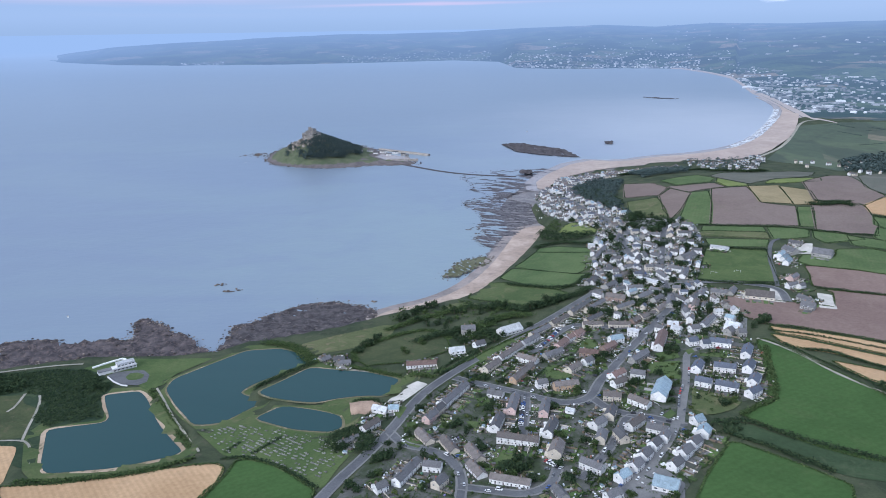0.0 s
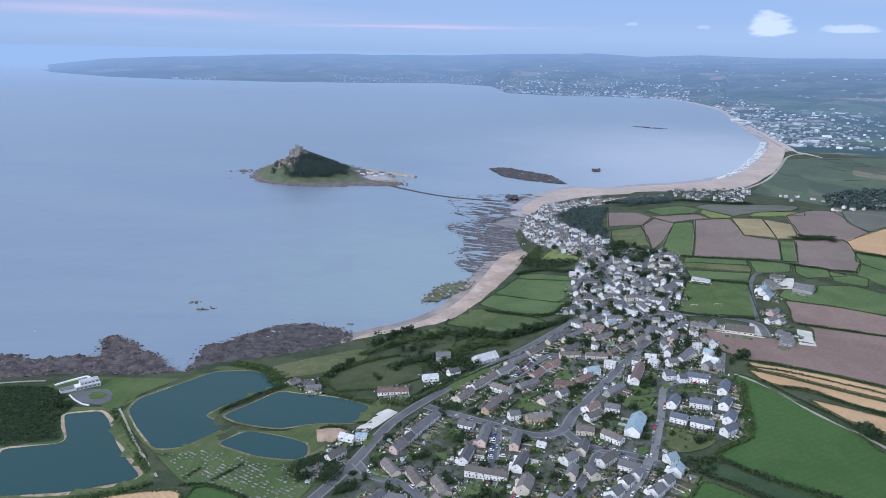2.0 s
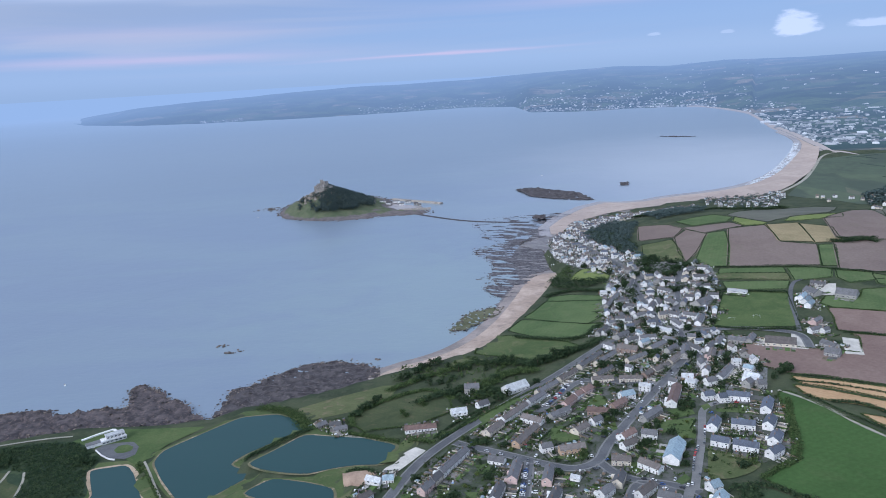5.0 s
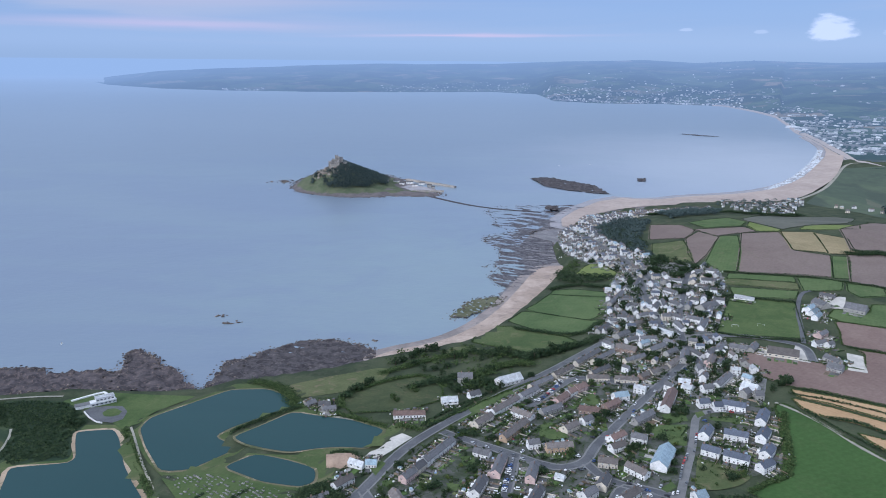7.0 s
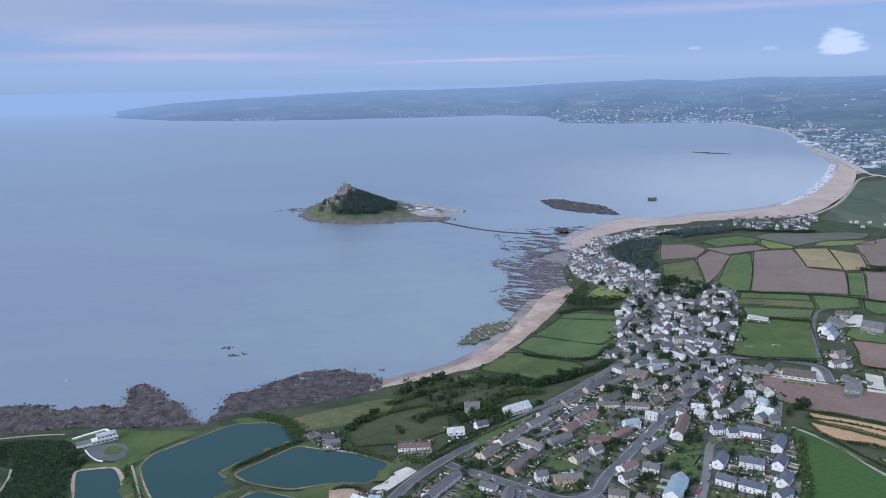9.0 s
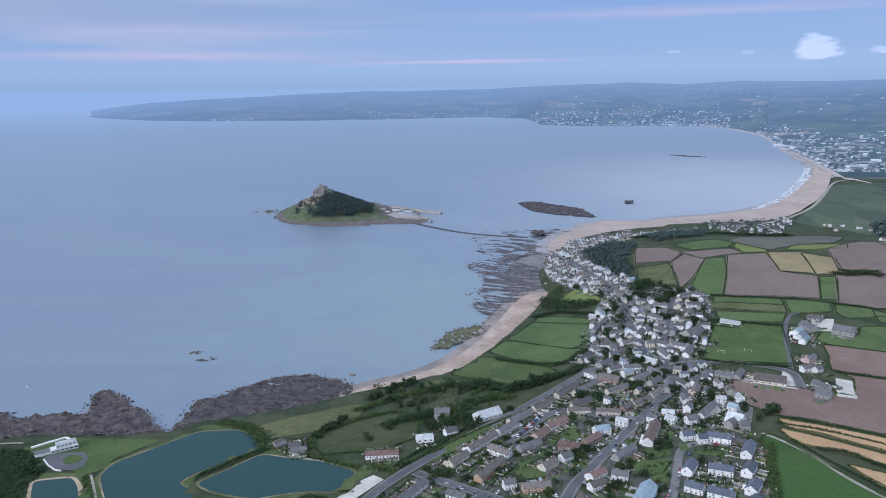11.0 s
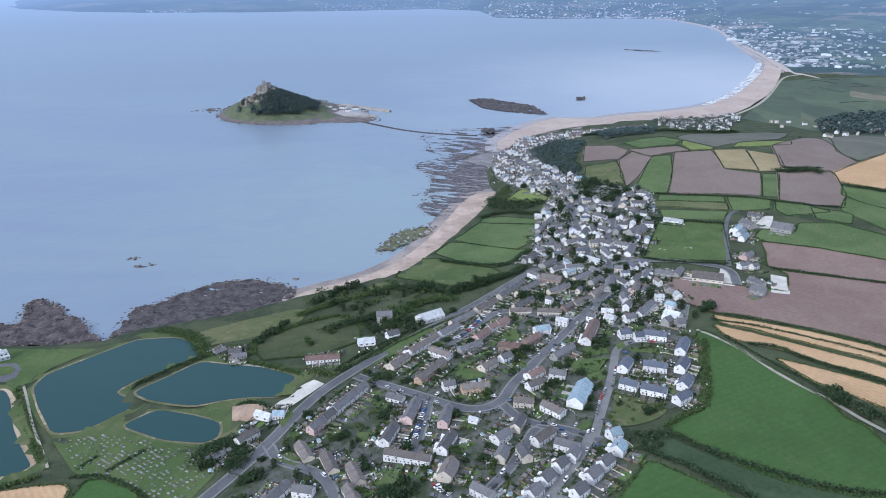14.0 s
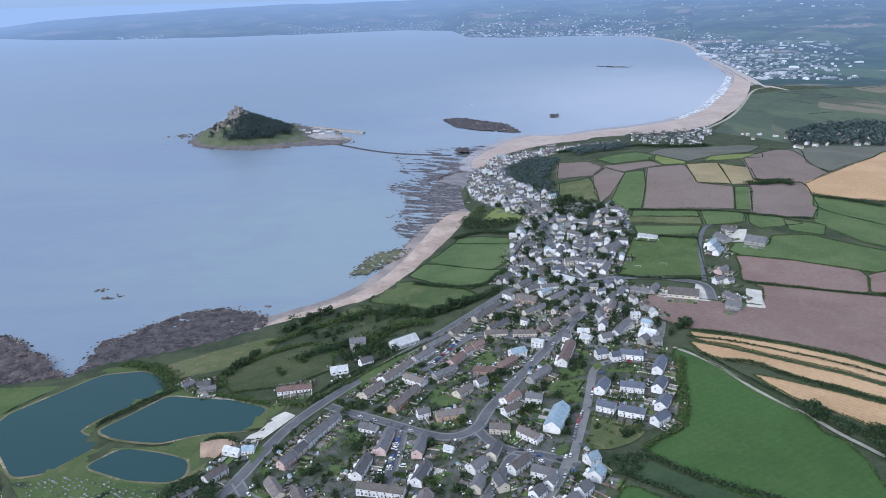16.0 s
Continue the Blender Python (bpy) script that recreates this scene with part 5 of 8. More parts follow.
BELTS = []
BELTS += [
    ([(215, 539), (228, 537), (243, 521), (261, 506), (282, 492), (302, 479), (332, 470), (362, 462)], 5, 3.5, "leaf_dark"),
    ([(205, 521), (215, 513), (230, 501), (247, 483), (262, 466)], 5, 3.5, "leaf_dark"),
    ([(312, 711), (344, 699), (384, 673), (418, 645), (447, 613)], 2.6, 2.4, "leaf_dark"),
    ([(327, 664), (349, 657), (366, 631), (398, 604), (427, 577)], 4.5, 3.2, "leaf_dark"),
    ([(315, 727), (349, 713), (390, 688), (426, 661), (455, 627)], 2, 2, "leaf_dark"),
    ([(312, 678), (326, 648), (342, 616), (358, 583)], 2.5, 2, "leaf_dark"),
    ([(354, 579), (360, 569), (370, 564), (382, 547), (382, 512)], 9, 5, "leaf_dark"),
]
BELTS += [
    ([(414, 835), (446, 819), (492, 794), (554, 764)], 4, 3, "leaf_dark"),
    ([(567, 1193), (592, 1188), (620, 1185)], 7, 5, "leaf_dark"),
    ([(-88, 603), (-78, 609), (-66, 597)], 5, 3, "leaf_dark"),
    ([(-19, 647), (-6, 669), (11, 692), (35, 719)], 3.5, 2.6, "leaf_dark"),
    ([(-184, 635), (-166, 659), (-139, 686)], 9, 4, "leaf_dark"),
    ([(-325, 488), (-288, 489), (-235, 498), (-202, 516)], 6, 3, "leaf"),
    ([(-205, 749), (-166, 734), (-139, 686)], 12, 4, "leaf"),
    ([(-100, 674), (-58, 658), (-19, 639)], 7, 3, "leaf"),
    ([(-95, 526), (-89, 548), (-75, 549), (-65, 524), (-71, 516)], 14, 6, "leaf_dark"),
    ([(-285, 640), (-246, 584), (-208, 535)], 5, 2.5, "leaf"),
]
BELTS += [
    ([(12, 846), (46, 839), (84, 819), (126, 842), (162, 868)], 12, 6, "leaf_dark"),
    ([(-99, 688), (-106, 716), (-66, 756), (-31, 775), (-5, 739)], 7, 3, "leaf"),
    ([(-75, 776), (-32, 816), (12, 846)], 10, 4, "leaf"),
    ([(-41, 734), (-11, 754), (12, 764), (42, 746)], 12, 6, "leaf_dark"),
    ([(292, 670), (279, 622), (266, 575), (252, 564), (226, 545)], 5, 3, "leaf"),
    ([(116, 1098), (149, 1124), (198, 1082)], 9, 5, "leaf_dark"),
    ([(64, 925), (105, 896), (139, 881), (169, 928)], 7, 4, "leaf_dark"),
    ([(344, 1612), (399, 1689), (435, 1636), (468, 1538), (639, 1585)], 16, 7, "leaf_dark"),
]
BELTS += [
    ([(-178, 515), (-159, 516), (-129, 501), (-96, 469)], 3, 2, "leaf_dark"),
    ([(-178, 524), (-171, 539)], 3, 2, "leaf_dark"),
    ([(-155, 521), (-139, 544)], 3, 2, "leaf_dark"),
    ([(331, 1004), (365, 992), (409, 975)], 5, 4, "leaf_dark"),
    ([(286, 872), (320, 856), (372, 850)], 5, 3, "leaf_dark"),
    ([(361, 1111), (449, 1074), (489, 1059), (505, 1042), (574, 1016)], 4, 3, "leaf_dark"),
    ([(554, 1185), (575, 1172), (602, 1181), (612, 1165)], 12, 6, "leaf_dark"),
    ([(619, 1110), (652, 1085), (681, 1052)], 8, 5, "leaf_dark"),
    ([(19, 735), (31, 781), (58, 806), (82, 799)], 14, 6, "leaf"),
    ([(-18, 649), (6, 666), (32, 701), (61, 732), (92, 758)], 3, 2.2, "leaf"),
]
BELTS += [
    ([(11, 622), (28, 639), (49, 670)], 5, 2.5, "leaf"),
    ([(-14, 644), (1, 662), (16, 688), (30, 712)], 4, 2.5, "leaf_dark"),
]
for pts, wide, tall, leaf in BELTS:
    hedge(pts, wide, tall, "thick belt of dark scrub and trees" if wide > 6 else "dense dark green hedge", RNG, leaf, 1.0, False, 0.8)


def wood(outline, gap, wide, tall, leaf, words, rng, per=46, size=0.95):
    """Crowns close together, with trunks below: a wood nobody could count."""
    p = np.array(outline, float)
    gx, gy = np.meshgrid(np.arange(p[:, 0].min(), p[:, 0].max(), gap), np.arange(p[:, 1].min(), p[:, 1].max(), gap))
    gx, gy = gx.ravel() + rng.uniform(-0.45, 0.45, gx.size) * gap, gy.ravel() + rng.uniform(-0.45, 0.45, gy.size) * gap
    ok = within(gx, gy, p)
    gx, gy = gx[ok], gy[ok]
    gz = height(gx, gy)
    n = len(gx)
    k = rng.uniform(0.65, 1.25, n)
    d = rng.normal(size=(n, per, 3))
    d[..., 2] = np.abs(d[..., 2]) * 1.2 - 0.25
    d /= np.linalg.norm(d, axis=2)[..., None]
    c = np.stack([gx, gy, gz + tall * 0.45 * k], -1)[:, None] + d * np.stack([wide * 0.55 * k, wide * 0.55 * k, tall * 0.5 * k], -1)[:, None] * rng.uniform(0.8, 1.1, (n, per, 1))
    c = c.reshape(-1, 3)
    v, f = leaf_clumps(c, size, rng, 1.3)
    return tagged(mesh_object("woodland", far_out(*v.T), f, M[leaf], None, words), category="wood", kind="stuff")


wood([(-488, 676), (-455, 680), (-401, 688), (-374, 689), (-350, 675), (-328, 651), (-326, 636), (-328, 628), (-308, 588), (-342, 578), (-351, 572), (-365, 585), (-374, 612), (-385, 631), (-402, 638), (-426, 632), (-456, 629)], 4.0, 4.6, 1.9, "leaf_dark", "low dark green scrub beside the reservoir", RNG, 24, 0.75)
wood([(-469, 665), (-451, 674), (-424, 672), (-405, 644), (-411, 636), (-445, 628)], 6, 7, 6, "leaf_dark", "taller dark trees in the scrub", RNG, 40, 0.95)
wood([(-359, 655), (-345, 659), (-324, 649), (-325, 639), (-340, 639), (-351, 642)], 6, 7, 6, "leaf_dark", "taller dark trees behind the forecourt", RNG, 40, 0.95)
wood([(219, 1500), (246, 1561), (300, 1585), (325, 1496), (282, 1360), (280, 1226), (289, 1198), (262, 1250), (239, 1351), (220, 1412)], 8, 9, 8, "leaf_haze", "dark wood on the hillside above the village", RNG, 44, 1.4)
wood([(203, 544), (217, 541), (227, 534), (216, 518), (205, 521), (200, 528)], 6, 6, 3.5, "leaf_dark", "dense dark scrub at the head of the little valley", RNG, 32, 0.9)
wood([(908, 1819), (1032, 1939), (1171, 1986), (1241, 1912), (1062, 1620), (961, 1650), (855, 1678)], 14, 15, 10, "leaf_haze", "dark wood beside the marsh", RNG, 30, 2.6)
wood([(125, 1227), (154, 1182), (206, 1150), (212, 1124), (191, 1120), (136, 1137), (121, 1203)], 7, 8, 6, "leaf_dark", "dark trees below the paddock", RNG, 36, 1.1)
wood([(140, 1208), (157, 1261), (173, 1255), (161, 1188), (137, 1183)], 6, 5, 3, "leaf", "rough bushes on the slope above the beach", RNG, 24, 0.9)
GROVES = []
GROVES += [
    [(277, 1225), (320, 1165), (326, 1119), (289, 1089), (264, 1123), (259, 1193)],
    [(225, 1123), (243, 1100), (232, 1019), (211, 990)],
    [(232, 1544), (278, 1446), (291, 1311), (274, 1235), (246, 1317), (227, 1401)],
    [(290, 1054), (321, 1033), (318, 1017), (286, 1020)],
    [(291, 906), (296, 886), (287, 866), (282, 879)],
    [(188, 921), (198, 922), (196, 893), (186, 891)],
]
for grove in GROVES:
    wood(grove, 11, 8, 7, "leaf_dark", "dark trees among the old village houses", RNG, 40, 1.1)
MARSH = [(776, 1916), (930, 2176), (1129, 2579), (1311, 2661), (1708, 2681), (1062, 1620), (932, 1640), (840, 1700)]


def marsh_hedges():
    """Low dark hedge lines that part the small fields of the marsh."""
    rng = random.Random(41)
    lo, hi = np.min(MARSH, 0), np.max(MARSH, 0)
    n = 0
    while n < 8:
        x, y = rng.uniform(lo[0], hi[0]), rng.uniform(lo[1], hi[1])
        a, k = radians(rng.choice((12, 20, 100, 110)) + rng.uniform(-8, 8)), rng.uniform(25, 65)
        ends = np.array([(x - math.cos(a) * k, y - math.sin(a) * k), (x + math.cos(a) * k * 0.3, y + math.sin(a) * k * 0.3 + 6), (x + math.cos(a) * k, y + math.sin(a) * k)])
        if within(ends[:, 0], ends[:, 1], MARSH).all():
            hedge([tuple(q) for q in ends], 2.5, 1.8, "dark hedge line between marsh fields", RNG, "leaf_haze", 2.5, False, 1.2)
            n += 1


marsh_hedges()
wood([(365, 1665), (452, 1766), (488, 1612), (445, 1492), (360, 1485)], 9, 10, 8, "leaf_haze", "belt of dark trees behind the shore houses", RNG, 40, 1.5)

# ---- houses ----
def gable_wall(L, w, e, base=-1.6):
    """Walls of a pitched house, the ridge along x."""
    bm = bmesh.new()
    rise = w * 0.36
    ends = []
    for x in (-L / 2, L / 2):
        ends.append([bm.verts.new((x, y, z)) for y, z in ((-w / 2, base), (w / 2, base), (w / 2, e), (0, e + rise - 0.05), (-w / 2, e))])
    a, b = ends
    bm.faces.new(a[::-1])
    bm.faces.new(b)
    for i in range(5):
        j = (i + 1) % 5
        if i in (2, 3):
            continue
        bm.faces.new((a[i], a[j], b[j], b[i]))
    return bm


def gable_roof(L, w, e, thick=0.22, over=0.35):
    bm = bmesh.new()
    rise = w * 0.36
    k = rise / (w / 2)
    for s in (-1, 1):
        y1 = s * (w / 2 + over)
        z1 = e - over * k
        top, bot = [], []
        for x in (-L / 2 - 0.25, L / 2 + 0.25):
            top.append([bm.verts.new((x, 0, e + rise + thick)), bm.verts.new((x, y1, z1 + thick))])
            bot.append([bm.verts.new((x, 0, e + rise - 0.02)), bm.verts.new((x, y1, z1))])
        (t00, t01), (t10, t11) = top
        (b00, b01), (b10, b11) = bot
        for f in ((t00, t01, t11, t10), (b00, b10, b11, b01), (t01, b01, b11, t11), (t00, b00, b01, t01), (t10, t11, b11, b10)):
            bm.faces.new(f if s > 0 else f[::-1])
    add_box(bm, -L / 2 - 0.25, -0.16, e + rise + thick - 0.08, L / 2 + 0.25, 0.16, e + rise + thick + 0.1)
    bmesh.ops.recalc_face_normals(bm, faces=bm.faces)
    return bm


def shared(name, make, mats):
    me = bpy.data.meshes.new(name)
    bm = bmesh.new()
    make(bm)
    bm.to_mesh(me)
    bm.free()
    for m in mats:
        me.materials.append(m)
    return me


def make_window(bm, w=1.25, h=1.25):
    add_box(bm, -w / 2, -0.04, -h / 2, w / 2, 0.05, h / 2, mat=0)
    for x0, x1 in ((-w / 2 + 0.09, -0.04), (0.04, w / 2 - 0.09)):
        add_box(bm, x0, 0.045, -h / 2 + 0.09, x1, 0.056, h / 2 - 0.09, mat=1)


def make_door(bm):
    add_box(bm, -0.5, -0.04, 0, 0.5, 0.06, 2.1, mat=0)
    add_box(bm, -0.3, 0.06, 1.3, 0.3, 0.07, 1.9, mat=1)


def make_chimney(bm):
    add_box(bm, -0.5, -0.35, -1.2, 0.5, 0.35, 1.3, mat=0)
    add_box(bm, -0.56, -0.41, 1.3, 0.56, 0.41, 1.45, mat=0)
    for x in (-0.25, 0.25):
        bmesh.ops.create_cone(bm, cap_ends=True, segments=6, radius1=0.15, radius2=0.12, depth=0.5, matrix=pose(x, 0, 1.7))


WINDOW = shared("window", make_window, [M["frame"], M["glass"]])
WIDE_WINDOW = shared("window", lambda bm: make_window(bm, 2.1, 1.3), [M["frame"], M["glass"]])
DOOR = shared("door", make_door, [M["door"], M["glass"]])
CHIMNEY = shared("chimney", make_chimney, [M["brick"]])
WALL_WORDS = {"white": "white rendered", "cream": "cream rendered", "pink": "pale pink rendered", "grey": "grey granite", "brick": "brown brick", "orange": "orange painted"}
ROOF_WORDS = {"slate": "grey slate roof", "brown": "brown tiled roof", "red": "red tiled roof", "blue": "pale blue-grey roof", "navy": "dark blue slate roof", "white": "white sheet roof"}
BUILT = []
HRNG = random.Random(21)


def piece(name, me, parent, m):
    ob = new(name, me)
    ob.parent = parent
    ob.matrix_local = m
    return ob


def house(x, y, L, turn, w, e, wall, roof):
    z = h1(x, y) + 0.3
    L = max(L, 6.5)
    w, e = (w * 0.82, e * 0.8) if w < 12 else (w * 0.95, e * 0.9)
    long = L > 15
    industrial = w >= 12 or roof == "white"
    kind = "terrace" if long and not industrial else "shed" if industrial else "bungalow" if e < 3.2 else "house"
    words = WALL_WORDS[wall] + {"terrace": " terrace of houses with a ", "shed": " broad building with a ", "bungalow": " bungalow with a ", "house": " house with a "}[kind] + ROOF_WORDS[roof]
    root = thing({"terrace": "terraced_house", "shed": "hall", "bungalow": "bungalow", "house": "house"}[kind], pose(x, y, z, 0, 0, turn), words, "house", "village houses")
    part("wall", gable_wall(L, w, e), M["wall_" + wall], root)
    part("roof", gable_roof(L, w, e), M["roof_" + roof], root, ROOF_WORDS[roof])
    units = max(1, round(L / 5.6))
    step = L / units
    floors = (1.3,) if e < 3.5 else (1.3, 3.4)
    for u in range(units):
        cx = -L / 2 + step * (u + 0.5)
        for side in (-1, 1):
            spin = 180 if side < 0 else 0
            if y > 800 and side * math.cos(radians(turn)) > 0.2:
                continue
            for fz in floors:
                if industrial:
                    piece("window", WIDE_WINDOW, root, pose(cx, side * w / 2, 2.0, 0, 0, spin))
                    break
                if fz < 2 and side < 0:
                    piece("door", DOOR, root, pose(cx + step * 0.28, side * w / 2, 0, 0, 0, spin))
                    piece("window", WINDOW, root, pose(cx - step * 0.18, side * w / 2, fz, 0, 0, spin))
                else:
                    piece("window", WIDE_WINDOW if fz < 2 else WINDOW, root, pose(cx + (step * 0.2 if fz > 2 else 0), side * w / 2, fz, 0, 0, spin))
    if not industrial:
        rise = w * 0.36
        for k in range(max(1, round(units / 2))):
            cx = -L / 2 + (k + (0.08 if units < 3 else 0.5)) * L / max(1, round(units / 2))
            piece("chimney", CHIMNEY, root, pose(min(cx, L / 2 - 0.6), 0, e + rise))
        for side in (-1, 1):
            if e > 3.9 and y < 800:
                piece("window", WINDOW, root, pose(side * L / 2, w * 0.15, 3.4, 0, 0, -90 * side))
        if e > 3.9 and HRNG.random() < 0.5:
            for u in range(units):
                if HRNG.random() < 0.6:
                    bm = bmesh.new()
                    cx = -L / 2 + step * (u + 0.5)
                    d = HRNG.uniform(2.2, 4.0)
                    vs = add_box(bm, cx - step * 0.3, w / 2 - 0.05, -1.5, cx + step * 0.2, w / 2 + d, 2.5)
                    for vert in vs:
                        if vert.co.z > 0 and vert.co.y < w / 2 + 0.5:
                            vert.co.z = 3.2
                    part("rear_extension", bm, [M["wall_" + wall]], root)
    BUILT.append((x, y, L, turn, w))
    return root


def build_street(rows):
    for row in rows:
        house(*row)


build_street([
    (107, 443, 11.8, 29, 9, 5, "white", "slate"),
    (72.9, 448.2, 13.2, -68, 9, 3, "grey", "slate"),
    (144.4, 452.6, 16.6, -26, 14, 4, "white", "blue"),
    (-49.3, 461.2, 9, 35, 9.1, 6, "white", "slate"),
    (117.3, 462.6, 10.6, 42, 9.8, 6.2, "white", "blue"),
    (40.5, 463.9, 28.6, -17, 9.1, 4, "white", "brown"),
    (-8.4, 464.2, 11.4, 56, 9.1, 6, "cream", "slate"),
    (129.1, 475.1, 10.2, 48, 9.8, 6.2, "white", "slate"),
    (156.5, 475.1, 11, 44, 9.8, 6.2, "white", "slate"),
])
build_street([
    (98.7, 476.1, 17.3, -39, 9.1, 6.2, "white", "slate"),
    (-32.5, 478.9, 30.5, 64, 9.1, 6, "white", "slate"),
    (17.3, 479.1, 19.1, -63, 9.8, 3.5, "white", "brown"),
    (-14.3, 485, 13.4, -12, 9.1, 6, "white", "slate"),
    (138.3, 488, 11.2, 50, 9.8, 6.2, "white", "slate"),
    (167.5, 490.4, 12.1, 46, 9.8, 6.2, "white", "slate"),
    (76.4, 498.8, 16.7, 72, 11.6, 6.5, "cream", "brown"),
    (16.4, 500.9, 21, -66, 9.8, 3.5, "cream", "brown"),
    (148.4, 501.1, 9.8, 47, 9.8, 6.2, "white", "slate"),
])
build_street([
    (177.5, 502.3, 10.9, 46, 9.8, 6.2, "white", "slate"),
    (158.1, 511.5, 10, 61, 8.5, 6.2, "white", "slate"),
    (111.7, 513.7, 12.6, 70, 9.1, 6, "cream", "slate"),
    (126.3, 514, 13.1, -74, 9.1, 6, "cream", "slate"),
    (-2.7, 514.6, 21.7, -65, 9.8, 3.5, "cream", "brown"),
    (49.4, 515.4, 31.8, -15, 9.1, 6, "white", "brown"),
    (188.8, 517.1, 9.9, 58, 11, 6.5, "white", "blue"),
    (155.2, 521.4, 15.9, -26, 9.8, 6.2, "white", "slate"),
    (75.5, 529.1, 21, 70, 9.1, 6, "white", "slate"),
])
build_street([
    (-22.3, 529.2, 20.3, -60, 9.8, 3.5, "cream", "brown"),
    (-82.6, 531.8, 18.1, -140, 6, 3, "grey", "slate"),
    (141, 532.2, 18.9, 46, 9.1, 6, "white", "brown"),
    (112.8, 533.6, 13.2, 45, 9.1, 6, "white", "slate"),
    (188.9, 533.8, 8.8, 28, 11, 6, "white", "blue"),
    (35, 542, 21.7, 74, 9.1, 6, "white", "slate"),
    (125.2, 549.3, 16.1, 69, 9.1, 6, "cream", "slate"),
    (-67.5, 550.9, 18.1, 54, 8.5, 5.7, "white", "brown"),
    (94.3, 557.2, 7.2, -26, 6.1, 3, "white", "white"),
])
build_street([
    (-19.1, 559, 14.2, 60, 9.1, 6, "pink", "slate"),
    (74.3, 561.4, 22.3, 77, 9.1, 6, "pink", "slate"),
    (151.4, 565.9, 18.3, -45, 9.1, 5.7, "white", "brown"),
    (49.2, 571.1, 27.1, 78, 9.1, 6, "pink", "slate"),
    (-12.4, 571.2, 12, 62, 9.1, 6, "cream", "slate"),
    (131.4, 576.7, 14.7, -10, 9.1, 5.7, "cream", "brown"),
    (247.2, 577.5, 14.1, 38, 9.8, 6, "white", "navy"),
    (-62.3, 579.4, 13.7, -24, 8.5, 3.8, "white", "white"),
    (-51, 579.5, 8.9, 1, 8.5, 4, "white", "blue"),
])
build_street([
    (174, 584.9, 31, 66, 13.2, 5.3, "white", "blue"),
    (229.2, 587.7, 18.6, -25, 9.8, 6.2, "white", "navy"),
    (35.6, 593.5, 13.6, -23, 9.1, 3.8, "white", "slate"),
    (0.4, 595.6, 41.5, 62, 9.1, 6, "white", "slate"),
    (212.6, 596.9, 13.7, -29, 9.8, 6, "white", "navy"),
    (255.2, 597.6, 16, 57, 10.4, 6.2, "white", "navy"),
    (96.4, 600.4, 21.5, 13, 9.1, 5.7, "orange", "brown"),
    (142.2, 602.4, 14.3, 33, 9.1, 5.2, "white", "brown"),
    (76.1, 605.6, 9.7, 19, 9.1, 6, "white", "slate"),
])
build_street([
    (161.2, 616.1, 12.6, -18, 9.1, 5.7, "white", "slate"),
    (143.9, 618.3, 16.3, 42, 9.1, 5.2, "white", "red"),
    (238.6, 622.8, 18.4, -17, 9.8, 6.2, "white", "navy"),
    (260.2, 623.7, 17.1, 59, 10.4, 6.2, "white", "navy"),
    (216, 626, 17, 61, 10.4, 6.2, "white", "navy"),
    (61.2, 631.5, 37.7, 59, 9.1, 5.7, "orange", "brown"),
    (108, 636.3, 16.3, 46, 9.1, 5.2, "cream", "brown"),
    (122.6, 648.8, 10.8, 40, 9.1, 5.7, "white", "slate"),
    (34.2, 651.7, 23.1, 55, 9.1, 5.7, "cream", "brown"),
])
build_street([
    (170.5, 653.3, 26.1, 47, 9.1, 5.2, "grey", "slate"),
    (269.1, 654.3, 22.5, 63, 10.4, 6.2, "white", "navy"),
    (68.7, 663.5, 20.8, -35, 9.1, 5.5, "white", "brown"),
    (-32.4, 667.5, 28.7, 8, 9.1, 3.5, "white", "red"),
    (127.9, 670.1, 19.5, -11, 9.1, 4.2, "brick", "red"),
    (93.9, 674, 23.4, 39, 9.1, 4.5, "grey", "slate"),
    (237.5, 674.8, 7.5, 7, 9.8, 6.2, "white", "navy"),
    (251.7, 675.8, 19.4, -17, 9.8, 6.2, "white", "navy"),
    (147.1, 679.6, 19.6, 45, 9.1, 5.5, "brick", "red"),
])
build_street([
    (227.1, 681, 9.9, 12, 9.8, 6.2, "white", "navy"),
    (-108.9, 682.1, 12.4, 19, 7, 3, "grey", "slate"),
    (53.1, 683.7, 38.7, 54, 9.1, 5.7, "white", "brown"),
    (198.7, 686.7, 39.7, 69, 10.4, 6.5, "white", "red"),
    (-115.4, 691, 11.1, 8, 8, 3.5, "grey", "slate"),
    (-129.8, 694, 10.6, 48, 8, 3, "grey", "slate"),
    (104.6, 696.2, 19.6, 56, 9.1, 5.7, "pink", "red"),
    (157.8, 697.5, 13.9, 20, 10.4, 5.7, "white", "blue"),
    (1.5, 698.1, 15, 15, 11, 3.8, "white", "white"),
])
build_street([
    (279.7, 698.6, 7.6, 1, 10.4, 6.2, "grey", "slate"),
    (269.2, 702.4, 9.6, 48, 9.8, 6.2, "grey", "slate"),
    (114.6, 710.9, 10.7, 49, 9.1, 5.7, "white", "red"),
    (23.9, 711.6, 11.6, 33, 9.8, 5, "white", "slate"),
    (238.1, 711.9, 10.5, 19, 9.8, 6, "white", "slate"),
    (276.4, 712.5, 14.1, -38, 16, 4, "white", "white"),
    (75, 712.9, 25.5, 51, 9.1, 5.7, "white", "slate"),
    (123.8, 720.1, 14.1, 48, 9.1, 5.7, "pink", "red"),
    (221.4, 729.1, 11.1, -11, 9, 3.5, "orange", "white"),
])
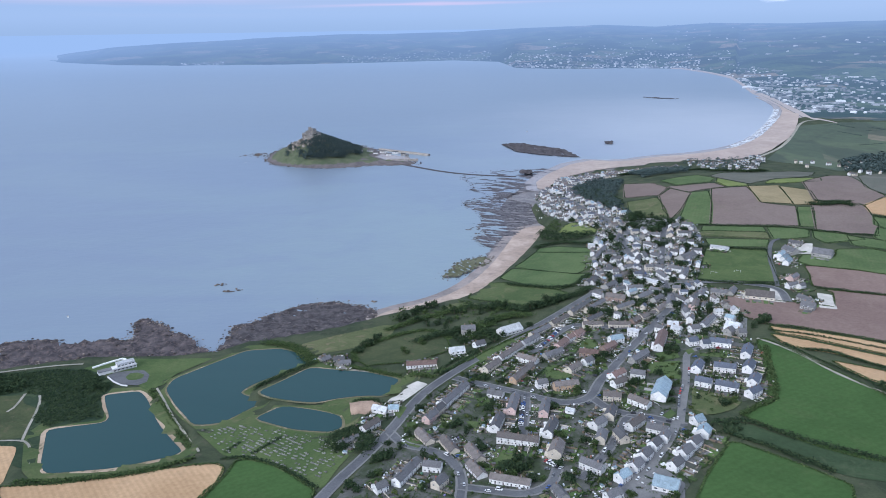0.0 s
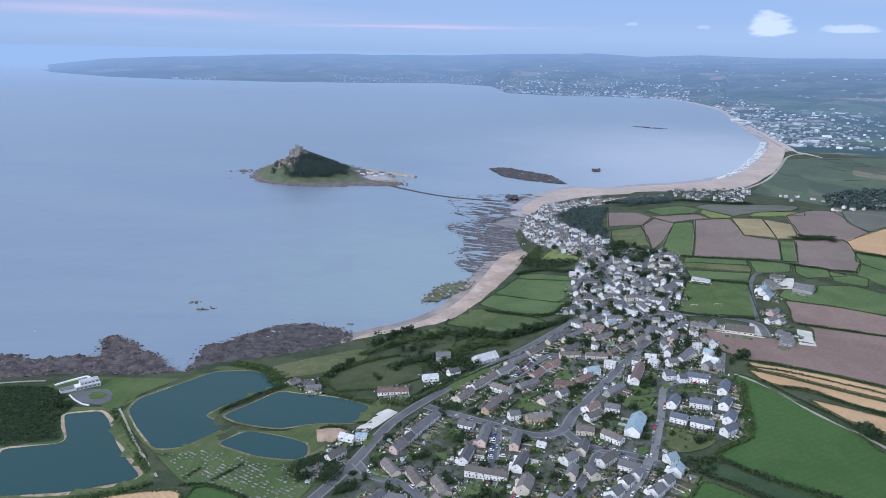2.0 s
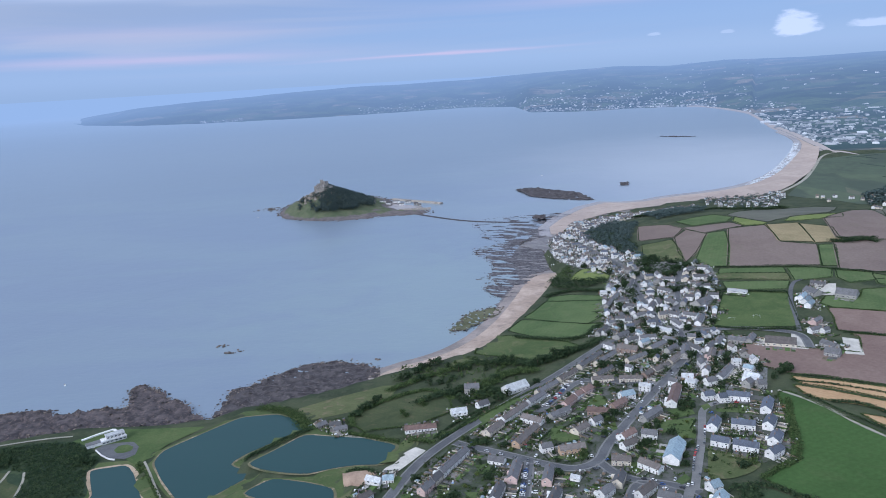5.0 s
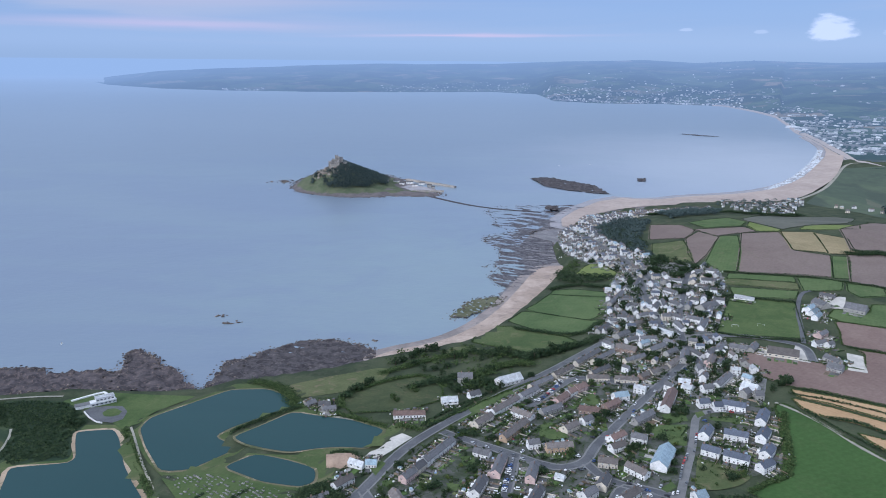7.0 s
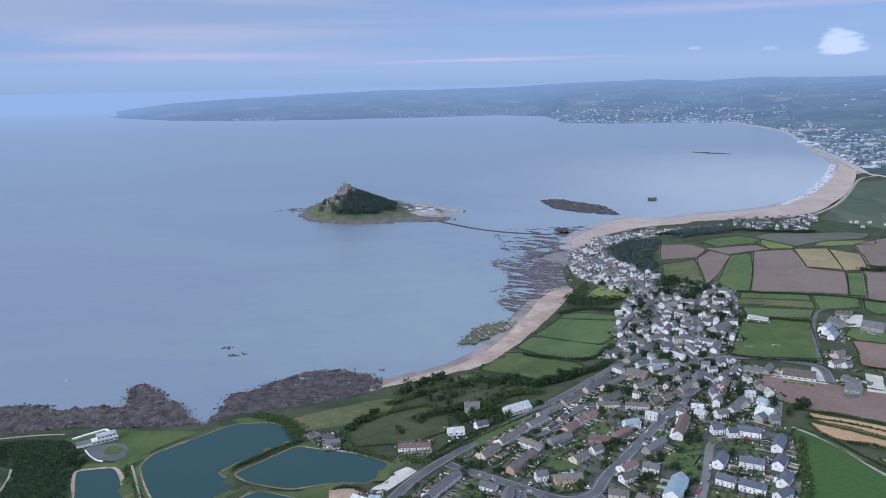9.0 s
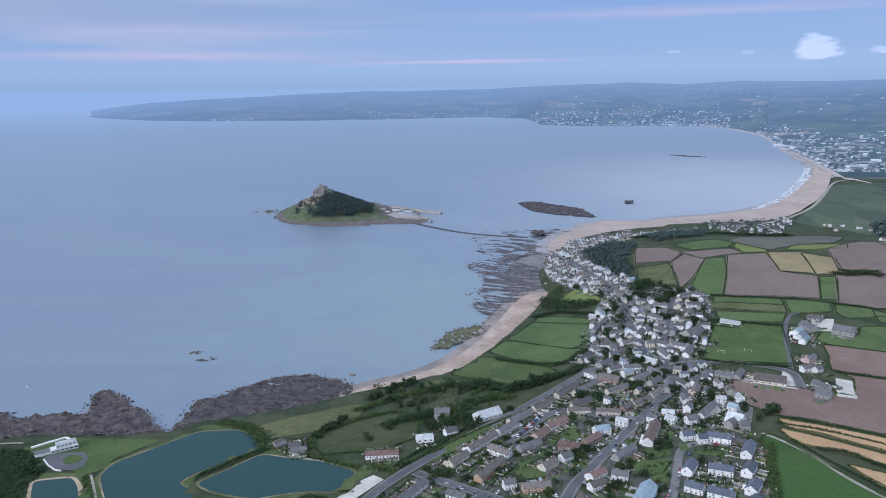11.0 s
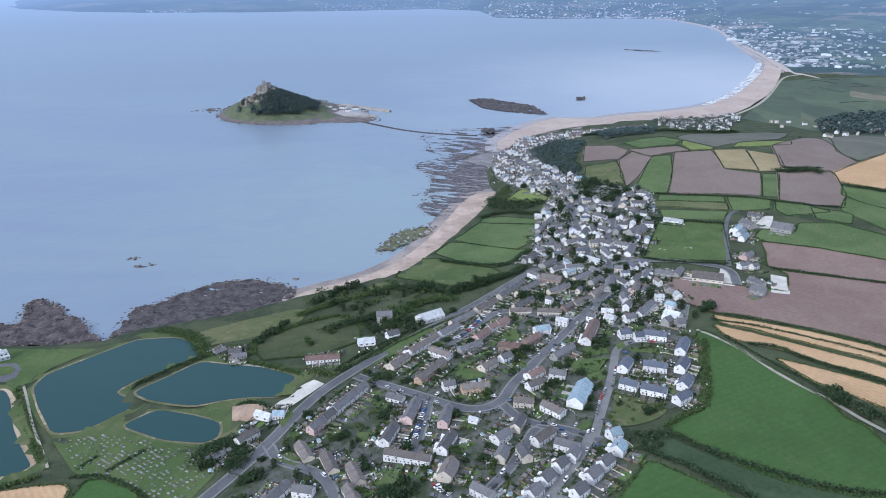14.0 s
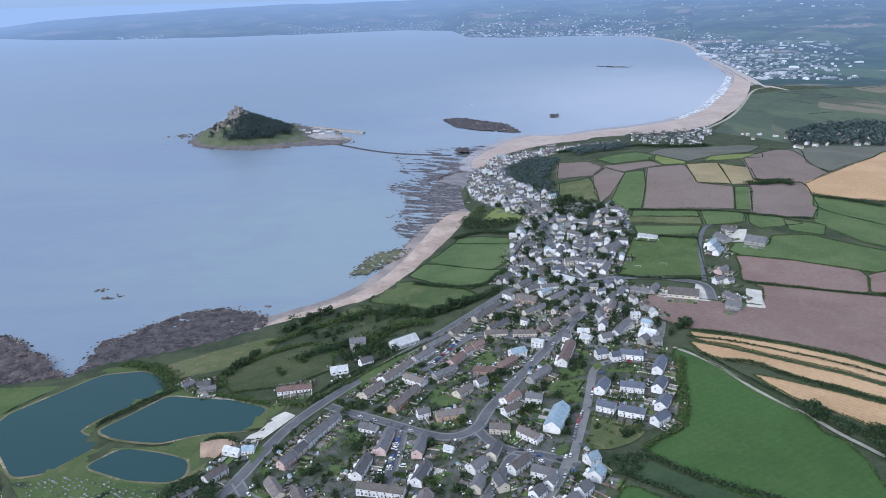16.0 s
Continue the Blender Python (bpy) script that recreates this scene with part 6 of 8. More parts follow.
build_street([
    (256.9, 731.2, 33.4, 55, 9, 5, "white", "slate"),
    (169, 736.9, 22.2, -5, 8, 4.5, "cream", "brown"),
    (87.6, 740.5, 31.9, 48, 8, 4.5, "cream", "slate"),
    (142.9, 743.9, 21.2, 4, 8, 4.5, "cream", "brown"),
    (192.6, 749.8, 29.9, 45, 8, 4.5, "brick", "brown"),
    (56.8, 749.8, 26, 36, 14, 4.2, "white", "white"),
    (12.9, 753.1, 15, 5, 11.5, 8, "grey", "slate"),
    (202.6, 755.9, 24.1, 40, 8, 4.5, "cream", "brown"),
    (147, 762.5, 28, 46, 8, 4.5, "cream", "slate"),
])
build_street([
    (111, 767.2, 30.5, 49, 8, 4.5, "cream", "brown"),
    (375, 770.4, 14.2, -36, 12, 4, "grey", "slate"),
    (267.1, 774.6, 14.8, 66, 8, 5, "white", "slate"),
    (220.6, 775.8, 24.4, 53, 8, 4.5, "cream", "brown"),
    (258.9, 780.2, 23.6, 69, 8, 5, "pink", "brown"),
    (184.9, 790.2, 28.2, 37, 8, 4.5, "cream", "slate"),
    (235.4, 792.5, 28.8, 72, 10, 5, "grey", "slate"),
    (381.6, 792.9, 17.9, -64, 10, 4, "grey", "slate"),
    (249.2, 800, 18.8, -66, 8, 5, "white", "slate"),
])
build_street([
    (154.4, 800.2, 38.5, 52, 8, 4.5, "cream", "slate"),
    (138.5, 802.1, 46.8, 54, 8, 4.5, "cream", "slate"),
    (264.4, 803.6, 20.1, 58, 8, 5, "white", "slate"),
    (224.4, 805.4, 18, 46, 8, 5, "grey", "slate"),
    (337.2, 805.6, 29.9, -19, 15, 4, "cream", "brown"),
    (276.2, 815.2, 24.6, -114, 8, 5, "white", "slate"),
    (212.2, 817.6, 27.2, 45, 10, 5, "cream", "slate"),
    (181, 818.6, 21.6, -24, 11, 5.5, "brick", "brown"),
    (297.1, 820.1, 18.1, -23, 9, 4, "grey", "slate"),
])
build_street([
    (312.2, 822.1, 21, 59, 9, 4, "grey", "slate"),
    (229.6, 831.5, 17.1, -58, 8, 5, "white", "slate"),
    (395.6, 836, 8.5, 29, 8, 5, "white", "slate"),
    (386, 838.9, 14.9, 27, 8, 5, "white", "slate"),
    (190.8, 847.4, 15.2, 31, 8, 5, "white", "slate"),
    (208.8, 848.2, 18.6, 9, 8, 5, "white", "slate"),
    (399.9, 867.2, 17.5, 44, 8, 5, "pink", "slate"),
    (183.9, 867.8, 21.1, 46, 9, 5, "grey", "slate"),
    (229.2, 868.5, 28.5, -44, 9, 5, "white", "white"),
])
build_street([
    (251.2, 886.6, 23.6, -78, 9, 5, "white", "slate"),
    (277.5, 891.2, 28.9, 66, 9, 5, "white", "slate"),
    (165.4, 894.8, 28.2, 58, 8, 5, "grey", "slate"),
    (208.1, 904.4, 18.5, 36, 8, 5, "cream", "brown"),
    (272.2, 911.5, 15.4, -31, 9, 5, "white", "slate"),
    (254.5, 922.8, 19.2, -45, 8, 5, "white", "slate"),
    (415.8, 924.4, 18.6, 53, 9, 5, "white", "blue"),
    (217.4, 935.6, 14.9, 33, 8, 5, "white", "slate"),
    (417.1, 937.4, 18.9, 53, 9, 5, "white", "blue"),
])
build_street([
    (467.9, 944.2, 23.5, -37, 16, 5, "grey", "slate"),
    (417.9, 950.8, 19.1, 53, 9, 5, "white", "blue"),
    (299.4, 957.1, 29.2, 41, 12, 5, "grey", "slate"),
    (435.2, 964.5, 20.5, -71, 12, 4, "grey", "slate"),
    (239.2, 967.8, 25.9, 70, 8, 5, "white", "slate"),
    (263.9, 971.8, 16.2, -56, 9, 5, "white", "slate"),
    (251.2, 977.6, 28.1, 87, 7, 5, "white", "slate"),
    (212.8, 980.1, 13.8, -25, 8, 5, "white", "slate"),
    (352.6, 990.5, 23.8, -30, 8, 3, "white", "white"),
])
build_street([
    (454.4, 994, 17.6, -41, 8, 3, "grey", "slate"),
    (197.2, 1017.8, 59.1, 66, 8, 5, "grey", "slate"),
    (268.9, 1026.5, 19.6, -47, 8, 5, "white", "slate"),
    (313.4, 1028.9, 16.1, 42, 8, 5, "white", "slate"),
    (326.9, 1064.9, 20.4, 0, 9, 6, "white", "slate"),
    (284.9, 1075.8, 17.9, -11, 8, 5, "white", "slate"),
    (233.9, 1082.6, 42.6, 71, 8, 5, "white", "slate"),
    (322.4, 1107.9, 15.6, 34, 9, 6, "white", "slate"),
])


HOUSE_TABLE = {"n": -1}


def clear_of_houses(x, y, gap):
    if HOUSE_TABLE["n"] != len(BUILT):
        t = np.array(BUILT, float)
        HOUSE_TABLE.update(n=len(BUILT), x=t[:, 0], y=t[:, 1], L=t[:, 2] / 2, c=np.cos(np.radians(t[:, 3])), s=np.sin(np.radians(t[:, 3])), w=t[:, 4] / 2)
    t = HOUSE_TABLE
    dx, dy = x - t["x"], y - t["y"]
    u, v = dx * t["c"] + dy * t["s"], dy * t["c"] - dx * t["s"]
    return not bool(((np.abs(u) < t["L"] + gap) & (np.abs(v) < t["w"] + gap)).any())


ROAD_LINES = [(smooth_line(pts, 2, False), wide) for name, wide, mat, pts in ROADS]
RX, RY = np.arange(-150.0, 600.0, 3.0), np.arange(400.0, 1780.0, 3.0)
RGRID = np.min([line_distance(*np.meshgrid(RX, RY), p[::2] if len(p) > 30 else p, False) - wide / 2 for p, wide in ROAD_LINES], axis=0)


def road_gap(x, y):
    """How far a place lies from the nearest road's edge."""
    a, b = int(round((x - RX[0]) / 3.0)), int(round((y - RY[0]) / 3.0))
    if a < 0 or b < 0 or a >= len(RX) or b >= len(RY):
        return 99.0
    return float(RGRID[b, a])


def inside(x, y, pts):
    """Whether one place lies within an outline."""
    odd = False
    for (ax, ay), (bx, by) in zip(pts, pts[-1:] + pts[:-1]):
        if (ay > y) != (by > y) and x < (bx - ax) * (y - ay) / (by - ay) + ax:
            odd = not odd
    return odd


VILLAGE_FAR = [(164, 1576), (226, 1644), (320, 1726), (400, 1762), (490, 1715), (465, 1590), (384, 1671), (312, 1596), (245, 1545), (218, 1430), (244, 1322), (282, 1214), (315, 1164), (354, 1120), (329, 1005), (290, 871), (282, 806), (301, 754), (286, 712), (225, 698), (198, 681), (141, 761), (161, 856), (178, 951), (194, 1072), (222, 1154), (189, 1228), (155, 1326), (148, 1479)]
VILLAGE_LOW = [(-82, 446), (-48, 552), (-22, 602), (52, 705), (166, 848), (244, 754), (286, 678), (254, 578), (190, 545), (191, 502), (146, 434)]


def fill_village():
    """The closer houses of the old village, one by one, facing their street; those behind them in one mass."""
    rng = random.Random(8)
    spots, singles = [], 0
    p = np.array(VILLAGE_FAR, float)
    tries = 0
    while tries < 9000:
        tries += 1
        x, y = rng.uniform(p[:, 0].min(), p[:, 0].max()), rng.uniform(p[:, 1].min(), p[:, 1].max())
        if not inside(x, y, VILLAGE_FAR) or road_gap(x, y) < 3.0 or any(inside(x, y, g) for g in GROVES):
            continue
        small = y > 880 and rng.random() < 0.4
        if not clear_of_houses(x, y, 3.4 if small else 5.8 if y > 880 else 10.5):
            continue
        if line_distance(np.array([x]), np.array([y]), COAST, False)[0] < 6:
            continue
        best = min(ROAD_LINES, key=lambda r: float(np.hypot(r[0][:, 0] - x, r[0][:, 1] - y).min()))[0]
        k = int(np.argmin(np.hypot(best[:, 0] - x, best[:, 1] - y)))
        d = best[min(k + 1, len(best) - 1)] - best[max(k - 1, 0)]
        turn = math.degrees(math.atan2(d[1], d[0])) + rng.choice((0, 0, 90)) + rng.uniform(-8, 8)
        L, w = (rng.uniform(4, 7), rng.uniform(3.4, 5)) if small else (rng.uniform(6.5, 10) + 10 * rng.random() ** 3, rng.uniform(5.5, 8.5))
        wall = rng.choice(("white", "white", "white", "white", "white", "white", "grey", "cream"))
        roof = rng.choice(("slate", "slate", "slate", "slate", "brown", "navy", "navy", "blue", "white"))
        if y < 1190 and singles < 70 and not small:
            house(round(x, 1), round(y, 1), round(L, 1), round(turn), round(w, 1), rng.choice((6.0, 6.5, 7.0)), wall, roof)
            singles += 1
        else:
            BUILT.append((x, y, L, turn, w))
            spots.append((x, y, L, turn, w, wall, roof))
    return spots


FAR_SPOTS = fill_village()


def far_houses(name, spots, words):
    vs, fs, idx = [], [], []
    wall_keys, roof_keys = list(WALLS), list(ROOFS)
    for x, y, L, turn, w, wall, roof in spots:
        z = h1(x, y)
        m = pose(x, y, z, 0, 0, turn)
        b = len(vs)
        e = 2.6 if w < 5.1 else 4.6 + (x * 7.3 + y * 3.1) % 1.0 * 1.8
        r = e + w * 0.36
        for px in (-L / 2, L / 2):
            for py, pz in ((-w / 2, -2), (w / 2, -2), (w / 2, e), (0, r), (-w / 2, e)):
                vs.append(m @ Vector((px, py, pz)))
        for f in ((4, 3, 2, 1, 0), (5, 6, 7, 8, 9), (0, 5, 9, 4), (1, 2, 7, 6)):
            fs.append([b + i for i in f])
            idx.append(wall_keys.index(wall))
        b = len(vs)
        for px in (-L / 2 - 0.3, L / 2 + 0.3):
            for py, pz in ((-w / 2 - 0.4, e - 0.1), (0, r + 0.2), (w / 2 + 0.4, e - 0.1)):
                vs.append(m @ Vector((px, py, pz)))
        for f in ((0, 3, 4, 1), (1, 4, 5, 2)):
            fs.append([b + i for i in f])
            idx.append(6 + roof_keys.index(roof))
        for sx in (-0.3, 0.3):
            b = len(vs)
            for px, py, pz in ((-0.6, -0.5, -1), (0.6, -0.5, -1), (0.6, 0.5, -1), (-0.6, 0.5, -1), (-0.6, -0.5, 1.3), (0.6, -0.5, 1.3), (0.6, 0.5, 1.3), (-0.6, 0.5, 1.3)):
                vs.append(m @ Vector((sx * L + px, py, r + pz)))
            for f in ((0, 1, 5, 4), (1, 2, 6, 5), (2, 3, 7, 6), (3, 0, 4, 7), (4, 5, 6, 7)):
                fs.append([b + i for i in f])
                idx.append(12)
        for side in (-1, 1):
            for k in range(max(2, int(L / 3))):
                for fz in (1.4, 3.8) if e > 4 else (1.4,):
                    cx = -L / 2 + (k + 0.5) * L / max(2, int(L / 3))
                    b = len(vs)
                    for px, pz in ((-0.55, -0.6), (0.55, -0.6), (0.55, 0.6), (-0.55, 0.6)):
                        vs.append(m @ Vector((cx + px, side * (w / 2 + 0.04), fz + pz)))
                    fs.append([b + i for i in ((0, 1, 2, 3) if side < 0 else (3, 2, 1, 0))])
                    idx.append(13)
    v = np.array([tuple(q) for q in vs])
    mats = [M["wall_" + k] for k in wall_keys] + [M["roof_" + k] for k in roof_keys] + [M["brick"], M["glass"]]
    return tagged(mesh_object(name, far_out(*v.T), fs, mats, None, words, False, idx), category="houses", kind="stuff")


far_houses("village_houses", FAR_SPOTS, "crowded white and granite houses of the old harbour village")


def beach_houses():
    rng = random.Random(4)
    p = np.array([(561, 1895), (675, 1958), (770, 1988), (768, 1900), (618, 1586), (535, 1578), (518, 1779)], float)
    out = []
    while len(out) < 120:
        x, y = rng.uniform(p[:, 0].min(), p[:, 0].max()), rng.uniform(p[:, 1].min(), p[:, 1].max())
        if within(np.array([x]), np.array([y]), p)[0]:
            out.append((x, y, rng.uniform(4, 9), rng.choice((15, 20, 105)), rng.uniform(3, 5.5), rng.choice(("white", "white", "grey")), rng.choice(("white", "slate", "slate", "navy", "blue"))))
    for _ in range(90):
        x, y = rng.uniform(775, 1875), rng.uniform(1610, 1875)
        out.append((x, y, rng.uniform(6, 12), rng.uniform(0, 180), rng.uniform(5, 7), rng.choice(("white", "cream")), rng.choice(("slate", "slate", "white", "brown"))))
    return far_houses("seaside_cabins", out, "white cabins, vans and houses clustered behind the long beach")


beach_houses()

wood(grown([(561, 1895), (675, 1958), (770, 1988), (768, 1900), (618, 1586), (535, 1578), (518, 1779)], -4), 24, 9, 6, "leaf_haze", "dark trees between the seaside cabins", RNG, 34, 1.4)

# ---- the tidal island ----
ISLAND = [(-522, 2001), (-541, 2085), (-542, 2154), (-529, 2244), (-485, 2296), (-386, 2289), (-302, 2274), (-242, 2195), (-212, 2118), (-215, 2058), (-194, 2012), (-126, 1986), (-106, 1945), (-149, 1929), (-216, 1925), (-268, 1904), (-345, 1888), (-416, 1905), (-481, 1942)]
ISLAND_RIM = grown(ISLAND, 5)
TOP = (-407.0, 2065.0)


def island_height(x, y):
    d = line_distance(x, y, ISLAND_RIM)
    d = np.where(within(x, y, ISLAND_RIM), d, -d)
    shore = np.clip(d / 44, -0.1, 1) * 8 - 1.6
    ux = np.where(x < TOP[0], (x - TOP[0]) / 131, (x - TOP[0]) / 156)
    uy = np.where(y < TOP[1], (y - TOP[1]) / 175, (y - TOP[1]) / 150)
    k = np.clip(1 - np.hypot(ux, uy), 0, 1)
    rough = np.array([noise.fractal(Vector((a / 36, b / 36, 9)), 0.8, 2, 4) for a, b in zip(np.ravel(x), np.ravel(y))]).reshape(np.shape(x))
    ease = np.clip(d / 34, 0, 1)
    return shore + 58 * k ** 1.15 * ease * ease * (3 - 2 * ease) + rough * np.clip(d / 20 + 0.4, 0.2, 1.2) * 1.6


def build_island():
    xy, fs = tessellate([tuple(p) for p in eased(grown(ISLAND, 6), 10)], 6)
    z = island_height(xy[:, 0], xy[:, 1])
    ob = mesh_object("island", np.column_stack([xy, z]), fs, [M["isle_grass"], M["pale_rock"], M["isle_rock"]], None, "steep tidal island with grass slopes and bare granite", True)
    idx = []
    for f in fs:
        c, zz = xy[list(f)].mean(0), float(z[list(f)].mean())
        n = noise.noise(Vector((c[0] / 25, c[1] / 25, 4)))
        steep = math.hypot(c[0] - TOP[0] + 12, c[1] - TOP[1] + 12)
        idx.append(2 if zz < 5.6 + 2.5 * n else 1 if steep < 50 + 22 * n else 0)
    ob.data.polygons.foreach_set("material_index", idx)
    return tagged(ob, kind="structure")


M["isle_grass"] = ground_material("salt_grass", (0.075, 0.095, 0.055), (0.11, 0.125, 0.075), (0.15, 0.135, 0.105), 0.04, 0.3, spots=0.8)
M["isle_rock"] = ground_material("tidal_rock", (0.1, 0.09, 0.092), (0.15, 0.132, 0.13), (0.19, 0.165, 0.16), 0.06, 0.3, spots=0.6)
M["pale_rock"] = ground_material("bare_granite", (0.15, 0.125, 0.1), (0.26, 0.22, 0.18), (0.1, 0.11, 0.06), 0.06, 0.3, spots=0.5)
build_island()


def ih(x, y):
    return float(island_height(np.array([x]), np.array([y]))[0])


def island_wood():
    rng = np.random.default_rng(9)
    pts, small = [], []
    for _ in range(4200):
        x, y = rng.uniform(-470, -244), rng.uniform(1900, 2240)
        z = ih(x, y)
        right = x > TOP[0] + 10 + 0.1 * (y - TOP[1])
        if z > 14 + 5 * noise.noise(Vector((x / 22, y / 22, 1))) and right and len(pts) < 900:
            pts.append((x, y, z))
        elif z > 19 and y < TOP[1] and len(small) < 60 and noise.noise(Vector((x / 18, y / 18, 6))) > 0.12:
            small.append((x, y, z))
    c = []
    for (x, y, z), k in [(p, 1.0) for p in pts] + [(p, 0.6) for p in small]:
        d = rng.normal(size=(26, 3))
        d[:, 2] = np.abs(d[:, 2])
        d /= np.linalg.norm(d, axis=1)[:, None]
        c.append(np.array([x, y, z + 3.2 * k]) + d * np.array([5, 5, 6.5]) * k * rng.uniform(0.6, 1.7))
    v, f = leaf_clumps(np.concatenate(c), 1.5, rng)
    tagged(mesh_object("woodland", v, f, M["leaf_haze"], None, "dark evergreen wood covering the island's landward slope"), category="wood", kind="stuff")


island_wood()


def castle():
    z = ih(*TOP) - 3
    root = thing("castle", pose(TOP[0] - 2, TOP[1] - 8, z, 0, 0, 12) @ Matrix.Diagonal((1.25, 1.25, 1.25, 1)), "grey granite castle with towers on the island's summit", "castle")

    def block(name, x0, y0, x1, y1, top, battlements=True, roof=None):
        bm = bmesh.new()
        add_box(bm, x0, y0, -14, x1, y1, top)
        if battlements:
            for a, b, fixed, axis in ((x0, x1, y0, 0), (x0, x1, y1, 0), (y0, y1, x0, 1), (y0, y1, x1, 1)):
                n = max(2, int((b - a) / 2.2))
                for i in range(n):
                    p = a + (b - a) * (i + 0.25) / n
                    q = p + (b - a) * 0.5 / n
                    if axis == 0:
                        add_box(bm, p, fixed - 0.3, top, q, fixed + 0.3, top + 1.1)
                    else:
                        add_box(bm, fixed - 0.3, p, top, fixed + 0.3, q, top + 1.1)
        ob = part(name, bm, M["stone"], root)
        if roof:
            bm = bmesh.new()
            ym = (y0 + y1) / 2
            vs = [bm.verts.new(p) for p in ((x0, y0, top), (x1, y0, top), (x1, y1, top), (x0, y1, top), (x0, ym, top + roof), (x1, ym, top + roof))]
            for f in ((0, 1, 5, 4), (2, 3, 4, 5), (1, 2, 5), (3, 0, 4)):
                bm.faces.new([vs[i] for i in f])
            part("roof", bm, M["roof_slate"], root, "grey slate roof")
        n = max(1, int((x1 - x0) / 4))
        for i in range(n):
            for fz in (3.0, 7.5):
                if fz < top - 2:
                    piece("window", WINDOW, root, pose(x0 + (x1 - x0) * (i + 0.5) / n, y0, fz, 0, 0, 180) @ Matrix.Diagonal((0.9, 1, 1.4, 1)))
        return ob

    block("keep", -11, -8, 5, 7, 11)
    block("church", -2, -4, 12, 4, 12.5, False, 4.0)
    tower = block("tower", -5, -3, 1, 3, 19)
    for x in (-5, 1):
        for y in (-3, 3):
            bm = bmesh.new()
            bmesh.ops.create_cone(bm, cap_ends=True, segments=6, radius1=0.6, radius2=0.1, depth=3, matrix=pose(x, y, 20.5))
            part("pinnacle", bm, M["stone"], root)
    block("turret", 1.5, -6.5, 4.5, -3.5, 17)
    block("west_wing", -19, -9, -10, 3, 6.5)
    block("stair_tower", -14, -11, -10, -7, 10)
    block("east_wing", 11, -7, 21, 4, 5, False, 3.0)
    block("terrace", -15, -16, 9, -9, 1.5)


castle()


def boulders(name, spots, mat, words, rng, squash=0.65):
    """Rough broken stones, each a dented block."""
    vs, fs = [], []
    base = bmesh.new()
    bmesh.ops.create_icosphere(base, subdivisions=1, radius=1)
    pv = np.array([tuple(v.co) for v in base.verts])
    pf = [[v.index for v in f.verts] for f in base.faces]
    base.free()
    for x, y, z, s in spots:
        k = pv * rng.uniform(0.65, 1.25, (len(pv), 1)) * np.array([s * rng.uniform(0.8, 1.5), s * rng.uniform(0.8, 1.3), s * squash])
        a = rng.uniform(0, 6.28)
        r = np.array([[math.cos(a), -math.sin(a), 0], [math.sin(a), math.cos(a), 0], [0, 0, 1]])
        b = len(vs)
        vs.extend((k @ r.T + np.array([x, y, z])).tolist())
        fs.extend([[b + i for i in f] for f in pf])
    v = np.array(vs)
    return tagged(mesh_object(name, far_out(*v.T), fs, mat, None, words), category="rocks", kind="stuff")


def shore_stones():
    rng = np.random.default_rng(14)
    crag = []
    for _ in range(260):
        a, r = rng.uniform(0, 6.28), rng.uniform(6, 58)
        x, y = TOP[0] - 17 + math.cos(a) * r, TOP[1] - 20 + math.sin(a) * r
        crag.append((x, y, ih(x, y), rng.uniform(1.5, 4.5)))
    boulders("crags", crag, M["pale_boulder"], "bare granite crags below the castle", rng, 1.0)
    rim = []
    p = np.array(ISLAND, float)
    for i in range(len(p)):
        a, b = p[i], p[(i + 1) % len(p)]
        for _ in range(int(np.hypot(*(b - a)) / 2.2)):
            q = a + (b - a) * rng.random() + rng.normal(size=2) * 4
            rim.append((q[0], q[1], rng.uniform(-0.6, 0.9), rng.uniform(0.8, 2.6)))
    for _ in range(50):
        rim.append((-572 + rng.normal() * 17, 2110 + rng.normal() * 14, rng.uniform(-0.4, 1), rng.uniform(1, 4)))
    boulders("shore_rocks", rim, M["boulder"], "dark wet rocks around the island's shore", rng)
    loose = []
    for outline, mat, slope, top, rough, size, words in REEFS[:4]:
        q = np.array(outline, float)
        f = reef_height(slope, top, rough, size)
        n = 0
        while n < (900 if mat.startswith("rock") else 260):
            i = rng.integers(len(q))
            e = q[i] + (q[(i + 1) % len(q)] - q[i]) * rng.random()
            c = e + rng.normal(size=2) * (3.5 if rng.random() < 0.75 else 7)
            if within(c[:1], c[1:], LAND)[0]:
                n += 1
                continue
            z = max(float(f(c[:1], c[1:])[0]), -0.5) if within(c[:1], c[1:], q)[0] else rng.uniform(-0.7, 0.2)
            loose.append((c[0], c[1], z, rng.uniform(0.4, 1.5)))
            n += 1
    for x, y in ((-109, 918), (-326, 991), (-310, 958), (-305, 958), (-296, 965), (-334, 984), (19, 1275), (35, 1250)):
        for _ in range(5):
            loose.append((x + rng.normal() * 3, y + rng.normal() * 2, rng.uniform(-0.2, 0.5), rng.uniform(0.9, 2.4)))
    boulders("beach_rocks", loose, M["boulder"], "broken dark rocks strewn along the tideline", rng)


shore_stones()


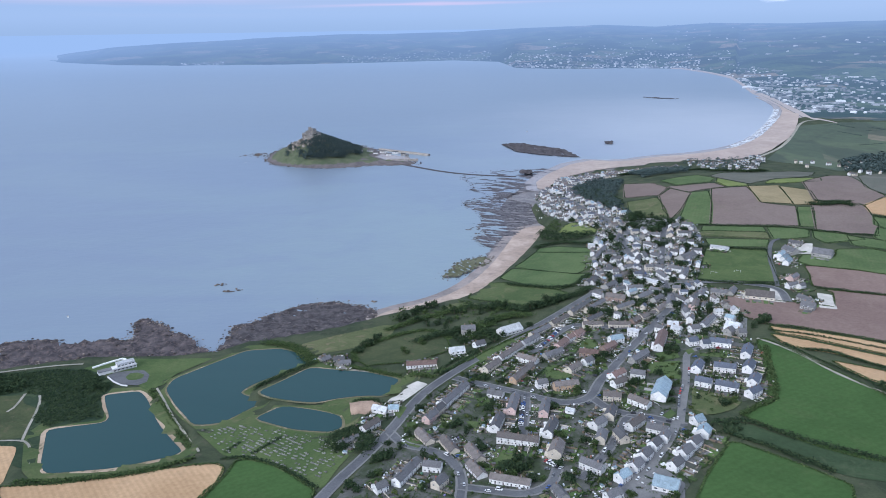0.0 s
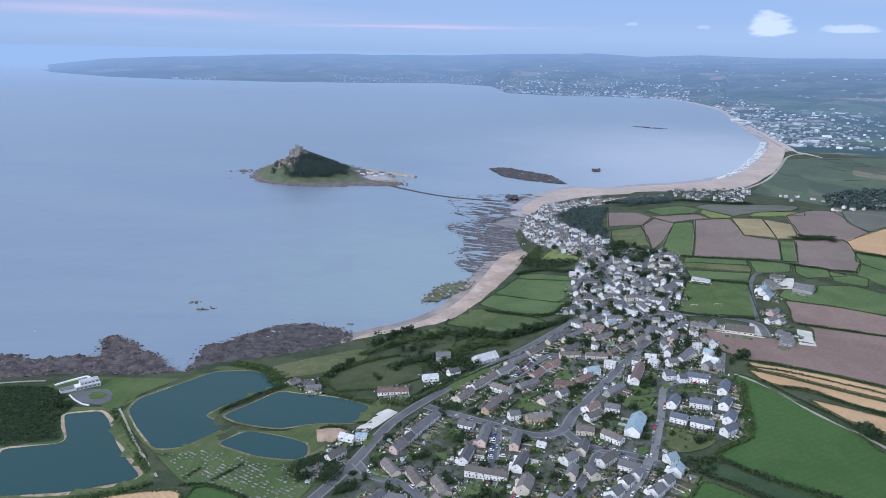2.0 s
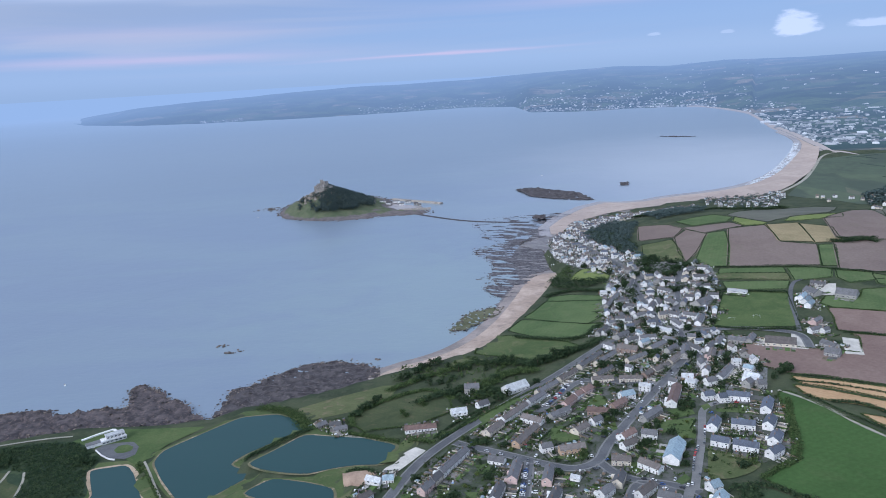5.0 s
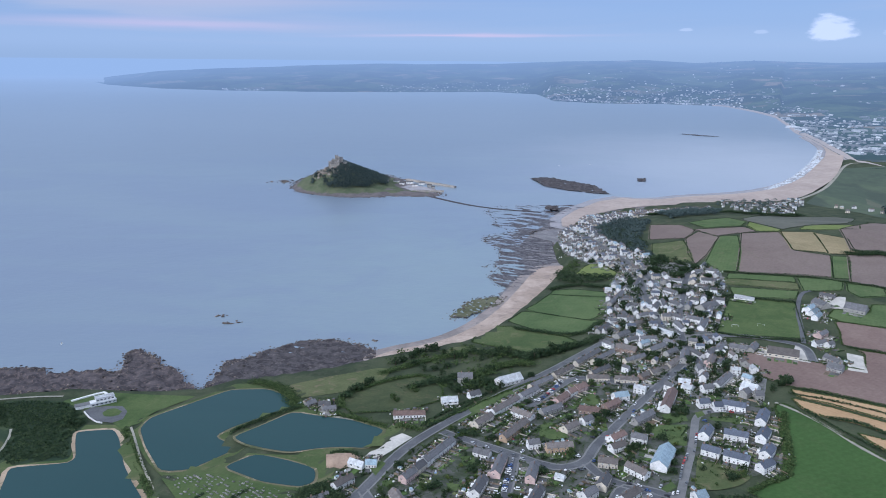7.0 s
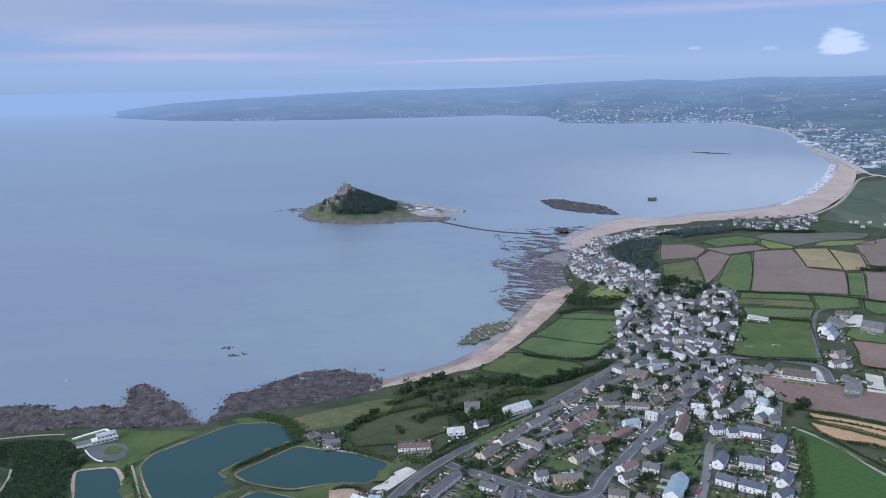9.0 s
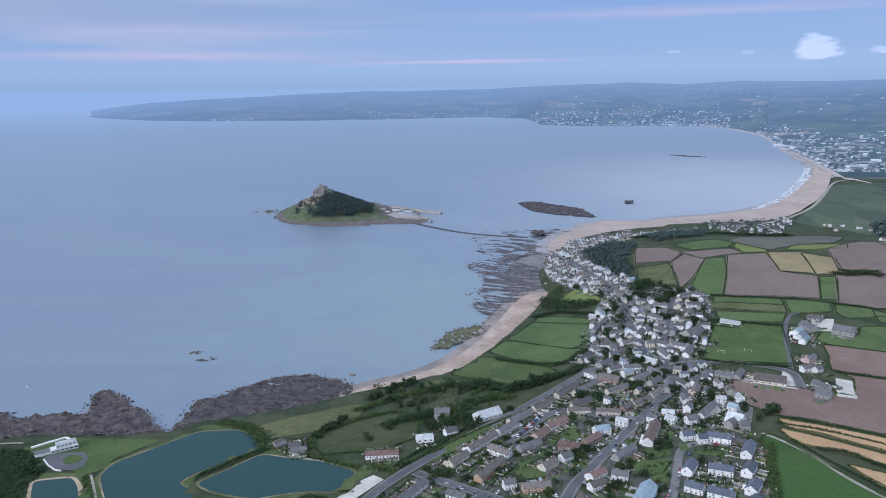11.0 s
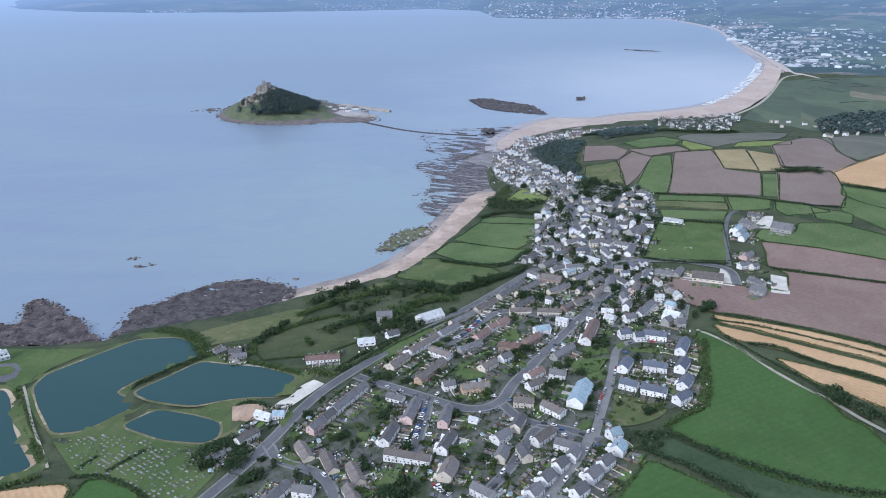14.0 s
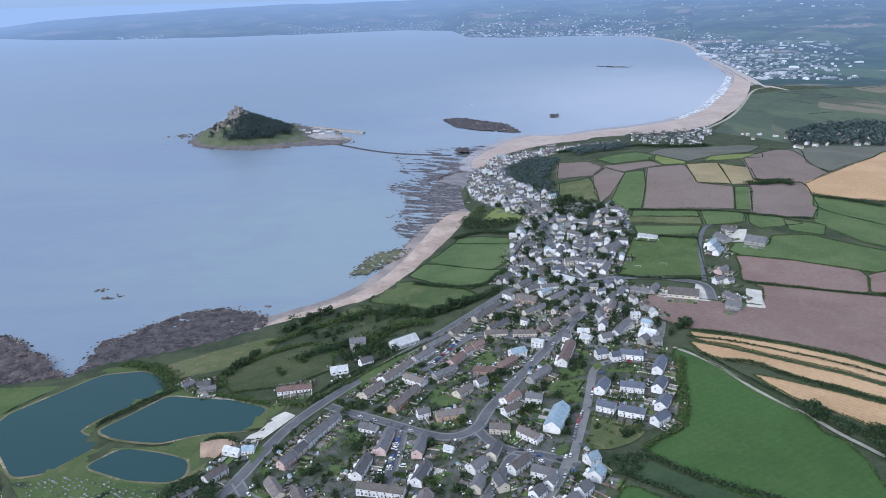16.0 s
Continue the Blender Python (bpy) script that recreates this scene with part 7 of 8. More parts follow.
def sea_wall(name, pts, wide, top, words, mat="stone"):
    c, a = along(pts, 5.0, 1)
    t = np.stack([np.cos(a), np.sin(a)], -1)
    n = np.stack([-t[:, 1], t[:, 0]], -1)
    sec = [(-wide / 2 - 1, -2.0), (-wide / 2, top), (wide / 2, top), (wide / 2 + 1, -2.0)]
    vs = np.concatenate([np.column_stack([c + n * o, np.full(len(c), z)]) for o, z in sec]).reshape(4, -1, 3).transpose(1, 0, 2).reshape(-1, 3)
    fs = [(i * 4 + j, i * 4 + j + 1, i * 4 + 5 + j, i * 4 + 4 + j) for i in range(len(c) - 1) for j in range(3)] + [(0, 1, 2, 3), tuple(len(vs) - k for k in (1, 2, 3, 4))]
    return tagged(mesh_object(name, vs, fs, M[mat], None, words), kind="structure")


sea_wall("harbour_wall", [(-236, 2185), (-190, 2149), (-140, 2114), (-86, 2070)], 9, 5.0, "long granite harbour wall of the island")
sea_wall("harbour_wall", [(-199, 1998), (-156, 1999), (-114, 2000)], 8, 4.5, "granite quay closing the island's harbour")
sea_wall("causeway", [(-202, 1982), (-149, 1936), (-102, 1886), (-45, 1830), (9, 1795), (60, 1775), (135, 1758)], 9, 0.9, "low cobbled causeway linking the island to the shore", "rock")
sheet("harbour_sand", [(-281, 1992), (-250, 2119), (-184, 2079), (-137, 2035), (-141, 1964), (-182, 1972), (-223, 1942)], M["wet_sand"], 0, 10, z=lambda x, y: 0 * x + 1.6, rounded=1, label="pale drained sand of the island's harbour")
ISLAND_HOUSES = [(-256, 2112, 18, 5), (-238, 2090, 14, 10), (-220, 2125, 20, -5), (-200, 2078, 14, 12), (-185, 2112, 16, 4), (-278, 2075, 12, 30), (-160, 2075, 12, 8), (-148, 2050, 10, 8)]
for x, y, L, turn in ISLAND_HOUSES:
    far_z = ih(x, y)
    ob = house(x, y, L, turn, 8, 5, "white" if L > 13 else "grey", "slate")
    ob.location.z = max(far_z, 2.0)

def cliff_building():
    (ax, ay), (bx, by) = [(-339, 680), (-321, 694)]
    turn = math.atan2(by - ay, bx - ax)
    L = math.hypot(bx - ax, by - ay)
    root = thing("modern_building", pose((ax + bx) / 2, (ay + by) / 2, h1(ax, ay) + 0.3, 0, 0, math.degrees(turn)), "long white flat-roofed modern building above the shore", "building")

    def slab(name, x0, y0, x1, y1, z0, z1, mat, label=""):
        bm = bmesh.new()
        add_box(bm, x0, y0, z0, x1, y1, z1)
        return part(name, bm, M[mat], root, label)
    slab("lower_storey", -L / 2, 0, L / 2, 9, -1.5, 3.2, "wall_white")
    slab("upper_storey", -L * 0.28, 2, L * 0.46, 9.5, 3.2, 6.2, "wall_white")
    slab("flat_roof", -L * 0.29, 1.6, L * 0.47, 9.9, 6.2, 6.5, "roof_white", "white flat roof")
    slab("canopy", -L / 2 - 0.4, -1.2, L / 2 + 0.4, 1.9, 3.2, 3.45, "roof_white", "white flat canopy")
    slab("wing", -L / 2 - 13, 1, -L / 2, 8, -1.5, 2.9, "wall_white")
    slab("wing_roof", -L / 2 - 13.3, 0.7, -L / 2, 8.3, 2.9, 3.15, "roof_slate", "dark flat roof")
    for i in range(6):
        piece("window", WIDE_WINDOW, root, pose(-L / 2 + L * (i + 0.5) / 6, 0, 1.6, 0, 0, 180))
    for i in range(5):
        piece("window", WIDE_WINDOW, root, pose(-L * 0.28 + L * 0.74 * (i + 0.5) / 5, 2, 4.7, 0, 0, 180))


cliff_building()


def low_wall(name, pts, wide, tall, words):
    """A low wall that follows the ground."""
    c, a = along(pts, 3.0, 0)
    n = np.stack([-np.sin(a), np.cos(a)], -1)
    vs = []
    for (x, y), (nx, ny) in zip(c, n):
        z = h1(x, y)
        vs += [(x - nx * wide / 2, y - ny * wide / 2, z - 0.5), (x - nx * wide / 2, y - ny * wide / 2, z + tall), (x + nx * wide / 2, y + ny * wide / 2, z + tall), (x + nx * wide / 2, y + ny * wide / 2, z - 0.5)]
    fs = [(i * 4 + j, i * 4 + j + 1, i * 4 + 5 + j, i * 4 + 4 + j) for i in range(len(c) - 1) for j in range(3)] + [(0, 1, 2, 3), tuple(len(vs) - k for k in (1, 2, 3, 4))]
    return tagged(mesh_object(name, vs, fs, M["wall_white"], None, words), category="wall")


low_wall("terrace_wall", [(-365, 691), (-354, 704), (-344, 714), (-334, 705)], 2.2, 1.6, "white rendered terrace wall round a lawn")
low_wall("terrace_wall", [(-340, 670), (-329, 659), (-318, 651), (-310, 649)], 1.2, 1.0, "white rendered wall along the forecourt")

# ---- trees, gardens, cars, graves ----
TRNG = random.Random(33)


def put_tree(x, y, k=1.0, which=None):
    if road_gap(x, y) < 2.0:
        return None
    root = TREES[which if which is not None else TRNG.randrange(len(TREES))]
    return copy_thing(root, pose(x, y, h1(x, y) - 0.2, 0, 0, TRNG.uniform(0, 360)) @ Matrix.Diagonal((k, k, k * TRNG.uniform(0.85, 1.15), 1)))


def plant_village():
    p = np.array(VILLAGE_LOW, float)
    n = 0
    for _ in range(4000):
        x, y = TRNG.uniform(p[:, 0].min(), p[:, 0].max()), TRNG.uniform(p[:, 1].min(), p[:, 1].max())
        if n > 195:
            break
        if inside(x, y, VILLAGE_LOW) and road_gap(x, y) > 2.2 and clear_of_houses(x, y, 2.0):
            put_tree(x, y, TRNG.uniform(0.45, 0.9))
            n += 1


def plant_old_village():
    n = 0
    p = np.array(VILLAGE_FAR, float)
    for _ in range(3000):
        x, y = TRNG.uniform(p[:, 0].min(), p[:, 0].max()), TRNG.uniform(p[:, 1].min(), 1250)
        if n < 60 and inside(x, y, VILLAGE_FAR) and road_gap(x, y) > 2 and clear_of_houses(x, y, 1.5):
            put_tree(x, y, TRNG.uniform(0.9, 1.5), TRNG.choice((3, 5, 5)))
            n += 1


plant_village()
plant_old_village()
for x, y, k, w in ((-41, 518, 1.0, 3), (-58, 481, 0.9, 5), (-50, 505, 1.0, 5), (-35, 535, 0.9, 3), (315, 732, 1.35, 5), (48, 492, 1.2, 5), (55, 485, 1.1, 3), (41, 481, 1.2, 5), (-75, 550, 1.1, 3), (-85, 540, 1.0, 1), (-65, 535, 0.9, 2), (-94, 545, 0.9, 3), (25, 731, 1.1, 3), (38, 750, 1.2, 5), (-6, 750, 1.2, 5), (6, 765, 1.2, 3), (78, 765, 1.1, 5), (94, 778, 1.2, 3)):
    put_tree(x, y, k * 0.72, w)
for x, y, k, w in ((-89, 518, 1.2, 3), (-86, 524, 1.3, 5), (-84, 532, 1.2, 3), (-73, 522, 1.0, 5), (-70, 527, 1.1, 2), (-91, 538, 1.0, 5), (-80, 536, 1.1, 3), (-45, 535, 1.3, 5), (-44, 526, 1.2, 3), (-55, 503, 1.3, 5), (-50, 506, 1.4, 5), (-46, 507, 1.2, 3), (-57, 500, 1.0, 5), (-73, 494, 1.0, 1), (-78, 475, 1.2, 5), (-72, 469, 1.2, 5), (49, 529, 1.2, 5), (3, 547, 1.2, 5), (10, 534, 1.1, 3), (-1, 546, 1.0, 5), (35, 479, 1.1, 5), (39, 483, 1.3, 5)):
    put_tree(x, y, k * 0.72, w)
for x, y, k, w in ((45, 476, 1.2, 3), (49, 480, 1.2, 5), (102, 525, 1.0, 3), (99, 511, 1.1, 5), (105, 505, 1.0, 1), (91, 470, 1.2, 5), (95, 465, 1.1, 3), (111, 466, 1.1, 1), (77, 483, 1.0, 5), (129, 606, 1.2, 5), (122, 597, 1.0, 3), (134, 616, 1.0, 5), (150, 599, 1.1, 3), (182, 582, 1.0, 5), (187, 594, 1.0, 3), (178, 570, 0.9, 5), (18, 632, 1.1, 5), (11, 635, 1.0, 3), (26, 627, 1.0, 5), (42, 621, 1.0, 5), (82, 660, 1.0, 3), (132, 661, 1.1, 5)):
    put_tree(x, y, k * 0.72, w)
for x, y, k, w in ((140, 665, 1.2, 5), (203, 672, 1.2, 5), (210, 680, 1.1, 3), (308, 730, 1.2, 5), (298, 715, 1.3, 3), (316, 734, 1.7, 5), (100, 574, 0.9, 5), (110, 578, 0.9, 3), (60, 576, 0.9, 1), (204, 757, 1.2, 5), (199, 805, 1.2, 5), (206, 791, 1.3, 3), (212, 785, 1.2, 5), (4, 759, 1.5, 5), (14, 744, 1.5, 3), (22, 740, 1.4, 5), (33, 741, 1.3, 3), (-22, 786, 1.2, 5), (-11, 772, 1.3, 3), (-8, 794, 1.2, 5), (47, 839, 1.7, 5), (57, 832, 1.8, 3)):
    put_tree(x, y, k * 0.72, w)
for x, y, k, w in ((39, 832, 1.6, 5), (66, 825, 1.6, 5)):
    put_tree(x, y, k * 0.72, w)
for x, y, k, w in ((-44, 841, 1.1, 5), (-36, 847, 1.2, 3), (-27, 853, 1.2, 5), (-15, 835, 1.1, 3), (-51, 827, 1.1, 5), (-3, 824, 1.2, 3), (6, 829, 1.0, 5), (93, 826, 1.5, 5), (102, 830, 1.5, 3), (111, 834, 1.5, 5), (120, 838, 1.4, 5), (84, 817, 1.3, 3), (75, 814, 1.4, 5), (27, 820, 1.1, 3), (36, 786, 1.1, 5), (31, 771, 1.0, 3), (-44, 802, 1.0, 5), (-33, 784, 1.1, 3), (-58, 814, 1.0, 5), (-65, 803, 1.0, 3), (8, 726, 1.1, 5), (1, 732, 1.0, 3)):
    put_tree(x, y, k, w)
for x, y, k, w in ((-35, 728, 0.9, 1), (40, 724, 1.2, 5), (49, 736, 1.0, 3), (-83, 752, 1.0, 5), (-86, 742, 1.0, 3), (-91, 730, 1.1, 5), (-97, 723, 1.0, 3), (-51, 703, 0.9, 1), (-99, 711, 1.1, 5)):
    put_tree(x, y, k, w)
for x, y in [(358, 580), (359, 572), (361, 561), (368, 552), (389, 548)]:
    put_tree(x, y, TRNG.uniform(1.0, 1.4), 5)
for root in TREES:
    for o in (*root.children_recursive, root):
        bpy.data.objects.remove(o)


def shrubs(outline, count, words, seed, size=(0.5, 1.5)):
    """Bushes and garden greenery, in one mass."""
    rng = np.random.default_rng(seed)
    p = np.array(outline, float)
    c, s = [], []
    n = 0
    while n < count:
        x, y = rng.uniform(p[:, 0].min(), p[:, 0].max()), rng.uniform(p[:, 1].min(), p[:, 1].max())
        n += 1
        if not inside(x, y, outline) or not clear_of_houses(x, y, 0.8) or road_gap(x, y) < 2.0:
            continue
        k = rng.uniform(*size)
        run = rng.random() < 0.45
        m = int(rng.integers(10, 26))
        z = h1(x, y)
        a = rng.choice(BUILT_TURNS) + rng.choice((0, 1.5708))
        for _ in range(m):
            t = rng.uniform(-5, 5) if run else rng.normal() * k * 0.6
            o = rng.normal() * k * (0.3 if run else 0.6)
            c.append((x + t * math.cos(a) - o * math.sin(a), y + t * math.sin(a) + o * math.cos(a), z + k * rng.uniform(0.4, 1.5)))
    v, f = leaf_clumps(np.array(c), 0.45 * size[0] + 0.35, rng)
    return tagged(mesh_object("shrubbery", far_out(*v.T), f, M["leaf_dark" if seed == 3 else "leaf"], None, words), category="bushes", kind="stuff")


BUILT_TURNS = [radians(b[3]) for b in BUILT[:120]]
shrubs(VILLAGE_LOW, 2500, "garden hedges and bushes between the village houses", 2)
shrubs([(-89, 816), (-60, 854), (-9, 872), (24, 875), (56, 858), (71, 814), (51, 731), (29, 731), (-15, 789), (-65, 799)], 230, "clumps of dark bushes and small trees above the beach", 4, (1.5, 3.4))
shrubs(VILLAGE_FAR, 5000, "bushes and small trees among the old village houses", 3, (1.4, 3.2))


def make_shed(bm, L=3.0, w=2.2, e=1.9):
    add_box(bm, -L / 2, -w / 2, -0.5, L / 2, w / 2, e, mat=0)
    for s in (-1, 1):
        vs = [bm.verts.new(p) for p in ((-L / 2 - 0.1, 0, e + 0.5), (L / 2 + 0.1, 0, e + 0.5), (L / 2 + 0.1, s * (w / 2 + 0.15), e - 0.05), (-L / 2 - 0.1, s * (w / 2 + 0.15), e - 0.05))]
        f = bm.faces.new(vs if s < 0 else vs[::-1])
        f.material_index = 1
    for x in (-L / 2, L / 2):
        bm.faces.new([bm.verts.new(p) for p in ((x, -w / 2, e), (x, w / 2, e), (x, 0, e + 0.5))])


SHEDS = [(shared("shed", make_shed, [M["timber"], M["roof_slate"]]), "small weathered timber garden shed"),
         (shared("greenhouse", lambda bm: make_shed(bm, 3.4, 2.4, 1.7), [M["frame"], M["roof_blue"]]), "small pale greenhouse with a blue-grey roof")]
FENCE = shared("fence", lambda bm: [add_box(bm, -4.5, -0.06, -0.4, 4.5, 0.06, 1.5)] + [add_box(bm, x - 0.08, -0.1, -0.4, x + 0.08, 0.1, 1.65) for x in (-4.5, -2.25, 0, 2.25, 4.5)], [M["timber"]])
GWALL = shared("garden_wall", lambda bm: [add_box(bm, -4.5, -0.14, -0.5, 4.5, 0.14, 0.95), add_box(bm, -4.52, -0.2, 0.95, 4.52, 0.2, 1.05)], [M["wall_cream"]])


def dress_gardens():
    rng = random.Random(17)
    n = 0
    for hx, hy, L, turn, w in BUILT:
        if hy > 900 or w > 11:
            continue
        c, s = math.cos(radians(turn)), math.sin(radians(turn))
        units = max(1, round(L / 6))
        for u in range(units + 1):
            lx = -L / 2 + L * u / units
            for side in (-1, 1):
                ly = side * (w / 2 + 5.4)
                x, y = hx + lx * c - ly * s, hy + lx * s + ly * c
                if road_gap(x, y) > 4.8 and clear_of_houses(x, y, 1.0) and rng.random() < 0.5:
                    wall = rng.random() < 0.5
                    ob = new("garden_wall" if wall else "fence", GWALL if wall else FENCE)
                    ob.matrix_world = pose(x, y, h1(x, y) + 0.1, 0, 0, turn + 90)
                    tagged(ob, "low pale rendered garden wall" if wall else "weathered timber garden fence", "wall" if wall else "fence", "garden boundaries")
                if side > 0 and rng.random() < 0.6:
                    ly = side * (w / 2 + rng.uniform(6, 11))
                    x, y = hx + (lx + 1.8) * c - ly * s, hy + (lx + 1.8) * s + ly * c
                    if road_gap(x, y) > 3 and clear_of_houses(x, y, 2.0):
                        me, words = rng.choice(SHEDS[:1] * 4 + SHEDS[1:])
                        ob = new("greenhouse" if "greenhouse" in words else "garden_shed", me)
                        ob.matrix_world = pose(x, y, h1(x, y) + 0.15, 0, 0, turn + rng.choice((0, 90)))
                        tagged(ob, words, "shed", "garden sheds")


dress_gardens()


def garden_plots(name, mat, words, seed, chance, reach, lift):
    """Drives, patios, lawns and beds round the houses, each a thin slab laid on the ground."""
    rng = random.Random(seed)
    vs, fs = [], []
    for hx, hy, L, turn, w in BUILT:
        if hy > 1250:
            continue
        c, s = math.cos(radians(turn)), math.sin(radians(turn))
        units = max(1, round(L / 5.5))
        for u in range(units):
            for side in (-1, 1):
                if rng.random() > chance:
                    continue
                px, py = rng.uniform(1.7, 2.7), rng.uniform(2.2, reach / 2)
                lx, ly = -L / 2 + L * (u + rng.uniform(0.3, 0.7)) / units, side * (w / 2 + 0.6 + py + rng.uniform(0, reach - 2 * py + 0.5))
                x, y = hx + lx * c - ly * s, hy + lx * s + ly * c
                if road_gap(x, y) < 2.5 or not clear_of_houses(x, y, 0.8):
                    continue
                if min(road_gap(x + ax * c - ay * s, y + ax * s + ay * c) for ax in (-px, px) for ay in (-py, py)) < 0.8:
                    continue
                b = len(vs)
                for dz in (-0.4, 0.0):
                    for ax, ay in ((-px, -py), (px, -py), (px, py), (-px, py)):
                        qx, qy = x + ax * c - ay * s, y + ax * s + ay * c
                        vs.append((qx, qy, h1(qx, qy) + lift + dz))
                fs += [(b + 4, b + 5, b + 6, b + 7)] + [(b + i, b + (i + 1) % 4, b + 4 + (i + 1) % 4, b + 4 + i) for i in range(4)]
    return tagged(mesh_object(name, vs, fs, mat, None, words), category="garden ground", kind="stuff")


M["paving"] = island_material("garden_paving", [(0.0, (0.08, 0.08, 0.082)), (0.5, (0.15, 0.147, 0.145)), (0.85, (0.22, 0.205, 0.19)), (1.0, (0.4, 0.39, 0.37))], 0.9, 0.2, 0.8)
M["plots"] = island_material("garden_plots", [(0.0, (0.05, 0.075, 0.03)), (0.35, (0.075, 0.118, 0.04)), (0.75, (0.105, 0.16, 0.055)), (0.9, (0.135, 0.16, 0.07)), (1.0, (0.15, 0.115, 0.085))], 0.95, 0.1, 0.6)
garden_plots("garden_lawns", M["plots"], "small lawns and planted beds behind the houses", 51, 0.95, 13, 0.5)
garden_plots("garden_paving", M["paving"], "grey drives and patios beside the houses", 52, 0.75, 8, 0.56)


def garden_hedges():
    """Clipped and overgrown hedges that part the back gardens."""
    rng = np.random.default_rng(63)
    made = {"leaf": [], "leaf_dark": []}
    for hx, hy, L, turn, w in BUILT:
        if hy > 1000 or w > 11:
            continue
        c, s = math.cos(radians(turn)), math.sin(radians(turn))
        units = max(1, round(L / 5.6))
        lines = [(-L / 2 + L * u / units, side, 1) for u in range(units + 1) for side in (-1, 1) if rng.random() < 0.5]
        lines += [(0.0, side, 0) for side in (-1, 1) if rng.random() < 0.55]
        for lx, side, outward in lines:
            wide, tall = rng.uniform(0.4, 0.9), rng.uniform(1.2, 2.6)
            a, b = (1.5, rng.uniform(6, 15)) if outward else (-L / 2 - 2, L / 2 + 2)
            off = rng.uniform(8, 13)
            into = made["leaf" if rng.random() < 0.4 else "leaf_dark"]
            for _ in range(int((b - a) * 9)):
                t = rng.uniform(a, b)
                px, py = (lx, side * (w / 2 + t)) if outward else (t, side * (w / 2 + off))
                px, py = px + rng.normal() * wide * 0.5, py + rng.normal() * wide * 0.5
                x, y = hx + px * c - py * s, hy + px * s + py * c
                if road_gap(x, y) < 1.2 or not clear_of_houses(x, y, 0.4):
                    continue
                into.append((x, y, h1(x, y) + tall * rng.random() ** 0.6))
    for leaf, centres in made.items():
        v, f = leaf_clumps(np.array(centres), 0.5, rng, 0.8)
        tagged(mesh_object("garden_hedges", v, f, M[leaf], None, "dark overgrown hedges parting the back gardens" if leaf == "leaf_dark" else "green clipped hedges parting the back gardens"), category="hedges", kind="stuff")


garden_hedges()


def garden_clutter():
    """Bins, benches, pots, play things and stores in the back gardens."""
    rng = random.Random(71)
    vs, fs = [], []
    for hx, hy, L, turn, w in BUILT:
        if hy > 1420 or w > 10:
            continue
        for _ in range(int(L * (2.2 if hy < 1000 else 1.3))):
            a = radians(turn + rng.choice((0, 0, 0, 90)) + rng.uniform(-8, 8))
            lx, ly = rng.uniform(-L / 2 - 3, L / 2 + 3), rng.choice((-1, 1, 1)) * (w / 2 + rng.uniform(1.2, 12))
            x, y = hx + lx * math.cos(radians(turn)) - ly * math.sin(radians(turn)), hy + lx * math.sin(radians(turn)) + ly * math.cos(radians(turn))
            if road_gap(x, y) < 2.6 or not clear_of_houses(x, y, 1.0):
                continue
            px, py, hz = rng.uniform(0.25, 1.0), rng.uniform(0.25, 0.7), rng.uniform(0.5, 1.7)
            z = h1(x, y) + 0.15
            b = len(vs)
            for k, zz in ((1.0, z - 0.3), (0.92, z + hz)):
                for ax, ay in ((-px, -py), (px, -py), (px, py), (-px, py)):
                    vs.append((x + k * (ax * math.cos(a) - ay * math.sin(a)), y + k * (ax * math.sin(a) + ay * math.cos(a)), zz))
            fs += [(b + 4, b + 5, b + 6, b + 7)] + [(b + i, b + (i + 1) % 4, b + 4 + (i + 1) % 4, b + 4 + i) for i in range(4)]
    m = island_material("garden_things", [(0.0, (0.03, 0.03, 0.03)), (0.3, (0.1, 0.09, 0.08)), (0.55, (0.2, 0.16, 0.12)), (0.72, (0.3, 0.29, 0.28)), (0.8, (0.7, 0.7, 0.7)), (0.93, (0.75, 0.75, 0.76)), (0.95, (0.08, 0.2, 0.45)), (0.97, (0.4, 0.08, 0.06)), (1.0, (0.1, 0.3, 0.2))], 0.7, 0.3, 1.5, 0.3)
    return tagged(mesh_object("garden_clutter", vs, fs, m, None, "bins, benches, stores and toys crowding the back gardens"), category="clutter", kind="stuff")


garden_clutter()


def loft(bm, sections, mat=0):
    """A body through cross-sections along x."""
    rings = [[bm.verts.new(p) for p in sec] for sec in sections]
    k = len(rings[0])
    for a, b in zip(rings, rings[1:]):
        for i in range(k):
            bm.faces.new((a[i], a[(i + 1) % k], b[(i + 1) % k], b[i])).material_index = mat
    bm.faces.new(rings[0][::-1])
    bm.faces.new(rings[-1])
    bmesh.ops.recalc_face_normals(bm, faces=bm.faces)


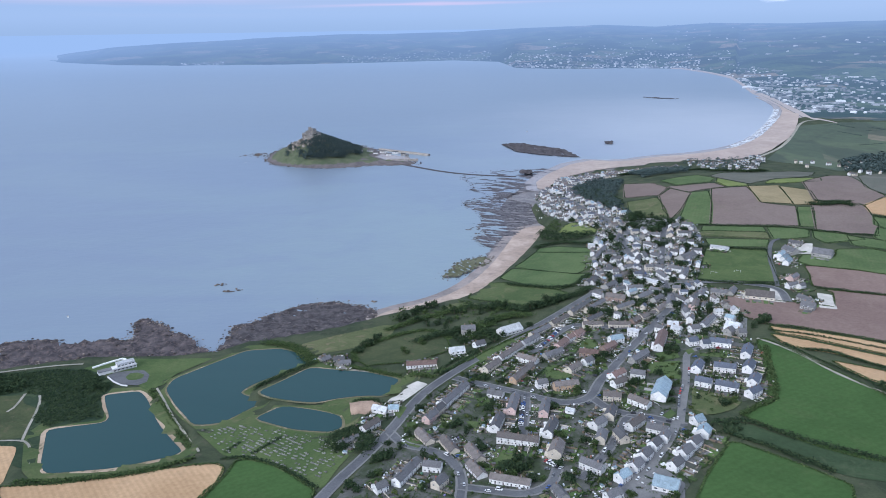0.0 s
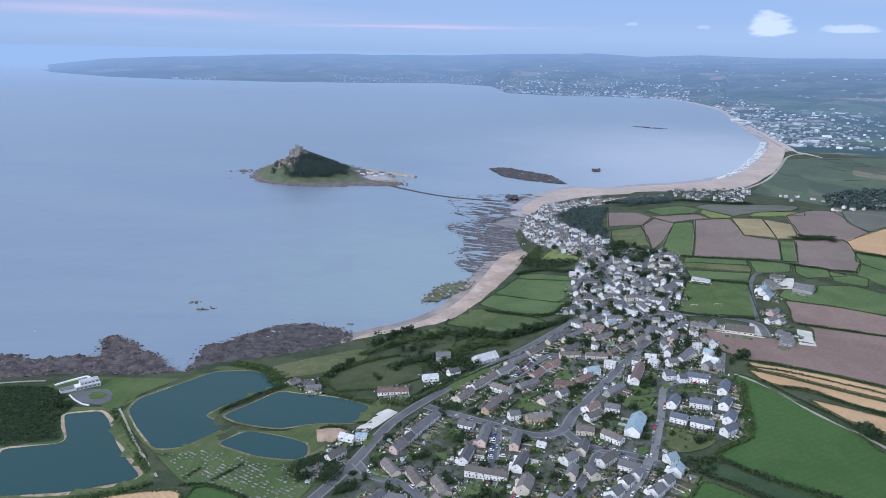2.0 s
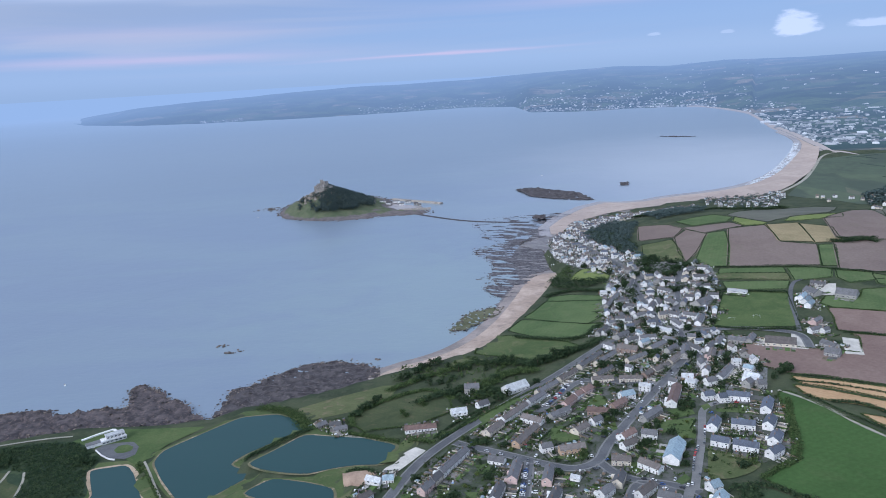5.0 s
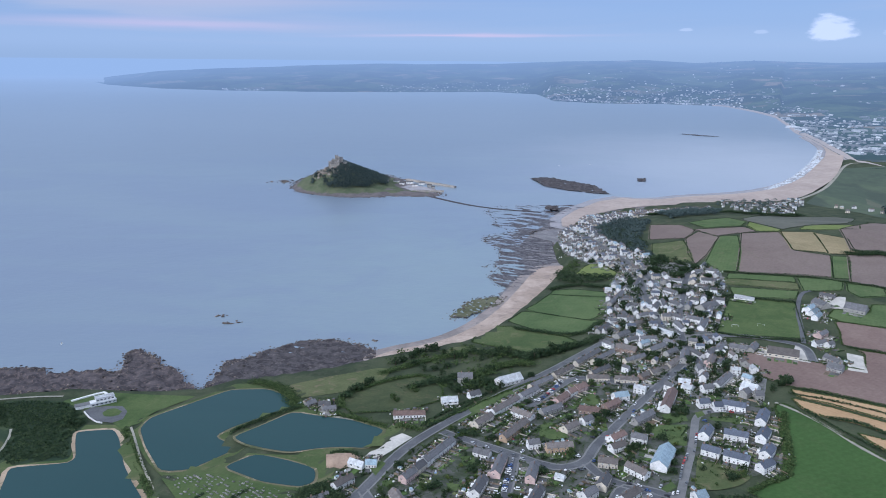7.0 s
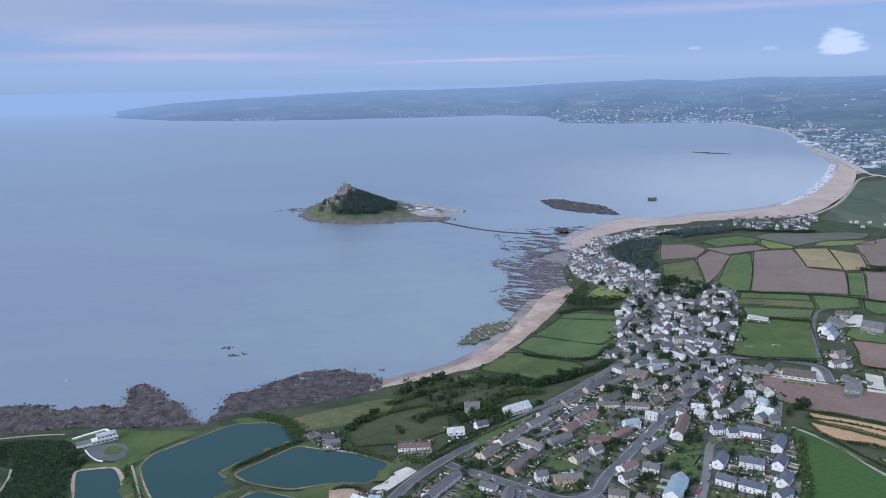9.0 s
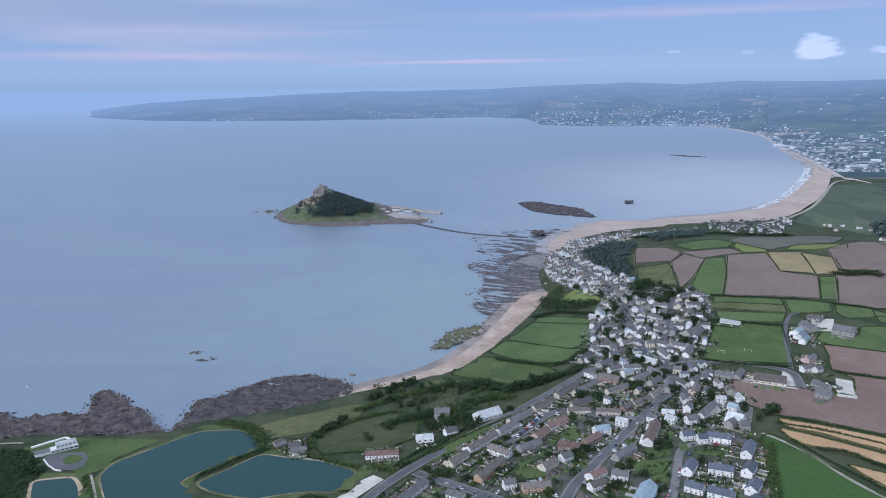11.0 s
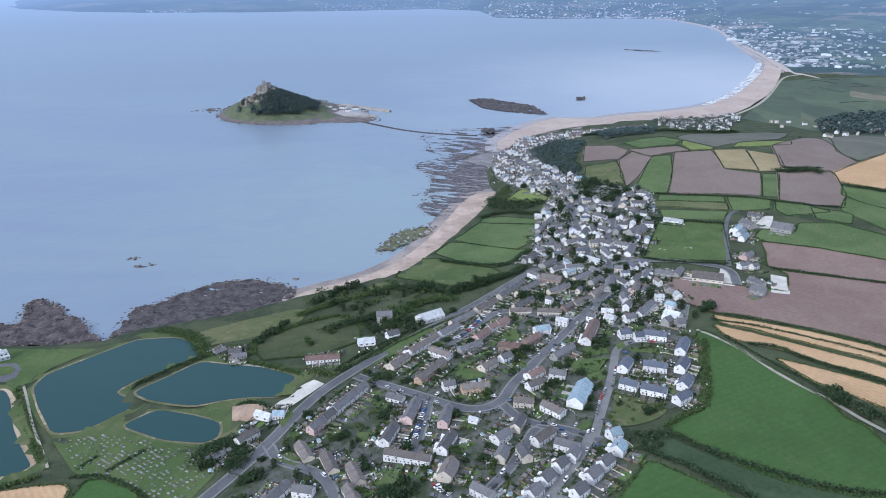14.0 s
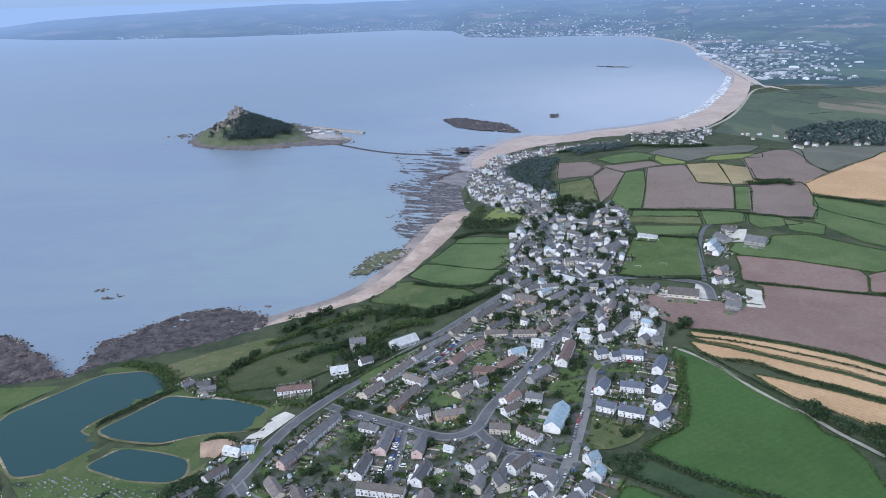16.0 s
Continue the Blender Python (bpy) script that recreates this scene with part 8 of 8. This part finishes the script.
def car(paint, van=False):
    long, w, tall = (4.9, 1.9, 2.1) if van else (4.3, 1.75, 1.45)
    root = thing("van" if van else "car", pose(0, 0, -70), ("%s parked van" if van else "%s parked car") % paint + " with dark windows", "vehicle", "parked vehicles")
    bm = bmesh.new()
    mid = 1.15 if van else 0.85

    def sec(x, half, z0, z1):
        return [(x, -half, z0), (x, half, z0), (x, half, z1 - 0.12), (x, half - 0.12, z1), (x, -half + 0.12, z1), (x, -half, z1 - 0.12)]
    loft(bm, [sec(-long / 2, w * 0.44, 0.35, mid - 0.08), sec(-long / 2 + 0.3, w / 2, 0.25, mid), sec(long / 2 - 0.7, w / 2, 0.25, mid - 0.04), sec(long / 2, w * 0.42, 0.35, mid - 0.22)])
    part("body", bm, M["car_" + paint], root)
    bm = bmesh.new()
    x0, x1 = (-long / 2 + 0.1, long / 2 - 1.1) if van else (-long / 2 + 0.35, long / 2 - 1.25)
    loft(bm, [sec(x0, w * 0.45, mid - 0.05, mid + 0.02), sec(x0 + 0.4, w * 0.42, mid - 0.05, tall), sec(x1 - 0.5, w * 0.42, mid - 0.05, tall), sec(x1 + 0.3, w * 0.45, mid - 0.05, mid + 0.02)])
    cabin = part("cabin", bm, M["glass"], root, "dark glazed cabin")
    bm = bmesh.new()
    loft(bm, [sec(x0 + 0.42, w * 0.41, tall - 0.02, tall + 0.05), sec(x1 - 0.5, w * 0.41, tall - 0.02, tall + 0.05)])
    part("roof_panel", bm, M["car_" + paint], cabin)
    for x in (-long * 0.3, long * 0.31):
        for y in (-w / 2 + 0.08, w / 2 - 0.08):
            bm = bmesh.new()
            bmesh.ops.create_cone(bm, cap_ends=True, segments=10, radius1=0.32, radius2=0.32, depth=0.2, matrix=pose(x, y, 0.32, 90))
            part("wheel", bm, M["tyre"], root)
    return root


CAR_KINDS = [car(k) for k in ("white", "silver", "black", "grey", "red", "silver", "blue", "white", "grey")] + [car("white", True)]


def park(x, y, turn):
    k = TRNG.choice(CAR_KINDS)
    copy_thing(k, pose(x, y, h1(x, y) + 0.72, 0, 0, turn + TRNG.choice((0, 180)) + TRNG.uniform(-3, 3)))


for line, gap, side, across in (([(55, 540), (58, 566), (60, 578)], 3.0, 1.8, True), ([(86, 698), (98, 719), (110, 744)], 3.0, 2.0, True), ([(184, 561), (190, 580), (196, 594)], 5.6, 2.2, False), ([(68, 488), (74, 481), (79, 478)], 2.6, 0, True)):
    c, a = along(line, gap, 0)
    for (x, y), t in zip(c, a):
        park(x - math.sin(t) * side, y + math.cos(t) * side, math.degrees(t) + (80 if across else 0))
for name, wide, mat, pts in ROADS[:13]:
    c, a = along(pts, 7.0)
    for (x, y), t in zip(c, a):
        if name == "street" and TRNG.random() < 0.34 and y < 1000:
            s = TRNG.choice((-1, 1)) * (wide / 2 - 1.1)
            park(x - math.sin(t) * s, y + math.cos(t) * s, math.degrees(t))
        elif name == "street" and TRNG.random() < 0.4 and y < 800:
            s = TRNG.choice((-1, 1)) * (wide / 2 + 4.2)
            px, py = x - math.sin(t) * s, y + math.cos(t) * s
            if clear_of_houses(px, py, 1.6) and road_gap(px, py) > 2.5:
                park(px, py, math.degrees(t) + 90)
for k in CAR_KINDS:
    for o in (*k.children_recursive, k):
        bpy.data.objects.remove(o)


def make_grave(bm):
    add_box(bm, -0.4, -0.08, -0.2, 0.4, 0.08, 0.75)
    loft(bm, [[(x, -0.08, 0.75), (x, 0.08, 0.75), (x, 0.08, 0.75 + t), (x, -0.08, 0.75 + t)] for x, t in ((-0.4, 0.02), (-0.2, 0.2), (0.2, 0.2), (0.4, 0.02))])
    add_box(bm, -0.4, 0.1, -0.2, 0.4, 1.9, 0.14)


GRAVE = shared("gravestone", make_grave, [M["headstone"]])


def graves():
    """The graves in their rows: the nearer ones singly, those behind in one mass."""
    rng = random.Random(6)
    p = np.array([(-215, 562), (-182, 568), (-142, 561), (-102, 545), (-95, 531), (-79, 512), (-85, 498), (-92, 468), (-108, 480), (-139, 505), (-178, 520)], float)
    n = 0
    spots = []
    for i in range(75):
        for j in range(52):
            a = radians(-36)
            u, v = -94 + i * 2.6, -75 + j * 3.5
            x, y = -137 + u * math.cos(a) - v * math.sin(a), 515 + u * math.sin(a) + v * math.cos(a)
            q = np.array([x]), np.array([y])
            if rng.random() < 0.4 and within(*q, p)[0] and line_distance(*q, p)[0] > 3:
                spots.append((y, x))
    vs, fs = [], []
    for y, x in sorted(spots):
        k = rng.uniform(0.9, 1.6)
        m = pose(x + rng.uniform(-0.3, 0.3), y + rng.uniform(-0.3, 0.3), h1(x, y) + 0.36, rng.uniform(-6, 6), 0, -36 + 90 + rng.uniform(-6, 6)) @ Matrix.Diagonal((k, k, k, 1))
        if n < 290:
            ob = new("gravestone", GRAVE)
            ob.matrix_world = m
            tagged(ob, "weathered grey headstone standing in cemetery grass", "gravestone", "cemetery graves")
            n += 1
        else:
            b = len(vs)
            vs += [m @ v.co for v in GRAVE.vertices]
            fs += [[b + q for q in f.vertices] for f in GRAVE.polygons]
    stone = island_material("weathered_headstones", [(0.0, (0.12, 0.12, 0.11)), (0.7, (0.28, 0.27, 0.25)), (1.0, (0.5, 0.49, 0.47))])
    tagged(mesh_object("gravestones", vs, fs, stone, None, "rows of weathered headstones in the far part of the cemetery"), category="gravestones", kind="stuff")


graves()


# ---- small things ----
def goal(x, y, turn):
    root = thing("goal", pose(x, y, h1(x, y) + 0.4, 0, 0, turn), "white football goal standing on mown grass", "goal", "goals")
    for px in (-3.66, 3.66):
        bm = bmesh.new()
        bmesh.ops.create_cone(bm, cap_ends=True, segments=8, radius1=0.1, radius2=0.1, depth=2.5, matrix=pose(px, 0, 1.25))
        part("post", bm, M["frame"], root)
    bm = bmesh.new()
    bmesh.ops.create_cone(bm, cap_ends=True, segments=8, radius1=0.1, radius2=0.1, depth=7.4, matrix=pose(0, 0, 2.45, 0, 90))
    part("crossbar", bm, M["frame"], root)


for (x, y) in ([(314, 892), (319, 892)][0], [(344, 896), (349, 895)][0]):
    goal(x, y, -15)


def boat(x, y, turn, k):
    root = thing("boat", pose(x, y, 0.1, 0, 0, turn), "small white boat lying on calm sea", "boat", "boats in the bay")
    bm = bmesh.new()
    loft(bm, [[(px * k, -hw * k, 0.9 * k), (px * k, hw * k, 0.9 * k), (px * k, hw * 0.5 * k, -0.2), (px * k, -hw * 0.5 * k, -0.2)] for px, hw in ((-3, 0.9), (-1, 1.2), (1.5, 1.0), (3.4, 0.1))])
    part("hull", bm, M["frame"], root)
    bm = bmesh.new()
    add_box(bm, -1.2 * k, -0.7 * k, 0.9 * k, 0.8 * k, 0.7 * k, 2.0 * k)
    part("cabin", bm, M["wall_grey"], root)


for i, (x, y) in enumerate([(-1459, 3355), (-1442, 3810), (-575, 1986), (-482, 866), (221, 2560), (328, 2611)]):
    if math.hypot(x - EYE_X, y - EYE_Y) < NEAR_R:
        boat(x, y, 40 * i, 1.0)
ribbon("foam", [(780, 2185), (884, 2326), (1022, 2588), (1172, 2894), (1289, 3170)], 22, M["foam"], 1.4, 12, 3, "white foam of breaking waves", z=lambda x, y: 0 * x)
ribbon("foam", [(-59, 888), (-38, 928), (-15, 961)], 3, M["foam"], 0.5, 6, 3, "white foam breaking round the rocks", z=lambda x, y: 0 * x)
ribbon("foam", [(755, 2154), (864, 2280), (1009, 2530), (1202, 2929)], 14, M["foam"], 1.45, 12, 3, "white foam of breaking waves", z=lambda x, y: 0 * x)
